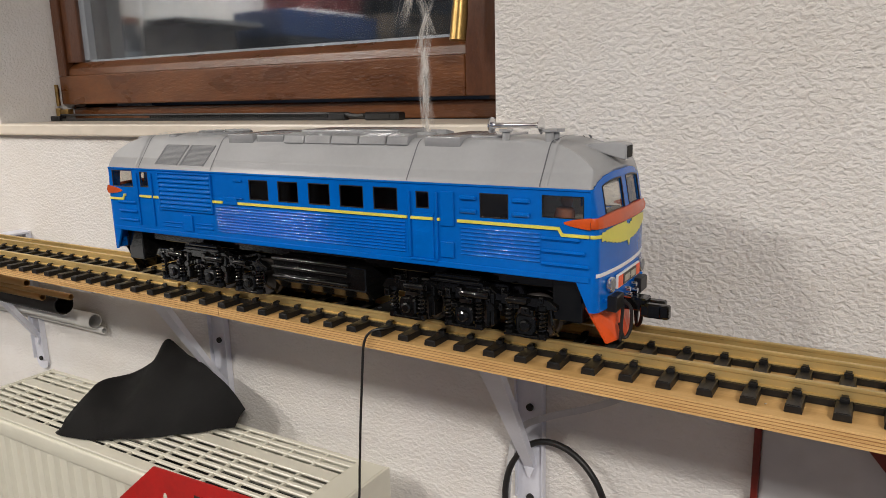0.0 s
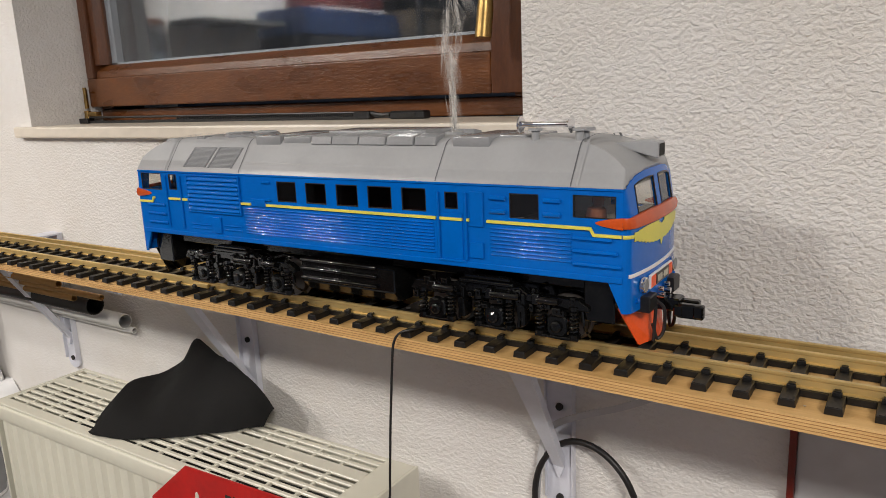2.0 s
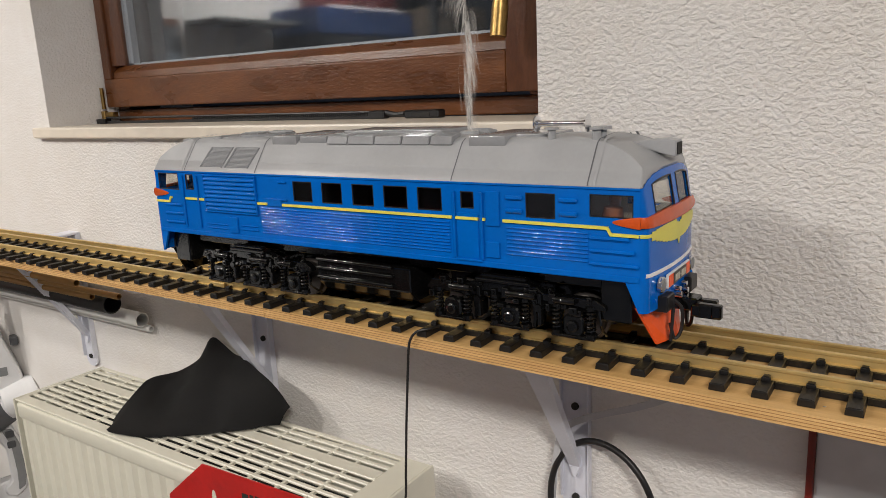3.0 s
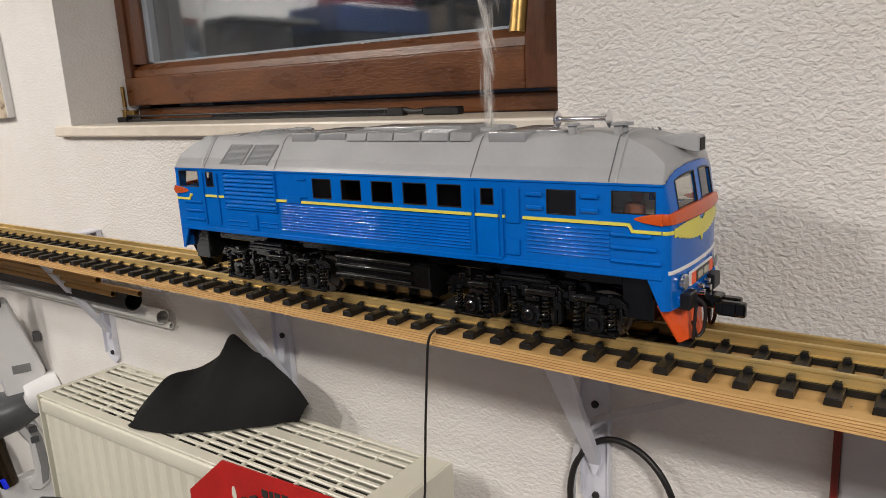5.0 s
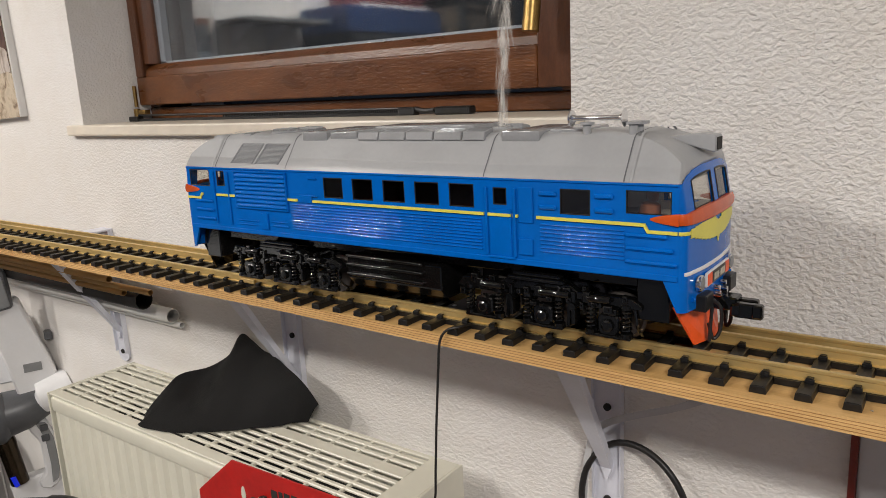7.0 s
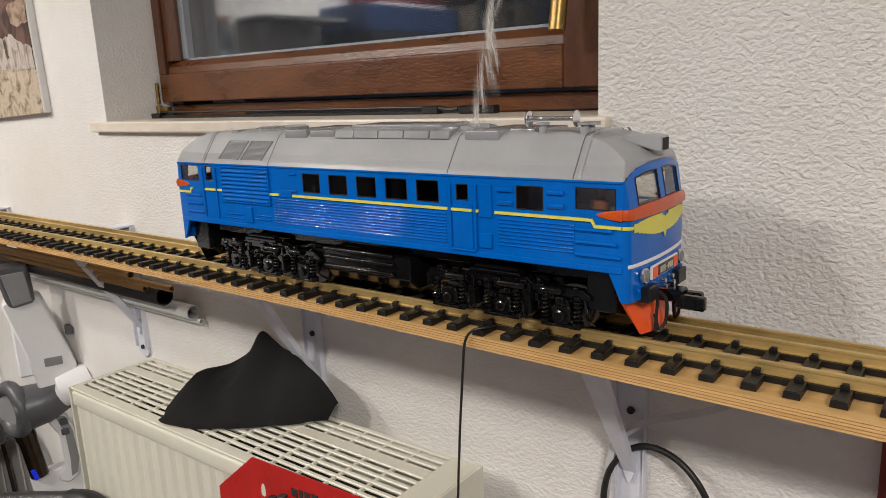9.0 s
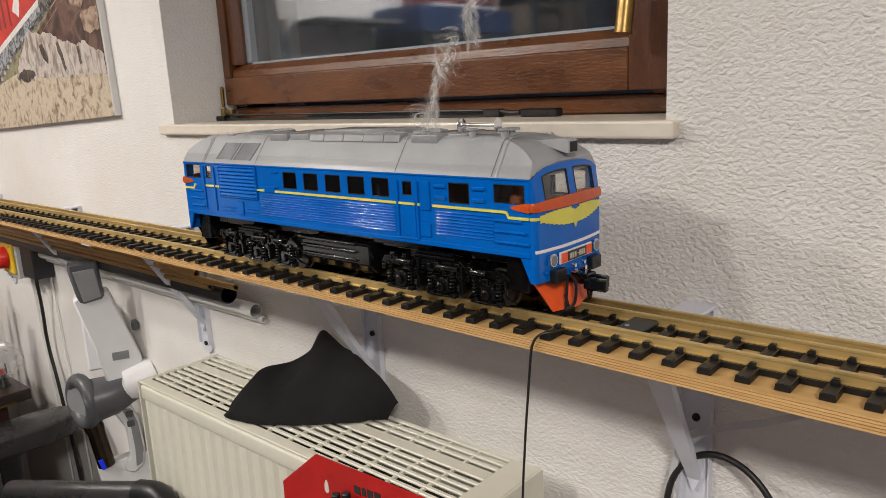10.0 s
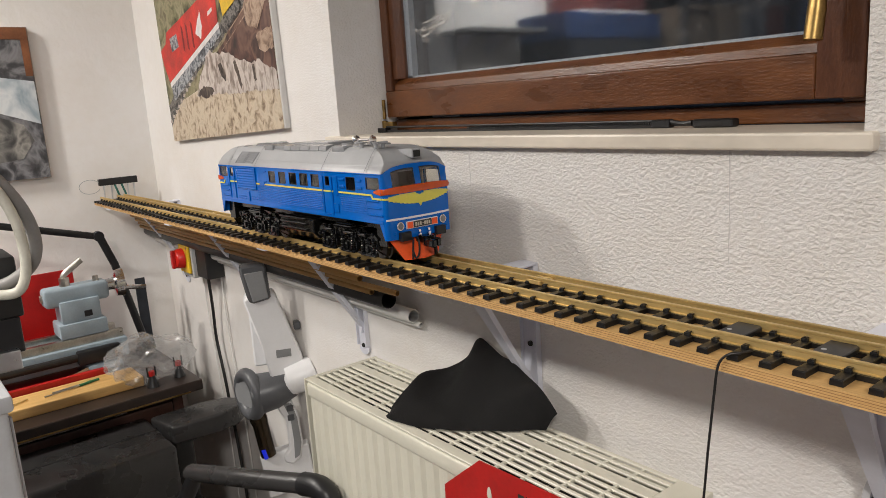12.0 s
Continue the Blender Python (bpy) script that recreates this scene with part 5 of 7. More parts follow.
def sill_things():
    t = tagged(empty("window_stay", pose(0, 0, 0)), "long black toothed rack lying on the window sill", "rack")
    z = 1.3754
    b = bmesh.new()
    box(-0.945, -0.262, 0.0885, 0.0945, z, z + 0.0045, 0.0008, 1, bm=b)
    part("rail", b, M_BLACK, t)
    teeth = bmesh.new()
    for k in range(100):
        x = -0.66 + k * 0.0039
        box(x, x + 0.0020, 0.0892, 0.0938, z + 0.0045, z + 0.0075, bm=teeth)
    tagged(part("teeth", teeth, M_BLACK, t), kind="stuff")
    part("end_stop", box(-0.955, -0.905, 0.084, 0.0985, z, z + 0.009, 0.001, 1), M_BLACK, t)
    part("arm", tube(((-0.91, 0.092, z + 0.0105), (-0.60, 0.0925, z + 0.0095), (-0.272, 0.0915, z + 0.0090)), 0.0020, 8), M_BLACK, t)
    part("slider", box(-0.277, -0.250, 0.084, 0.0985, z, z + 0.0110, 0.0015, 1), M_BLACK, t)
    part("link", tube(bend(((-0.252, 0.090, z + 0.008), (-0.235, 0.092, z + 0.005), (-0.218, 0.090, z + 0.006)), 4), 0.0035, 8), M_BLACK, t)
    t = tagged(empty("window_latch", pose(0, 0, 0)), "small black latch block lying on the window sill", "latch")
    part("block", box(-0.213, -0.158, 0.080, 0.0985, z, z + 0.0105, 0.002, 1), M_BLACK, t)
    part("slot", box(-0.200, -0.171, 0.0792, 0.0802, z + 0.003, z + 0.007), M_DARK, t)


sill_things()


def framed_board():
    t = tagged(empty("framed_board", pose(0, 0, 0)), "pale board in a dark red frame leaning on the wall", "board")
    m = mat("board_red", (0.16, 0.015, 0.010), 0.35, var=0.2, scale=30)
    part("panel", box(0.3065, 0.56, -0.010, -0.004, 0.30, 1.118, 0.001), mat("board_face", (0.55, 0.55, 0.56), 0.25, var=0.12, scale=5), t)
    part("frame_bar", box(0.3000, 0.3065, -0.016, -0.002, 0.29, 1.124, 0.0015), m, t)
    part("frame_bar", box(0.56, 0.571, -0.018, -0.002, 0.29, 1.124, 0.0015), m, t)
    part("frame_bar", box(0.3065, 0.56, -0.016, -0.002, 1.1185, 1.124, 0.0015), m, t)
    part("frame_bar", box(0.3065, 0.56, -0.016, -0.002, 0.29, 0.30, 0.0015), m, t)
    part("corner_strip", prism([(0.380, 1.112), (0.423, 1.060), (0.434, 1.070), (0.394, 1.115)], 1, -0.020, -0.0105), m, t, "red strip across the corner")


framed_board()


def buffer_stop():
    t = tagged(empty("buffer_stop", pose(-2.058, -0.133, SHELF)), "black bar on wire legs with green leads on the track", "buffer stop")
    part("bar", box(-0.008, 0.008, -0.052, 0.060, 0.046, 0.066, 0.001, 1), M_BLACK, t)
    for y in (-0.040, -0.018, 0.030, 0.048):
        part("leg", tube(((0, y, 0.0005), (0, y + 0.002, 0.048)), 0.0022, 8), M_ALU, t)
    g = mat("green_lead", (0.015, 0.12, 0.10), 0.5, var=0.2, scale=60)
    for y in (-0.008, 0.012):
        part("lead", tube(bend(((0.004, y, 0.048), (0.007, y + 0.006, 0.024), (0.004, y + 0.012, 0.0055)), 5), 0.0030, 8), g, t, smooth=True)
    part("wire_loop", tube([(0.002, -0.078 + 0.030 * math.cos(a), 0.046 + 0.021 * math.sin(a)) for a in [0.3 + k * 5.6 / 24 for k in range(25)]], 0.0009, 6), mat("grey_wire", (0.35, 0.38, 0.38), 0.5, var=0.1, scale=60), t)


buffer_stop()


def main_switch():
    t = tagged(empty("main_switch", pose(0, 0, 0)), "grey switch box with yellow plate and red rotary knob", "switch")
    part("housing", box(-1.785, -1.7005, -0.060, -0.0005, 0.985, 1.085, 0.004, 3), mat("grey_housing", (0.50, 0.50, 0.49), 0.5, var=0.06, scale=30), t, smooth=True)
    part("yellow_plate", box(-1.780, -1.706, -0.068, -0.0595, 0.998, 1.078, 0.004, 2), mat("signal_yellow", (0.75, 0.48, 0.02), 0.4, var=0.06, scale=30), t)
    k = tube(((-1.750, -0.068, 1.040), (-1.751, -0.086, 1.040), (-1.751, -0.090, 1.040)), [0.029, 0.027, 0.024], 20)
    knob = part("knob", k, mat("signal_red", (0.60, 0.02, 0.012), 0.35, var=0.08, scale=30), t, "red rotary knob", True)
    part("grip", box(-1.758, -1.743, -0.100, -0.0895, 1.014, 1.066, 0.002, 1), M_RED, knob)
    for x in (-1.773, -1.714):
        part("screw", tube(((x, -0.068, 1.072), (x, -0.0695, 1.072)), 0.003, 8), M_ALU, t)
    s = tagged(empty("plug_block", pose(0, 0, 0)), "black socket block with cable beside the switch", "socket")
    part("block", box(-1.6995, -1.620, -0.050, -0.0005, 0.990, 1.120, 0.004, 2), M_BLACK, s)
    part("lead", tube(bend(((-1.660, -0.035, 0.992), (-1.685, -0.024, 0.90), (-1.698, -0.020, 0.80), (-1.675, -0.020, 0.70), (-1.657, -0.020, 0.602), (-1.634, -0.020, 0.469), (-1.620, -0.020, 0.30), (-1.62, -0.03, 0.01)), 6), 0.0045, 8), M_CABLE, s, smooth=True)
    w = tagged(empty("wall_conduit", pose(0, 0, 0)), "thin white cable clipped down the wall", "cable")
    for x in (-1.780, -1.640):
        part("wire", tube(bend(((x, -0.006, 1.0), (x + 0.01, -0.006, 0.8), (x + 0.05, -0.006, 0.5), (x + 0.06, -0.006, 0.05)), 5), 0.0025, 6), M_PVC, w)


main_switch()

# stick vacuum on its wall dock; built in its own turned frame, one unit is a millimetre
M_VWHITE = mat("white_plastic", (0.76, 0.76, 0.77), 0.35, var=0.03, scale=20)
M_VGREY = mat("dark_grey_plastic", (0.085, 0.088, 0.095), 0.38, var=0.12, scale=30)
M_VMID = mat("mid_grey_plastic", (0.24, 0.245, 0.25), 0.4, var=0.08, scale=30)


def vacuum():
    m = frame_at((-1.225, -0.085, 0.917), (0.402, 0.916, 0.0), (0.05, 0.10, 1.0)) @ Matrix.Diagonal((0.0013, 0.0013, 0.0013, 1))
    t = tagged(empty("stick_vacuum"), "white and grey cordless stick vacuum hanging on a wall dock", "vacuum cleaner")
    def vp(name, bm, mt, label="", parent=None, smooth=False):
        bm.transform(m)
        return part(name, bm, mt, parent or t, label, smooth)
    def slab(quad, y0, y1, bev):
        return prism(quad, 1, y0, y1, bev)
    # upright dock plate, leaning a little
    vp("dock_plate", slab([(-26, 76), (-20, 81), (22, 86), (29, 82), (66, -40), (64, -50), (16, -84), (8, -84), (-4, -10)], -14, 30, 3), M_VWHITE, "white dock body", smooth=True)
    hd = vp("handle_top", slab([(-27, 134), (-23, 139), (13, 140), (19, 136), (22, 76), (-12, 70), (-18, 80)], -20, 12, 4), M_VGREY, "dark grey handle", smooth=True)
    vp("handle_face", slab([(-19, 126), (13, 128), (18, 80), (-9, 74)], -22, -19.5, 1), M_VMID, parent=hd)
    vp("hook", box(56, 68, 0, 20, 8, 22, 2, 1), M_VGREY)
    vp("label_bar", box(20, 46, -15, -13.5, -34, -20), M_VMID)
    ring = []
    for k in range(32):
        a = 2 * math.pi * k / 32
        ring.append((-35 + 15 * math.cos(a), 10 - 32 * math.cos(a), -104 + 38 * math.sin(a)))
    rg = vp("motor_ring", tube(ring, 12, 12, closed=True), M_VGREY, "dark grey motor ring", smooth=True)
    vp("motor_cap", tube(((-34, 10, -104), (-22, 24, -104), (-18, 28, -104)), [34, 34, 30], 24), M_VMID, parent=rg, smooth=True)
    vp("motor_body", tube(((-24, 5, -104), (10, 0, -98), (40, -4, -88), (58, -6, -78)), [38, 34, 26, 12], 20), M_VGREY, smooth=True)
    vp("filter_drum", tube(((36, -6, -82), (38, -7, -82), (76, -10, -72), (86, -10, -69), (88, -10, -68)), [20, 28, 30, 27, 10], 28), M_VWHITE, "white filter drum", smooth=True)
    vp("tube", tube(((-26, 0, -136), (-24, 0, -150), (-22, 0, -160), (-14, 0, -222)), [15, 16, 14, 14], 20), mat("dark_metal_tube", (0.06, 0.045, 0.03), 0.18, 0.9, var=0.2, scale=40), "dark metallic wand", smooth=True)
    vp("power_light", tube(((-22, -13, -205), (-18, -13, -222)), [4, 4], 10), glow("blue_indicator", (0.005, 0.02, 0.6), 0.35), "glowing blue indicator")
    gr = vp("grip", slab([(8, -128), (18, -120), (36, -120), (46, -150), (50, -205), (44, -236), (28, -246), (14, -240), (12, -228), (24, -216), (24, -160), (14, -140)], -8, 10, 3), M_VWHITE, "white grip with grey switches", smooth=True)
    vp("grip_face", slab([(22, -124), (36, -126), (44, -154), (47, -204), (42, -228), (32, -234), (34, -200), (32, -154)], -11, -7, 1), M_VMID, parent=gr)
    for z in (-134, -152):
        vp("button", box(27, 39, -13, -10, z - 6, z + 6, 1.5, 1), M_VGREY, parent=gr)
    vp("foot_plate", slab([(-30, -224), (60, -214), (66, -300), (-20, -310)], 0, 26, 3), M_VWHITE)
    vp("wall_mount", box(-20, 20, 28, 60, -60, 60, 3, 1), M_VWHITE)


vacuum()


# ---- pictures ----
def speckle(name, cols, scale, rough=0.5, stretch=(1, 1, 1), kind="noise"):
    """A printed surface: patches of several colours."""
    m = bpy.data.materials.new(name)
    m.use_nodes = True
    n, l = m.node_tree.nodes, m.node_tree.links
    p = n["Principled BSDF"]
    p.inputs["Roughness"].default_value = rough
    tc, mp = n.new("ShaderNodeTexCoord"), n.new("ShaderNodeMapping")
    mp.inputs["Scale"].default_value = stretch
    l.new(tc.outputs["Object"], mp.inputs["Vector"])
    t = n.new("ShaderNodeTexNoise")
    t.inputs["Scale"].default_value, t.inputs["Detail"].default_value, t.inputs["Distortion"].default_value = scale, 9, 0.6
    l.new(mp.outputs[0], t.inputs["Vector"])
    r = n.new("ShaderNodeValToRGB")
    e = r.color_ramp.elements
    while len(e) < len(cols):
        e.new(0.5)
    for i, c in enumerate(cols):
        e[i].position = 0.34 + 0.32 * i / max(1, len(cols) - 1)
        e[i].color = (*c, 1)
    l.new(t.outputs["Fac"], r.inputs[0])
    l.new(r.outputs[0], p.inputs["Base Color"])
    return m


LAYER = [0]


def patch(t, name, pts, y, m, axis=1, depth=0.0006):
    """One printed area; each lies a hair above the last."""
    LAYER[0] += 1
    y = -0.0262 - 0.00012 * LAYER[0]
    return part(name, prism(pts, axis, y - 0.0003, y), m, t)


def picture_train():
    t = tagged(empty("canvas_picture", pose(0, 0, 0)), "canvas print of a red train passing pale rocks", "picture", group="pictures on the walls")
    x0, x1, z0, z1, y = -1.960, -1.150, 1.378, 1.940, -0.0265
    part("canvas", box(x0, x1, y + 0.0012, -0.0005, z0, z1, 0.001), mat("canvas_white", (0.74, 0.73, 0.71), 0.7, var=0.04, scale=30), t, "white canvas edge")
    sand = speckle("print_sand", ((0.20, 0.14, 0.09), (0.44, 0.35, 0.25), (0.58, 0.49, 0.37), (0.50, 0.42, 0.32)), 45)
    rock = speckle("print_rock", ((0.10, 0.075, 0.06), (0.30, 0.25, 0.21), (0.52, 0.46, 0.41), (0.22, 0.19, 0.16)), 26)
    brown = speckle("print_brown", ((0.02, 0.010, 0.008), (0.075, 0.03, 0.022), (0.17, 0.09, 0.065), (0.04, 0.016, 0.012)), 17)
    green = speckle("print_green", ((0.04, 0.04, 0.02), (0.16, 0.15, 0.07), (0.30, 0.27, 0.16), (0.12, 0.10, 0.05)), 20)
    red = mat("print_red", (0.52, 0.03, 0.02), 0.5, var=0.3, scale=20)
    wht = mat("print_white", (0.70, 0.68, 0.66), 0.5, var=0.1, scale=40)
    yel = mat("print_yellow", (0.66, 0.42, 0.02), 0.5, var=0.2, scale=30)
    stl = speckle("print_gear", ((0.03, 0.03, 0.035), (0.14, 0.15, 0.17), (0.42, 0.43, 0.44), (0.08, 0.08, 0.09)), 60)
    e = 0.0006
    patch(t, "sand_print", [(x0, z0), (x1 - 0.004, z0), (x1 - 0.004, 1.50), (-1.40, 1.53), (-1.70, 1.50), (x0, 1.47)], y, sand, depth=e)
    patch(t, "hill_print", [(x0, 1.4705), (-1.70, 1.5005), (-1.40, 1.5305), (x1 - 0.004, 1.5005), (x1 - 0.004, z1), (x0, z1)], y, green, depth=e)
    patch(t, "cliff_print", [(-1.62, 1.545), (-1.45, 1.545), (-1.30, 1.50), (x1 - 0.005, 1.46), (x1 - 0.005, z1 - 0.001), (-1.20, z1 - 0.001), (-1.32, 1.69), (-1.44, 1.60)], y - e, brown, depth=e)
    rnd = random.Random(11)

    def rough_edge(pts, amp, step=0.012):
        """A torn outline through the given corners."""
        out = []
        for (ax, az), (bx, bz) in zip(pts, pts[1:] + pts[:1]):
            k = max(1, int(math.hypot(bx - ax, bz - az) / step))
            for i in range(k):
                j = 0 if i == 0 else amp
                out.append((ax + (bx - ax) * i / k + rnd.uniform(-j, j), az + (bz - az) * i / k + rnd.uniform(-j, j)))
        return out
    bed = speckle("print_ballast", ((0.01, 0.01, 0.01), (0.05, 0.045, 0.04), (0.22, 0.20, 0.18), (0.03, 0.028, 0.026)), 90)
    shade = speckle("print_shade", ((0.015, 0.01, 0.008), (0.05, 0.035, 0.028), (0.12, 0.09, 0.07), (0.03, 0.02, 0.016)), 40)
    pale = speckle("print_pale_rock", ((0.22, 0.17, 0.14), (0.38, 0.32, 0.28), (0.56, 0.50, 0.45), (0.46, 0.40, 0.36)), 55, stretch=(1, 1, 0.5))
    tan = speckle("print_tan_rock", ((0.12, 0.07, 0.045), (0.30, 0.20, 0.14), (0.45, 0.33, 0.24), (0.24, 0.15, 0.10)), 40)
    patch(t, "ballast_print", rough_edge([(x0 + 0.001, 1.420), (-1.93, 1.440), (-1.80, 1.500), (-1.66, 1.550), (-1.47, 1.600), (-1.30, 1.655), (-1.20, 1.70), (-1.27, 1.71), (-1.46, 1.640), (-1.90, 1.505), (x0 + 0.001, 1.480)], 0.003), y, bed, depth=e)
    for k in range(9):
        x, z = -1.968 + 0.030 * k, 1.432 + 0.0125 * k
        patch(t, "sleeper_print", [(x, z), (x + 0.016, z - 0.002), (x + 0.020, z + 0.006), (x + 0.004, z + 0.008)], y, pale, depth=e)
    patch(t, "bogie_print", rough_edge([(-1.900, 1.488), (-1.80, 1.515), (-1.462, 1.616), (-1.468, 1.634), (-1.905, 1.530)], 0.003), y, stl, depth=e)
    patch(t, "rail_print", [(-1.500, 1.586), (-1.487, 1.588), (-1.290, 1.652), (-1.298, 1.653)], y, tan, depth=e)
    patch(t, "rail_print", [(-1.470, 1.578), (-1.462, 1.580), (-1.268, 1.643), (-1.274, 1.645)], y, tan, depth=e)
    patch(t, "rock_print", rough_edge([(-1.300, 1.655), (-1.285, 1.612), (-1.235, 1.598), (-1.200, 1.625), (x1 - 0.005, 1.66), (x1 - 0.005, 1.74), (-1.25, 1.70)], 0.004), y, tan, depth=e)
    patch(t, "rock_print", rough_edge([(-1.245, 1.585), (-1.235, 1.555), (-1.205, 1.545), (x1 - 0.005, 1.550), (x1 - 0.005, 1.595), (-1.215, 1.592)], 0.003), y, tan, depth=e)
    patch(t, "rock_print", rough_edge([(-1.700, 1.488), (-1.672, 1.515), (-1.624, 1.549), (-1.590, 1.580), (-1.554, 1.590), (-1.500, 1.575), (-1.436, 1.570), (-1.390, 1.552), (-1.332, 1.544), (-1.290, 1.530), (-1.241, 1.535), (-1.215, 1.520), (x1 - 0.005, 1.500), (x1 - 0.005, 1.462), (-1.312, 1.471), (-1.434, 1.473), (-1.542, 1.483), (-1.62, 1.480)], 0.004), y, pale, depth=e)
    for pts in ([(-1.690, 1.490), (-1.640, 1.508), (-1.575, 1.500), (-1.560, 1.488), (-1.62, 1.476)], [(-1.510, 1.550), (-1.495, 1.520), (-1.470, 1.505), (-1.462, 1.520), (-1.490, 1.552)], [(-1.405, 1.545), (-1.385, 1.500), (-1.372, 1.480), (-1.362, 1.490), (-1.390, 1.548)], [(-1.290, 1.527), (-1.282, 1.490), (-1.270, 1.492), (-1.279, 1.528)]):
        patch(t, "shade_print", rough_edge(pts, 0.003, 0.008), y, shade, depth=e)
    patch(t, "train_print", [(-1.957, 1.632), (-1.945, 1.590), (-1.912, 1.541), (-1.470, 1.645), (-1.463, 1.735), (-1.60, 1.715), (-1.70, 1.700), (-1.884, 1.674), (-1.905, 1.645)], y, red, depth=e)
    patch(t, "white_band_print", [(-1.912, 1.540), (-1.908, 1.527), (-1.466, 1.632), (-1.466, 1.645)], y, wht, depth=e)
    patch(t, "cab_print", [(-1.862, 1.655), (-1.856, 1.618), (-1.790, 1.625), (-1.798, 1.660)], y, stl, depth=e)
    patch(t, "mark_print", rough_edge([(-1.640, 1.640), (-1.605, 1.622), (-1.585, 1.650), (-1.590, 1.690), (-1.612, 1.672)], 0.004, 0.01), y, wht, depth=e)
    patch(t, "mark_print", [(-1.535, 1.668), (-1.500, 1.675), (-1.498, 1.684), (-1.530, 1.678)], y, wht, depth=e)
    for x in (-1.752, -1.715, -1.672):
        patch(t, "stripe_print", [(x, 1.612), (x + 0.012, 1.606), (x + 0.012, 1.668), (x, 1.676)], y, mat("print_dark_red", (0.20, 0.012, 0.01), 0.5), depth=e)
    patch(t, "wagon_print", [(-1.440, 1.695), (-1.431, 1.653), (-1.323, 1.680), (-1.21, 1.735), (-1.24, 1.80), (-1.44, 1.75)], y, yel, depth=e)
    patch(t, "bogie_print", rough_edge([(-1.436, 1.640), (-1.420, 1.620), (-1.310, 1.652), (-1.320, 1.678)], 0.003), y, bed, depth=e)
    return t


def picture_falls():
    t = tagged(empty("canvas_picture", pose(0, 0, 0)), "canvas print of dark rocks and white water", "picture", group="pictures on the walls")
    x = XW + 0.022
    part("canvas", box(XW + 0.0005, x - 0.0012, -0.90, -0.296, 1.300, 1.725, 0.001), mat("canvas_edge", (0.30, 0.26, 0.22), 0.7, var=0.1, scale=30), t)
    dark = speckle("print_dark_rock", ((0.015, 0.016, 0.018), (0.06, 0.06, 0.065), (0.22, 0.22, 0.23), (0.04, 0.04, 0.045)), 16)
    water = speckle("print_water", ((0.20, 0.27, 0.33), (0.42, 0.48, 0.52), (0.66, 0.69, 0.70), (0.35, 0.42, 0.48)), 8)
    grey = speckle("print_grey_rock", ((0.05, 0.05, 0.05), (0.16, 0.155, 0.145), (0.32, 0.31, 0.28), (0.11, 0.105, 0.10)), 18)
    wood_ = mat("print_wood", (0.20, 0.075, 0.03), 0.5, var=0.3, scale=20)
    e = 0.0006
    def pp(name, pts, k, m):
        part(name, prism(pts, 0, x - 0.0012 + k * e, x - 0.0006 + k * e), m, t)
    pp("rock_print", [(-0.89, 1.302), (-0.298, 1.302), (-0.298, 1.724), (-0.89, 1.724)], 0, dark)
    pp("water_print", [(-0.89, 1.47), (-0.40, 1.49), (-0.30, 1.455), (-0.30, 1.575), (-0.40, 1.59), (-0.89, 1.60)], 1, water)
    pp("boulder_print", [(-0.62, 1.33), (-0.36, 1.36), (-0.325, 1.41), (-0.345, 1.455), (-0.40, 1.478), (-0.50, 1.47), (-0.60, 1.43)], 2, grey)
    pp("beam_print", [(-0.89, 1.700), (-0.299, 1.690), (-0.299, 1.7235), (-0.89, 1.7235)], 2, wood_)
    pp("beam_print", [(-0.318, 1.59), (-0.299, 1.59), (-0.299, 1.69), (-0.318, 1.69)], 2, wood_)
    return t


picture_train().matrix_basis = pose(-1.840, 0, 1.366, 0, -2.3, 0) @ Matrix.Diagonal((0.865, 0.55, 1, 1)) @ pose(1.960, 0, -1.378)
picture_falls().matrix_basis = pose(0, -0.008, -0.014)


# ---- the workbench corner ----
M_DESK = mat("dark_desk", (0.030, 0.020, 0.016), 0.35, var=0.3, scale=12, bump=0.0002)
M_DESKFRONT = mat("dark_brown_front", (0.050, 0.020, 0.013), 0.45, var=0.3, scale=10)
M_LATHE = mat("lathe_paint", (0.30, 0.37, 0.42), 0.4, var=0.1, scale=25)
M_MACHINED = mat("machined_steel", (0.50, 0.47, 0.42), 0.3, 1.0, var=0.25, scale=30)
M_PINE = wood("pine_board", (0.55, 0.32, 0.10), (0.72, 0.46, 0.18), 1, 60, 0.5)


def desk():
    t = tagged(empty("work_desk", pose(0, 0, 0)), "dark desk carrying a small lathe and tools", "desk")
    part("desktop", box(-2.372, -1.600, -1.40, -0.115, 0.722, 0.750, 0.003), M_DESK, t)
    part("side_panel", box(-2.36, -1.66, -0.185, -0.160, 0.0, 0.722), M_DESKFRONT, t)
    part("side_panel", box(-2.36, -1.66, -1.385, -1.360, 0.0, 0.722), M_DESKFRONT, t)
    for z0, z1 in ((0.560, 0.700), (0.40, 0.552), (0.06, 0.392)):
        part("drawer_front", box(-1.668, -1.648, -0.80, -0.19, z0, z1, 0.003), M_DESKFRONT, t)
    part("edge_strip", box(-1.602, -1.597, -1.39, -0.15, 0.7225, 0.7265), M_BRASS_OLD, t)


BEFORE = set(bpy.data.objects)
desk()


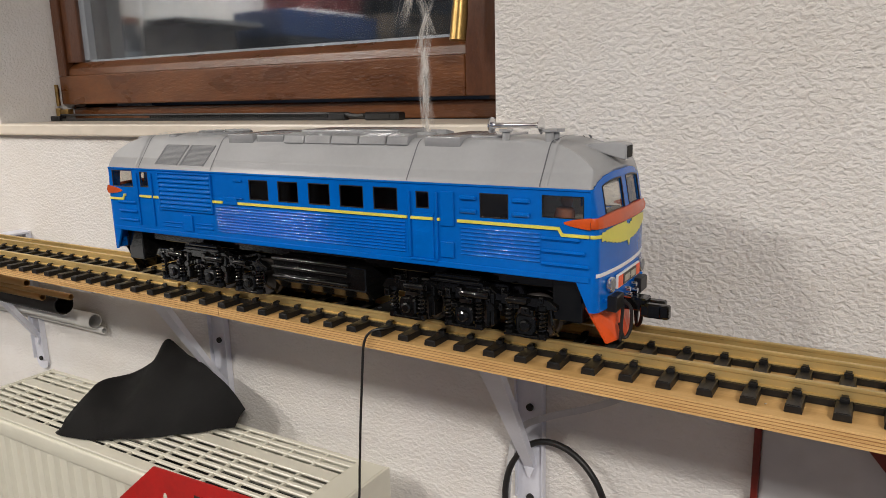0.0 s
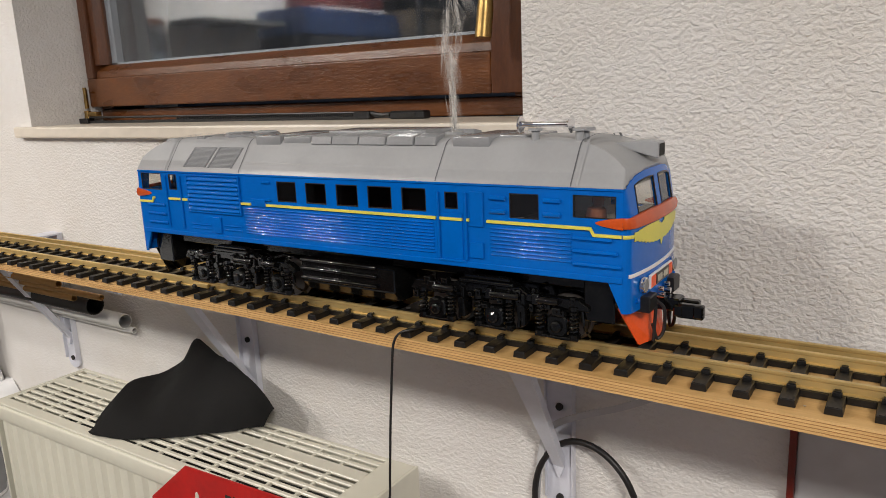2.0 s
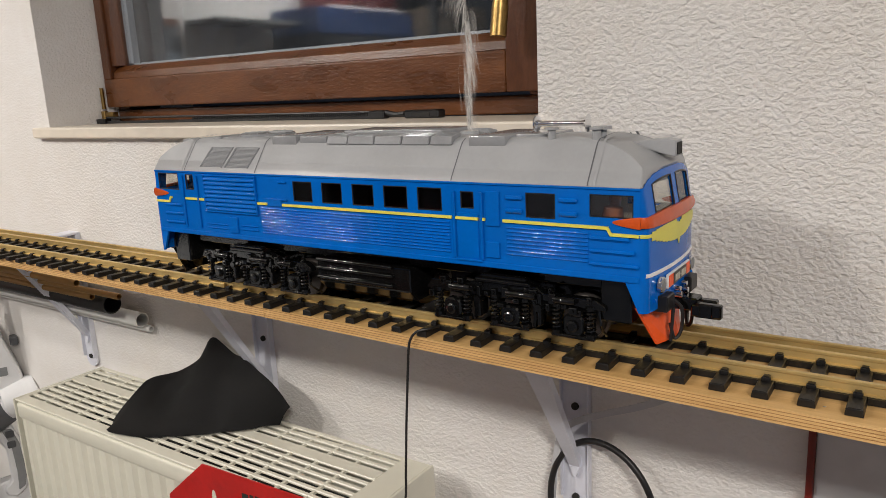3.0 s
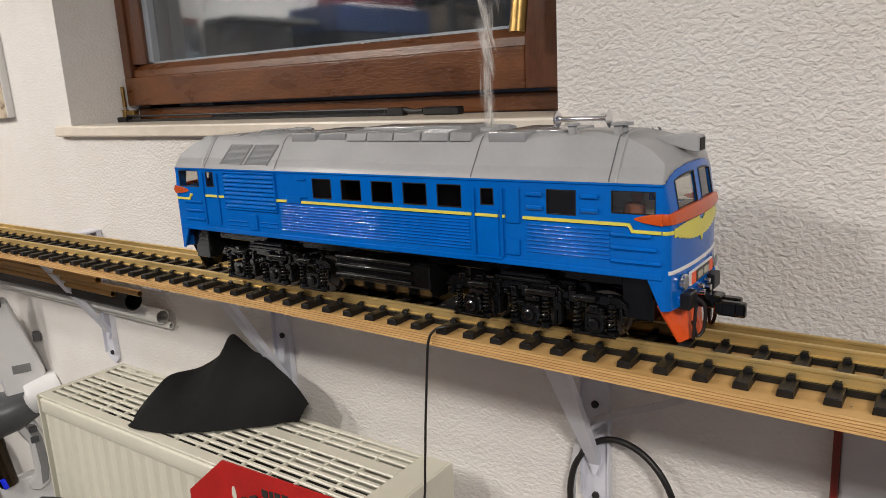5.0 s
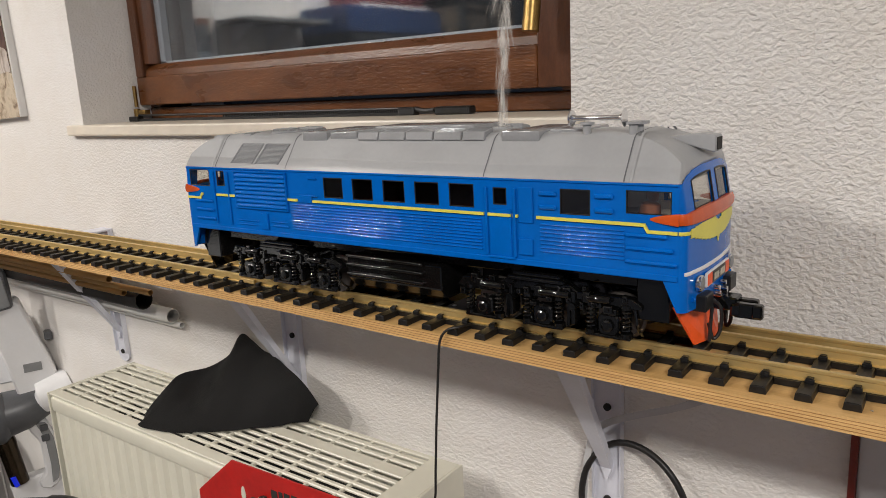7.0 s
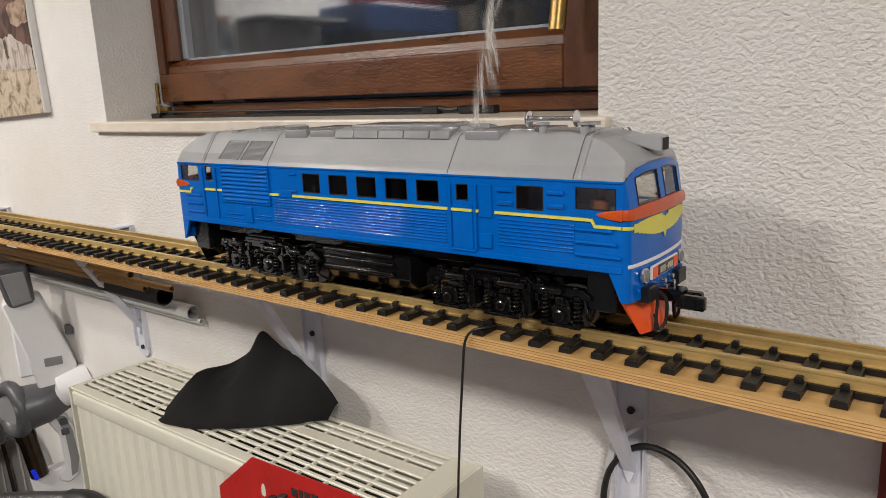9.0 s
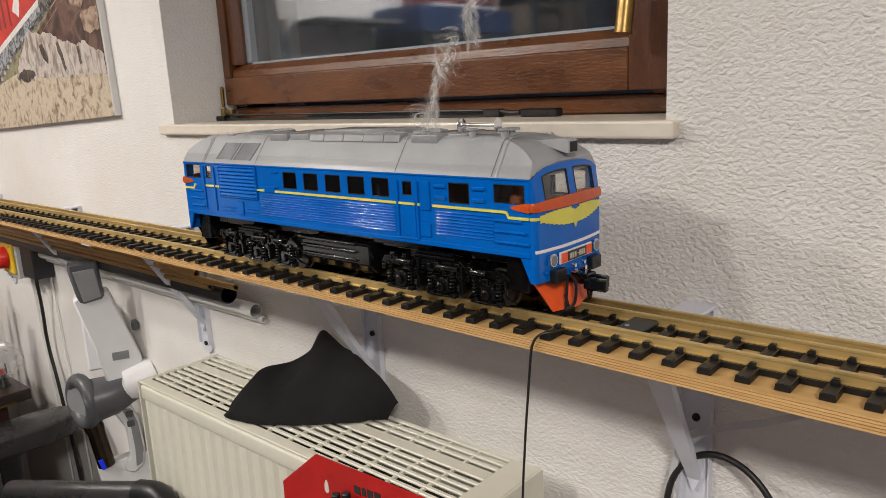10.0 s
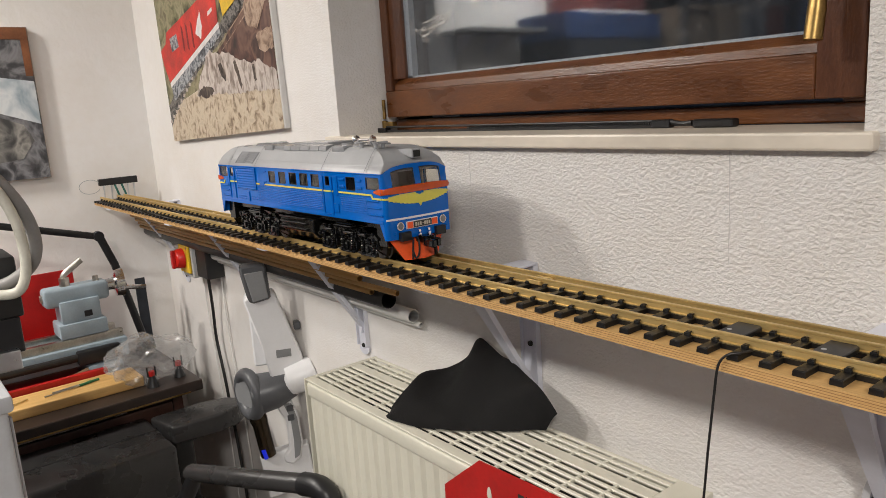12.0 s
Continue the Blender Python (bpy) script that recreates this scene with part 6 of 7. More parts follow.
def lathe():
    t = tagged(empty("bench_lathe", pose(0, 0, 0)), "small grey-blue metal lathe with chrome handwheel", "lathe")
    def b(name, *a, m=M_LATHE, bev=0.004, label=""):
        return part(name, box(*a, bev, 2), m, t, label, True)
    b("bed", -2.10, -1.93, -0.95, -0.225, 0.790, 0.838, label="grey-blue machine bed")
    b("way", -2.085, -2.060, -0.95, -0.23, 0.838, 0.858, m=M_MACHINED, bev=0.002)
    b("way", -1.975, -1.950, -0.95, -0.23, 0.838, 0.858, m=M_MACHINED, bev=0.002)
    b("foot", -2.12, -1.90, -0.34, -0.25, 0.7505, 0.79)
    b("foot", -2.12, -1.90, -0.95, -0.80, 0.7505, 0.79)
    b("tailstock_base", -2.08, -1.955, -0.385, -0.265, 0.858, 0.895)
    b("tailstock_column", -2.065, -1.965, -0.375, -0.275, 0.895, 0.950)
    part("barrel_housing", box(-2.045, -1.975, -0.408, -0.245, 0.938, 0.985, 0.010, 3), M_LATHE, t, smooth=True)
    part("quill", tube(((-2.01, -0.408, 0.962), (-2.01, -0.412, 0.962), (-2.01, -0.414, 0.962)), [0.010, 0.010, 0.008], 14), M_MACHINED, t, smooth=True)
    part("handwheel", tube(((-2.01, -0.245, 0.968), (-2.01, -0.225, 0.968), (-2.01, -0.222, 0.968), (-2.01, -0.200, 0.968), (-2.01, -0.197, 0.968)), [0.014, 0.016, 0.034, 0.036, 0.022], 22), M_CHROME, t, "chrome handwheel", True)
    part("crank", tube(((-1.99, -0.200, 0.955), (-1.985, -0.145, 0.947)), 0.006, 10), M_CHROME, t)
    part("clamp_lever", tube(bend(((-2.0, -0.350, 0.985), (-2.0, -0.350, 1.010), (-2.0, -0.325, 1.028), (-2.0, -0.300, 1.043)), 5), 0.008, 10), M_MACHINED, t, smooth=True)
    part("clamp_nut", tube(((-2.0, -0.350, 0.984), (-2.0, -0.350, 1.006)), 0.013, 8), M_MACHINED, t)
    part("clamp_nut", tube(((-2.0, -0.272, 0.984), (-2.0, -0.272, 0.998)), 0.008, 8), M_MACHINED, t)
    part("maker_mark", box(-1.9645, -1.9635, -0.318, -0.298, 0.905, 0.920), M_BLACK, t)
    b("feed_box", -1.94, -1.90, -0.36, -0.25, 0.795, 0.830, m=M_BLACK)
    part("lead_screw", tube(((-1.918, -0.95, 0.815), (-1.918, -0.25, 0.815)), 0.010, 12), M_BLACKPIPE, t)
    b("saddle", -2.10, -1.90, -0.78, -0.62, 0.858, 0.905)
    s = tagged(part("splash_guard", box(-2.225, -2.215, -0.95, -0.295, 0.752, 1.000, 0.002), M_RED), "red sheet metal splash guard behind the lathe", "guard")
    tray = tagged(part("chip_tray", box(-2.21, -2.13, -0.95, -0.27, 0.7505, 0.80, 0.002), M_RED), "red chip tray on the desk", "tray")


lathe()


def desk_things():
    t = tagged(empty("lamp_arm", pose(0, 0, 0)), "black jointed lamp arm reaching over the lathe", "lamp arm")
    part("boom", tube(((-2.15, -0.75, 1.215), (-2.15, -0.225, 1.080), (-2.15, -0.218, 1.074)), 0.009, 10), M_BLACK, t)
    part("upright", tube(((-2.15, -0.222, 1.085), (-2.15, -0.190, 1.00), (-2.15, -0.138, 0.775)), 0.011, 10), M_BLACK, t)
    part("joint", tube(((-2.165, -0.222, 1.080), (-2.135, -0.222, 1.080)), 0.014, 12), M_BLACK, t)
    part("foot", tube(((-2.15, -0.138, 0.7505), (-2.15, -0.138, 0.775), (-2.15, -0.138, 0.79)), [0.030, 0.026, 0.012], 16), M_BLACK, t, smooth=True)
    s = tagged(empty("dark_bar", frame_at((-2.25, -0.108, 0.7503), (0, 1, 0), (0, -0.10, 1))), "flat dark steel bar leaning on the wall", "bar")
    o = part("bar", box(-0.015, 0.015, -0.003, 0.003, 0.0, 0.205, 0.001), mat("dark_blue_steel", (0.03, 0.035, 0.045), 0.4, 0.3, var=0.2, scale=30), s)
    p = tagged(part("pine_board", box(-1.845, -1.700, -0.66, -0.242, 0.7505, 0.774, 0.003), M_PINE), "light pine board lying on the desk", "board")
    r = tagged(part("red_ruler", box(-1.875, -1.855, -0.66, -0.30, 0.7505, 0.786, 0.002), M_RED), "long red strip lying behind the pine board", "strip")
    for k, (x, y, a, m) in enumerate(((-1.76, -0.42, 12, M_MACHINED), (-1.775, -0.40, 8, M_MACHINED), (-1.74, -0.55, 25, M_BRASS))):
        q = tagged(empty("hand_tool", pose(x, y, 0.7775, 0, 0, 90 + a)), "thin metal tool lying on the pine board", "tool", group="tools on the board")
        part("shaft", tube(((-0.05, 0, 0), (0.05, 0, 0)), 0.0022, 8), m, q)
        if k < 2:
            part("grip", tube(((0.035, 0, 0), (0.040, 0, 0), (0.065, 0, 0)), [0.003, 0.0034, 0.003], 10), mat("green_grip", (0.02, 0.14, 0.06), 0.4, var=0.1, scale=40), q)
    h = tagged(empty("wooden_handle", pose(-1.89, -0.44, 0.762, 0, 0, 100)), "worn brown wooden handle lying by the lathe", "handle")
    part("grip", tube(((-0.10, 0, 0), (-0.05, 0.004, 0), (0.03, 0, 0.004), (0.10, -0.01, 0.018)), [0.009, 0.011, 0.009, 0.012], 10), mat("worn_wood", (0.16, 0.09, 0.045), 0.5, var=0.3, scale=40), h, smooth=True)
    for x, y in ((-1.665, -0.228), (-1.70, -0.150)):
        c = tagged(empty("clamp_terminal", pose(x, y, 0.7505)), "small black clamp with red knob on the desk", "clamp", group="clamps on the desk")
        part("body", tube(((0, 0, 0), (0, 0, 0.008), (0, 0, 0.022), (0, 0, 0.030)), [0.016, 0.013, 0.009, 0.007], 12), M_BLACK, c, smooth=True)
        part("knob", tube(((0, 0, 0.030), (0, 0, 0.042)), 0.008, 12), M_RED, c)
        for s2 in (-1, 1):
            part("pin", tube(((0, s2 * 0.010, 0.028), (0, s2 * 0.010, 0.055)), 0.0022, 6), M_BLACK, c)
    # crumpled clear bag
    b = bmesh.new()
    bmesh.ops.create_icosphere(b, subdivisions=4, radius=1)
    for v in b.verts:
        n1 = noise.noise(v.co * 1.6)
        n2 = abs(noise.noise(v.co * 4.5 + Vector((5, 2, 1))))
        v.co *= 1 + 0.35 * n1 - 0.30 * n2
        v.co = Vector((v.co.x * 0.075, v.co.y * 0.095, v.co.z * 0.055))
        v.co *= 1.12
        v.co += Vector((-1.735, -0.215, 0.808))
        v.co.z = max(v.co.z, 0.7510)
    bag = bpy.data.materials.new("clear_plastic")
    bag.use_nodes = True
    n, l = bag.node_tree.nodes, bag.node_tree.links
    n.remove(n["Principled BSDF"])
    tr, gl, df, m1, m2 = n.new("ShaderNodeBsdfTransparent"), n.new("ShaderNodeBsdfGlossy"), n.new("ShaderNodeBsdfDiffuse"), n.new("ShaderNodeMixShader"), n.new("ShaderNodeMixShader")
    gl.inputs["Roughness"].default_value = 0.12
    df.inputs[0].default_value = (0.7, 0.7, 0.7, 1)
    m1.inputs[0].default_value, m2.inputs[0].default_value = 0.18, 0.10
    l.new(tr.outputs[0], m1.inputs[1])
    l.new(df.outputs[0], m1.inputs[2])
    l.new(m1.outputs[0], m2.inputs[1])
    l.new(gl.outputs[0], m2.inputs[2])
    l.new(m2.outputs[0], n["Material Output"].inputs[0])
    g = tagged(part("plastic_bag", b, bag), "crumpled clear plastic bag on the desk", "plastic bag")


desk_things()


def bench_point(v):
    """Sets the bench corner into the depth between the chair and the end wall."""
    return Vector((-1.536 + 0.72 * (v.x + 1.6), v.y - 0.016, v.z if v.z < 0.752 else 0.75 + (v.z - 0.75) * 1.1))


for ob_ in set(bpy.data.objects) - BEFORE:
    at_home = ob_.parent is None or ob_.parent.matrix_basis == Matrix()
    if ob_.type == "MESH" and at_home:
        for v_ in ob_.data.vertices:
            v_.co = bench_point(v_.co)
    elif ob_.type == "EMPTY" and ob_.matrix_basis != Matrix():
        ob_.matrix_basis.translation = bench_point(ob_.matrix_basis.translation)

M_CHAIR = mat("black_leatherette", (0.030, 0.029, 0.029), 0.28, var=0.25, scale=14, bump=0.0004, bscale=500)


def chair():
    t = tagged(empty("office_chair", pose(0, 0, 0)), "black office chair with padded armrests beside the desk", "office chair")
    s = part("seat", box(-1.62, -1.12, -0.86, -0.36, 0.43, 0.51, 0.03, 4), M_CHAIR, t, smooth=True)
    q = bmesh.new()
    box(-1.575, -1.335, -0.70, -0.278, 0.505, 0.682, 0.012, 3, bm=q)
    part("side_cushion", q, M_CHAIR, t, "padded black side cushion", True)
    part("cushion_seam", box(-1.462, -1.458, -0.695, -0.281, 0.681, 0.6838, 0.001, 1), M_BLACK, t)
    pad = bmesh.new()
    prism([(-1.535, -0.278), (-1.430, -0.258), (-1.418, -0.148), (-1.428, -0.088), (-1.455, -0.060), (-1.490, -0.058), (-1.520, -0.083), (-1.538, -0.143)], 2, 0.640, 0.690, bm=pad)
    bmesh.ops.bevel(pad, geom=pad.edges[:], offset=0.008, segments=3, affect="EDGES", profile=0.5)
    part("armrest", pad, M_CHAIR, t, "padded black armrest", True)
    part("arm_post", box(-1.49, -1.46, -0.25, -0.20, 0.47, 0.642, 0.006, 2), M_BLACK, t)
    part("arm_bracket", box(-1.49, -1.43, -0.40, -0.20, 0.455, 0.475, 0.004, 2), M_BLACK, t)
    part("armrest", tube(((-1.050, -0.350, 0.749), (-1.041, -0.345, 0.751), (-0.888, -0.280, 0.770), (-0.776, -0.228, 0.783)), [0.012, 0.017, 0.018, 0.018], 14), M_CHAIR, t, "padded black armrest", True)
    part("arm_end", tube(bend(((-0.785, -0.232, 0.782), (-0.744, -0.222, 0.786), (-0.722, -0.217, 0.765), (-0.720, -0.216, 0.70)), 5), 0.021, 14), M_BLACK, t, smooth=True)
    part("arm_post", tube(bend(((-1.030, -0.342, 0.745), (-1.05, -0.37, 0.68), (-1.10, -0.44, 0.52), (-1.16, -0.50, 0.46)), 5), 0.016, 12), M_BLACK, t, smooth=True)
    part("column", tube(((-1.37, -0.61, 0.06), (-1.37, -0.61, 0.43)), 0.028, 16), M_BLACK, t)
    for k in range(5):
        a = 2 * math.pi * k / 5 + 0.3
        e = (-1.37 + 0.28 * math.cos(a), -0.61 + 0.28 * math.sin(a))
        part("leg", tube(((-1.37, -0.61, 0.085), (*e, 0.068)), [0.026, 0.016], 10), M_BLACK, t)
        part("castor", tube(((e[0] - 0.012, e[1], 0.028), (e[0] + 0.012, e[1], 0.028)), 0.027, 14), M_BLACK, t)


chair()


def machine():
    t = tagged(empty("machine_head", pose(0.004, 0.016, 0)), "black machine head with grey and white hoses", "machine")
    part("head", box(-1.47, -1.335, -0.68, -0.552, 1.060, 1.185, 0.006, 2), M_BLACK, t, smooth=True)
    part("head_foot", box(-1.45, -1.345, -0.68, -0.560, 0.985, 1.060, 0.004, 2), M_BLACK, t)
    part("steel_plate", box(-1.41, -1.33, -0.63, -0.572, 0.955, 0.995, 0.002), M_ALU, t)
    part("column", box(-1.47, -1.40, -0.78, -0.69, 0.0, 1.30, 0.004), M_BLACK, t)
    part("bridge", box(-1.46, -1.41, -0.70, -0.66, 1.08, 1.16, 0.002), M_BLACK, t)
    part("grey_hose", tube(bend(((-1.32, -0.70, 1.40), (-1.31, -0.600, 1.375), (-1.30, -0.545, 1.310), (-1.30, -0.518, 1.235), (-1.30, -0.525, 1.175), (-1.31, -0.565, 1.140), (-1.335, -0.61, 1.125)), 6), 0.0125, 12), mat("grey_hose", (0.22, 0.21, 0.20), 0.5, var=0.1, scale=30), t, smooth=True)
    part("white_hose", tube(bend(((-1.30, -0.70, 1.38), (-1.29, -0.590, 1.345), (-1.28, -0.550, 1.270), (-1.28, -0.542, 1.180), (-1.28, -0.560, 1.125), (-1.30, -0.600, 1.120), (-1.335, -0.62, 1.13)), 6), 0.0100, 12), mat("ivory_hose", (0.55, 0.53, 0.45), 0.45, var=0.1, scale=30), t, smooth=True)
    c = tagged(empty("storage_bin", pose(0, 0.004, 0)), "tall pale grey ribbed plastic bin", "bin")
    g = mat("pale_grey_plastic", (0.52, 0.54, 0.56), 0.4, var=0.06, scale=20)
    part("body", box(-1.30, -0.905, -0.97, -0.642, 0.0, 1.030, 0.010, 3), g, c, smooth=True)
    part("rim", box(-1.31, -0.897, -0.98, -0.634, 1.015, 1.042, 0.006, 2), g, c, smooth=True)
    for k in range(9):
        x = -1.27 + k * 0.042
        part("rib", box(x, x + 0.012, -0.6425, -0.6365, 0.05, 1.00, 0.002, 1), g, c)


machine()


# an unseen body for each light; the third and fourth are added lamps
def ceiling_lamp(x, y, w, d):
    t = tagged(empty("ceiling_lamp", pose(x, y, ZC)), "plain white unseen ceiling lamp, switched on", "ceiling lamp", group="ceiling lamps")
    part("housing", box(-w / 2 - 0.02, w / 2 + 0.02, -d / 2 - 0.02, d / 2 + 0.02, -0.030, -0.0005, 0.004, 2), M_CEIL, t)
    part("diffuser", box(-w / 2, w / 2, -d / 2, d / 2, -0.036, -0.0305, 0.002, 1), glow("lamp_diffuser", (1.0, 0.95, 0.88), 6.0), t, "glowing diffuser")


for x_, y_, w_, d_, watts_ in LAMPS:
    ceiling_lamp(x_, y_, w_, d_)


# ---- the room behind, as the window pane mirrors it ----
def tall_cabinet():
    t = tagged(empty("tall_cabinet", pose(0, 0, 0)), "tall dark grey cabinet with a blue top section", "cabinet")
    x0, x1, ya, yb = XW + 0.004, XW + 0.276, -2.06, -1.40
    grey = mat("dark_grey_lacquer", (0.045, 0.047, 0.052), 0.45, var=0.4, scale=9)
    blue = mat("blue_lacquer", (0.030, 0.060, 0.155), 0.5, var=0.25, scale=8)
    part("body", box(x0, x1, ya, yb, 0.0, 1.655, 0.003), grey, t)
    part("top_section", box(x0, x1 + 0.006, ya - 0.004, yb + 0.004, 1.655, 1.765, 0.004), blue, t, "blue top section")
    for a, c in ((ya + 0.004, (ya + yb) / 2 - 0.002), ((ya + yb) / 2 + 0.002, yb - 0.004)):
        d = part("door", box(x1, x1 + 0.018, a, c, 0.06, 1.645, 0.002), grey, t)
        part("handle", tube(((x1 + 0.034, (ya + yb) / 2 + (0.03 if a > ya + 0.1 else -0.03), 0.9), (x1 + 0.034, (ya + yb) / 2 + (0.03 if a > ya + 0.1 else -0.03), 1.05)), 0.006, 10), M_ALU, d)
    for k, (a, c, h, col) in enumerate(((-1.98, -1.68, 0.13, (0.13, 0.03, 0.028)), (-1.66, -1.53, 0.10, (0.20, 0.05, 0.04)))):
        o = tagged(empty("storage_box", pose(0, 0, 1.765)), "dark red storage box with a pale lid edge" if k == 0 else "small red cardboard box on the cabinet", "box")
        part("carton", box(x0 + 0.05, x1 - 0.02, a, c, 0.014, h, 0.003), mat("box_red", col, 0.6, var=0.35, scale=12), o)
        part("tray", box(x0 + 0.045, x1 - 0.014, a - 0.006, c + 0.006, 0.0, 0.014, 0.002), M_WHITE, o, "white tray")


def rack():
    t = tagged(empty("storage_rack", pose(0, 0, 0)), "dark storage rack filled with boxes", "rack")
    dk = mat("rack_steel", (0.030, 0.032, 0.038), 0.5, var=0.3, scale=10)
    x0, x1, ya, yb = XW + 0.004, XW + 0.396, -3.18, -2.09
    for x in (x0, x1 - 0.03):
        for y in (ya, yb - 0.03):
            part("upright", box(x, x + 0.03, y, y + 0.03, 0, 2.02, 0.002), dk, t)
    for z in (0.12, 0.60, 1.08, 1.52, 1.98):
        part("shelf", box(x0, x1, ya, yb, z, z + 0.022, 0.002), dk, t)
    part("back_sheet", box(x0 - 0.003, x0, ya, yb, 0.0, 2.0), dk, t)
    rnd = random.Random(21)
    cols = ((0.030, 0.035, 0.045), (0.04, 0.06, 0.11), (0.17, 0.135, 0.10), (0.09, 0.10, 0.12), (0.16, 0.05, 0.04))
    mats = [mat("carton_paint", c, 0.6, var=0.3, scale=14) for c in cols]
    for z in (0.142, 0.622, 1.102, 1.542):
        y = yb - 0.05
        while y > ya + 0.30:
            w, h = rnd.uniform(0.14, 0.26), rnd.uniform(0.16, 0.34)
            o = tagged(empty("storage_box", pose(0, 0, z)), "plain storage box on the dark rack", "box", group="boxes on the rack")
            m = rnd.choice(mats)
            b = part("carton", box(x0 + 0.04, x1 - rnd.uniform(0.01, 0.05), y - w, y, 0, h, 0.004), m, o)
            part("lid", box(x0 + 0.036, x1 - 0.006, y - w - 0.004, y + 0.004, h, h + 0.02, 0.003), m, o)
            y -= w + rnd.uniform(0.02, 0.06)


def wall_board():
    t = tagged(empty("wall_shelf", pose(0, 0, 0)), "narrow grey shelf on the end wall", "shelf")
    part("board", box(XW + 0.001, XW + 0.19, -1.38, -0.95, 1.690, 1.708, 0.002), mat("grey_board", (0.16, 0.165, 0.17), 0.5, var=0.15, scale=12), t)
    for y in (-1.20, -1.02):
        part("bracket", prism(((XW + 0.001, 1.690), (XW + 0.15, 1.690), (XW + 0.001, 1.60)), 1, y, y + 0.006), M_BRACKET, t)


tall_cabinet()
rack()
wall_board()


# ---- smoke from the exhaust ----
def smoke_material():
    m = bpy.data.materials.new("smoke_haze")
    m.use_nodes = True
    n, l = m.node_tree.nodes, m.node_tree.links
    n.remove(n["Principled BSDF"])
    tr, df, tl, a, mx = n.new("ShaderNodeBsdfTransparent"), n.new("ShaderNodeBsdfDiffuse"), n.new("ShaderNodeBsdfTranslucent"), n.new("ShaderNodeMixShader"), n.new("ShaderNodeMixShader")
    for s in (df, tl):
        s.inputs[0].default_value = (0.85, 0.83, 0.80, 1)
    l.new(df.outputs[0], a.inputs[1])
    l.new(tl.outputs[0], a.inputs[2])
    tc, t, r = n.new("ShaderNodeTexCoord"), n.new("ShaderNodeTexNoise"), n.new("ShaderNodeMapRange")
    t.inputs["Scale"].default_value, t.inputs["Detail"].default_value = 140, 4
    mp = n.new("ShaderNodeMapping")
    mp.inputs["Scale"].default_value = (1, 1, 0.3)
    l.new(tc.outputs["Object"], mp.inputs["Vector"])
    l.new(mp.outputs[0], t.inputs["Vector"])
    r.inputs["From Min"].default_value, r.inputs["From Max"].default_value = 0.35, 0.75
    r.inputs["To Min"].default_value, r.inputs["To Max"].default_value = 0.04, 0.62
    l.new(t.outputs["Fac"], r.inputs["Value"])
    # thin towards its sides and both ends
    sep = n.new("ShaderNodeSeparateXYZ")
    l.new(tc.outputs["UV"], sep.inputs[0])

    def op(kind, a, c):
        q = n.new("ShaderNodeMath")
        q.operation = kind
        for i, v in enumerate((a, c)):
            if isinstance(v, (int, float)):
                q.inputs[i].default_value = v
            else:
                l.new(v, q.inputs[i])
        return q.outputs[0]
    across = op("POWER", op("MULTIPLY", op("MULTIPLY", sep.outputs[0], op("SUBTRACT", 1.0, sep.outputs[0])), 4.0), 1.3)
    along = op("MULTIPLY", op("MULTIPLY", sep.outputs[1], op("SUBTRACT", 1.0, sep.outputs[1])), 4.0)
    l.new(op("MULTIPLY", r.outputs[0], op("MULTIPLY", across, along)), mx.inputs[0])
    l.new(tr.outputs[0], mx.inputs[1])
    l.new(a.outputs[0], mx.inputs[2])
    l.new(mx.outputs[0], n["Material Output"].inputs[0])
    return m


M_SMOKE = smoke_material()


def wisp_mesh(seed, curl):
    """Soft wavy veils with a few fine threads between them."""
    rnd = random.Random(seed)
    b = bmesh.new()
    uv = b.loops.layers.uv.new("UVMap")
    tall = 0.076 - 0.030 * curl
    for k in range(7):
        w = rnd.uniform(0.0022, 0.0046) if k < 3 else rnd.uniform(0.0005, 0.0012)
        w *= 1 + 0.9 * curl
        ph, am = rnd.uniform(0, 6.28), rnd.uniform(0.4, 1.0) * (0.0008 + 0.011 * curl * curl)
        ox, oy = rnd.uniform(-0.0030, 0.0030) * (1 + 2 * curl), rnd.uniform(-0.003, 0.003)
        z0 = rnd.uniform(-0.5, -0.25) * tall
        prev = None
        n = 30
        for i in range(n + 1):
            e = i / n
            z = z0 + tall * 0.75 * e + am * 0.8 * math.sin(ph * 2 + e * 9 * curl)
            x = ox + am * math.sin(ph + e * (3 + 9 * curl))
            y = oy + am * math.cos(ph * 1.3 + e * (3 + 8 * curl))
            tw = ph + e * (0.8 + 3 * curl)
            d = Vector((math.cos(tw) * 0.9 + 0.3, math.sin(tw) * 0.6, 0.3 * curl * math.sin(tw))) * w
            c = Vector((x, y, z))
            cur = [b.verts.new(c - d), b.verts.new(c), b.verts.new(c + d)]
            if prev:
                for j in (0, 1):
                    f = b.faces.new((prev[j], prev[j + 1], cur[j + 1], cur[j]))
                    for lo, q in zip(f.loops, ((j / 2, (i - 1) / n), (j / 2 + 0.5, (i - 1) / n), (j / 2 + 0.5, e), (j / 2, e))):
                        lo[uv].uv = q
            prev = cur
    me = bpy.data.meshes.new("smoke_wisp")
    b.to_mesh(me)
    b.free()
    me.materials.append(M_SMOKE)
    me.shade_smooth()
    return me


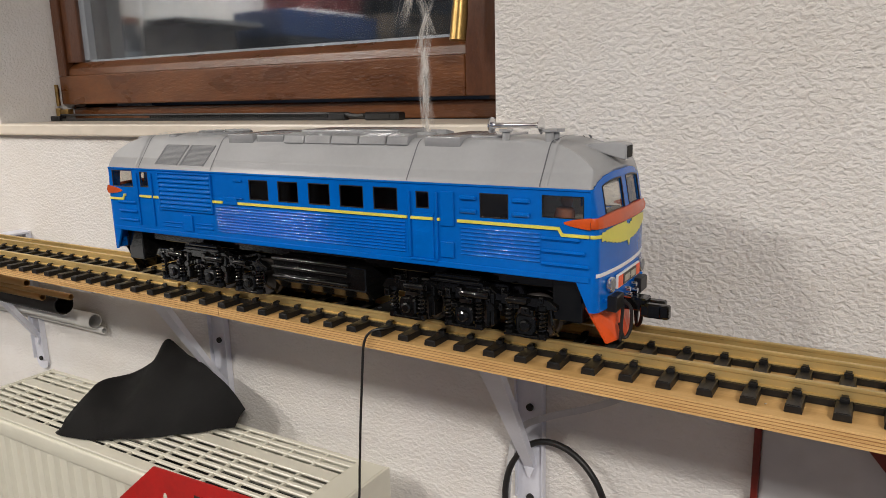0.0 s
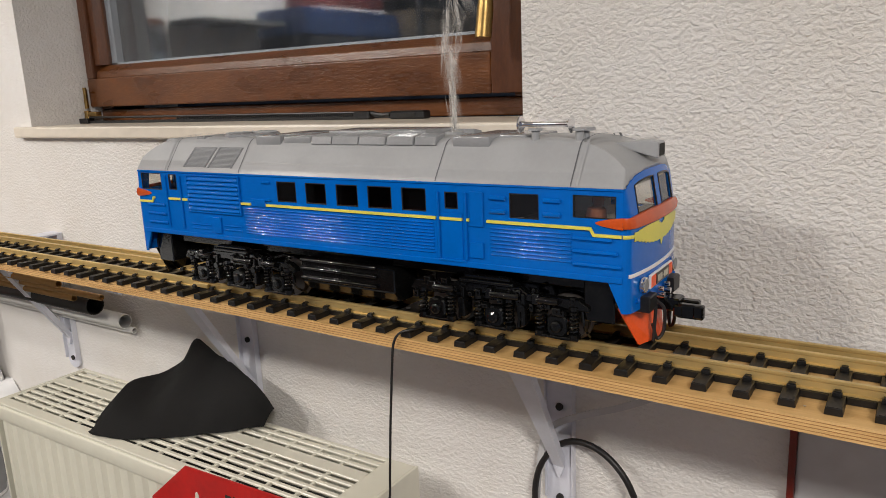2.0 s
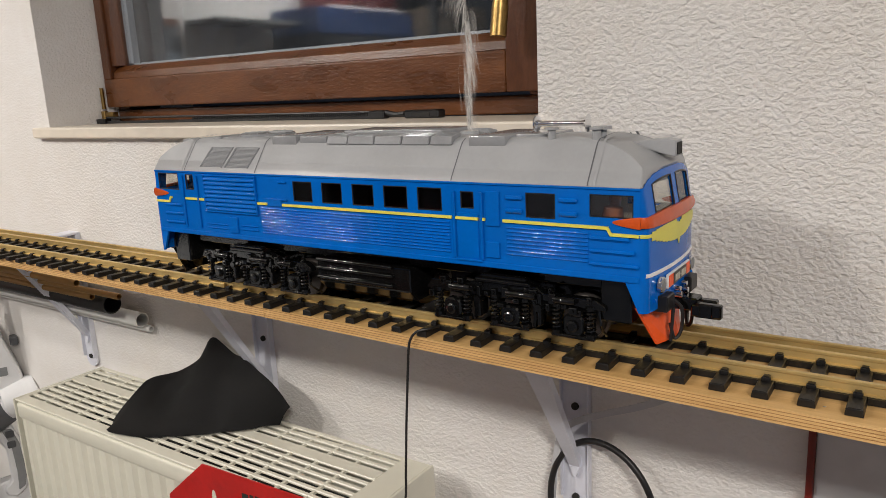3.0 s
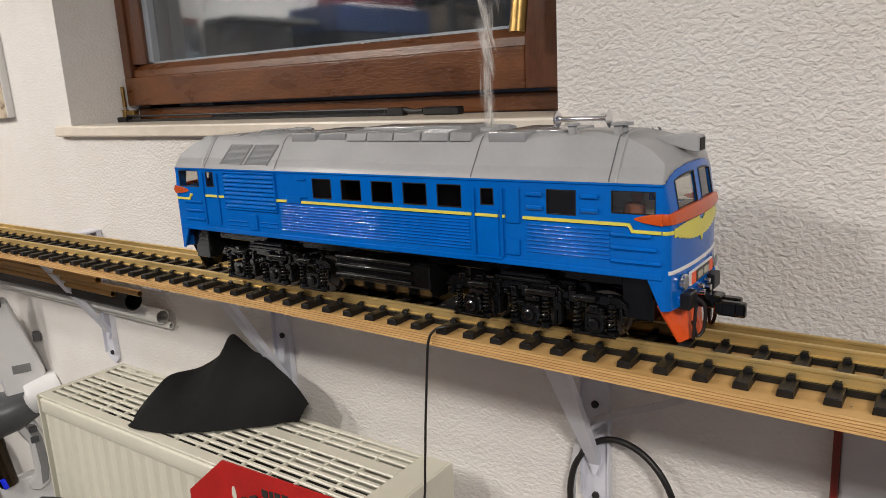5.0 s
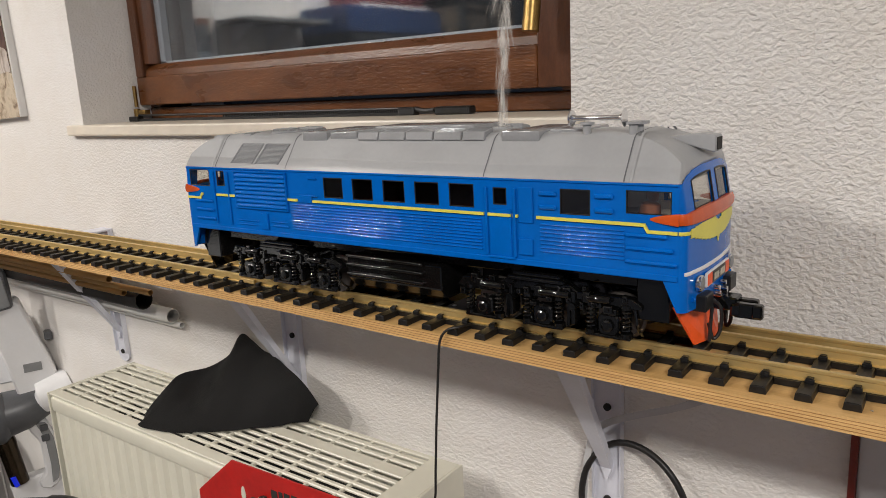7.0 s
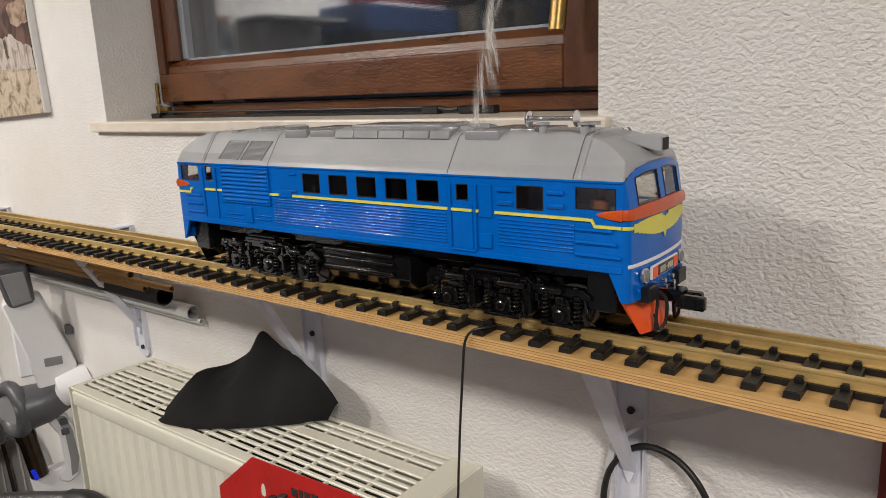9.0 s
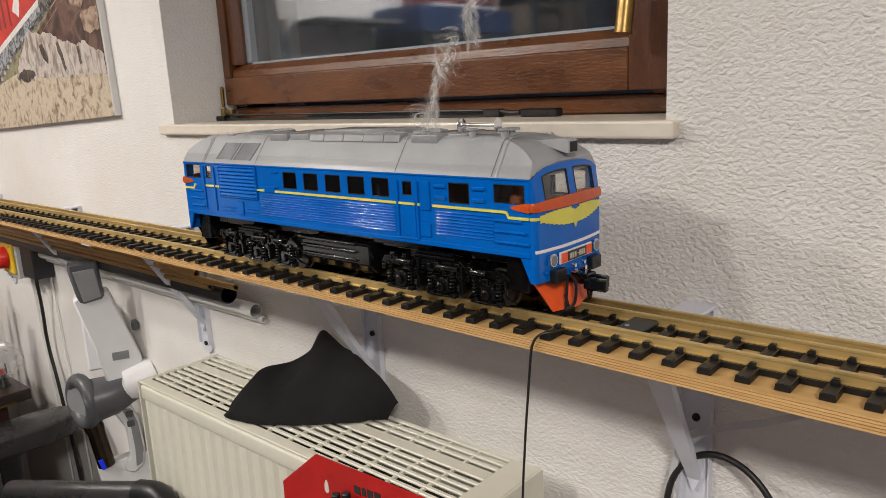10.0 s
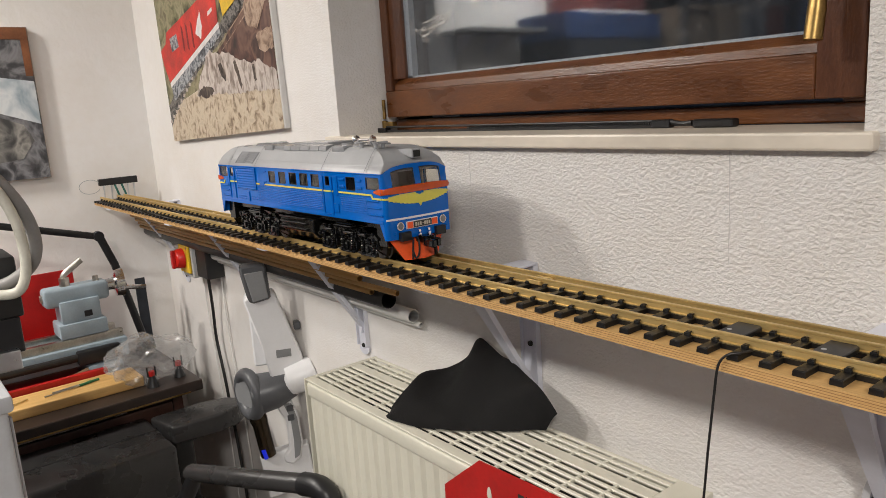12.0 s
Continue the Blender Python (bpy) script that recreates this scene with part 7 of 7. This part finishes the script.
WISPS = []
for k in range(12):
    WISPS.append(wisp_mesh(100 + k, 0.08 + 0.05 * k if k < 6 else 0.45 + 0.10 * (k - 6)))
SMOKE = []
for k in range(240):
    te = -1.10 + 0.055 * k
    # the plume thins out as the engine gathers speed
    if te > 10.95 or (10.2 < te < 10.85 and k % 3) or (te > 10.85 and k % 3):
        continue
    o = tagged(new("smoke_wisp", WISPS[(k * 5) % 6 if te < 8.9 else 6 + (k * 5) % 6]), "thin pale wisp of smoke rising from the exhaust", "smoke", group="smoke wisps")
    o.visible_shadow = False
    SMOKE.append((o, te))


# loco rows: seconds, metres gone from its first place
RUN = [(0, 0.0), (7.2, 0.0), (7.6, -0.0015), (8.0, -0.0090), (8.4, -0.0235), (8.8, -0.0470), (9.0, -0.0635), (9.5, -0.1250), (10.0, -0.2065), (10.5, -0.3050), (11.0, -0.4240), (11.5, -0.5620), (12.0, -0.6950)]


def run_at(t):
    for (a, p), (b, q) in zip(RUN[:-1], RUN[1:]):
        if a <= t <= b:
            return p + (q - p) * (t - a) / (b - a)
    return RUN[0][1] if t < 0 else RUN[-1][1]


def smoke_rise(te, age):
    """Height over the rail: swift at first, slower and lower in the wake of the running engine."""
    wake = min(1.0, max(0.0, (te - 8.9) / 1.6))
    v, lim = 0.29 - 0.06 * wake, 3.0 - 1.80 * wake
    return 0.120 + 0.022 * wake + v * lim * (1 - math.exp(-age / lim))


def smoke_rows(te, seed):
    """Waits inside the engine room, rises from the stack at te, then drifts up."""
    rnd = random.Random(seed)
    sx, sy, sz = 0.2115 - 0.1745, LOCO_Y + 0.004, RAIL
    turn = rnd.uniform(-40, 40)
    spin = rnd.uniform(-1, 1)
    wob = rnd.uniform(0, 6.28)
    wake = min(1.0, max(0.0, (te - 8.9) / 1.2))
    dx, dy = rnd.uniform(-0.024, 0.024), rnd.uniform(-0.016, 0.016)
    out = te + 0.10 + 0.08 * wake
    drag = 0.18 * wake

    def at(age):
        t = te + age
        g = min(1.0, max(0.0, (age - 0.22 + 0.14 * wake) * (1 + wake)))
        here = sx + run_at(max(0.0, min(12.0, t)))
        left = sx + run_at(max(0.0, min(12.0, out)))
        x = here if t <= out else left + drag * (here - left) * math.exp(-age)
        x += dx * g * (1 + age * 0.5) + 0.005 * g * math.sin(wob + 6 * age)
        return pose(x, sy + dy * g, sz + smoke_rise(te, max(0.0, age)), 50 * g * spin, 60 * g * math.sin(wob), turn + 40 * g)
    rows = []
    for t, d in RUN:
        if t < te - 0.05:
            rows.append((t, pose(sx + d, sy, sz + 0.100, 0, 0, turn)))
    for age in (0.0, 0.10, 0.2, 0.32, 0.48, 0.7, 1.0, 1.4, 1.9, 2.6, 3.6):
        t = te + age
        if 0.02 < t < 11.98:
            rows.append((t, at(age)))
    if not rows or rows[0][0] > 0:
        rows.insert(0, (0.0, at(-te) if te < 0 else pose(sx, sy, sz + 0.100, 0, 0, turn)))
    rows.append((12.0, at(12.0 - te) if te < 12 else pose(sx + RUN[-1][1], sy, sz + 0.100, 0, 0, turn)))
    return rows


def motions():
    walk(LOCO, [(t, pose(0.2115 + d, LOCO_Y, RAIL)) for t, d in RUN])
    fine = [0.0, 7.2] + [7.4 + 0.1 * k for k in range(47)]
    for w, x in WHEELS:
        walk(w, [(t, pose(x, 0, R_WHEEL) @ pose(0, 0, 0, 0, math.degrees(run_at(t) / R_WHEEL), 0)) for t in fine])
    for k, (o, te) in enumerate(SMOKE):
        walk(o, smoke_rows(te, 500 + k))


motions()
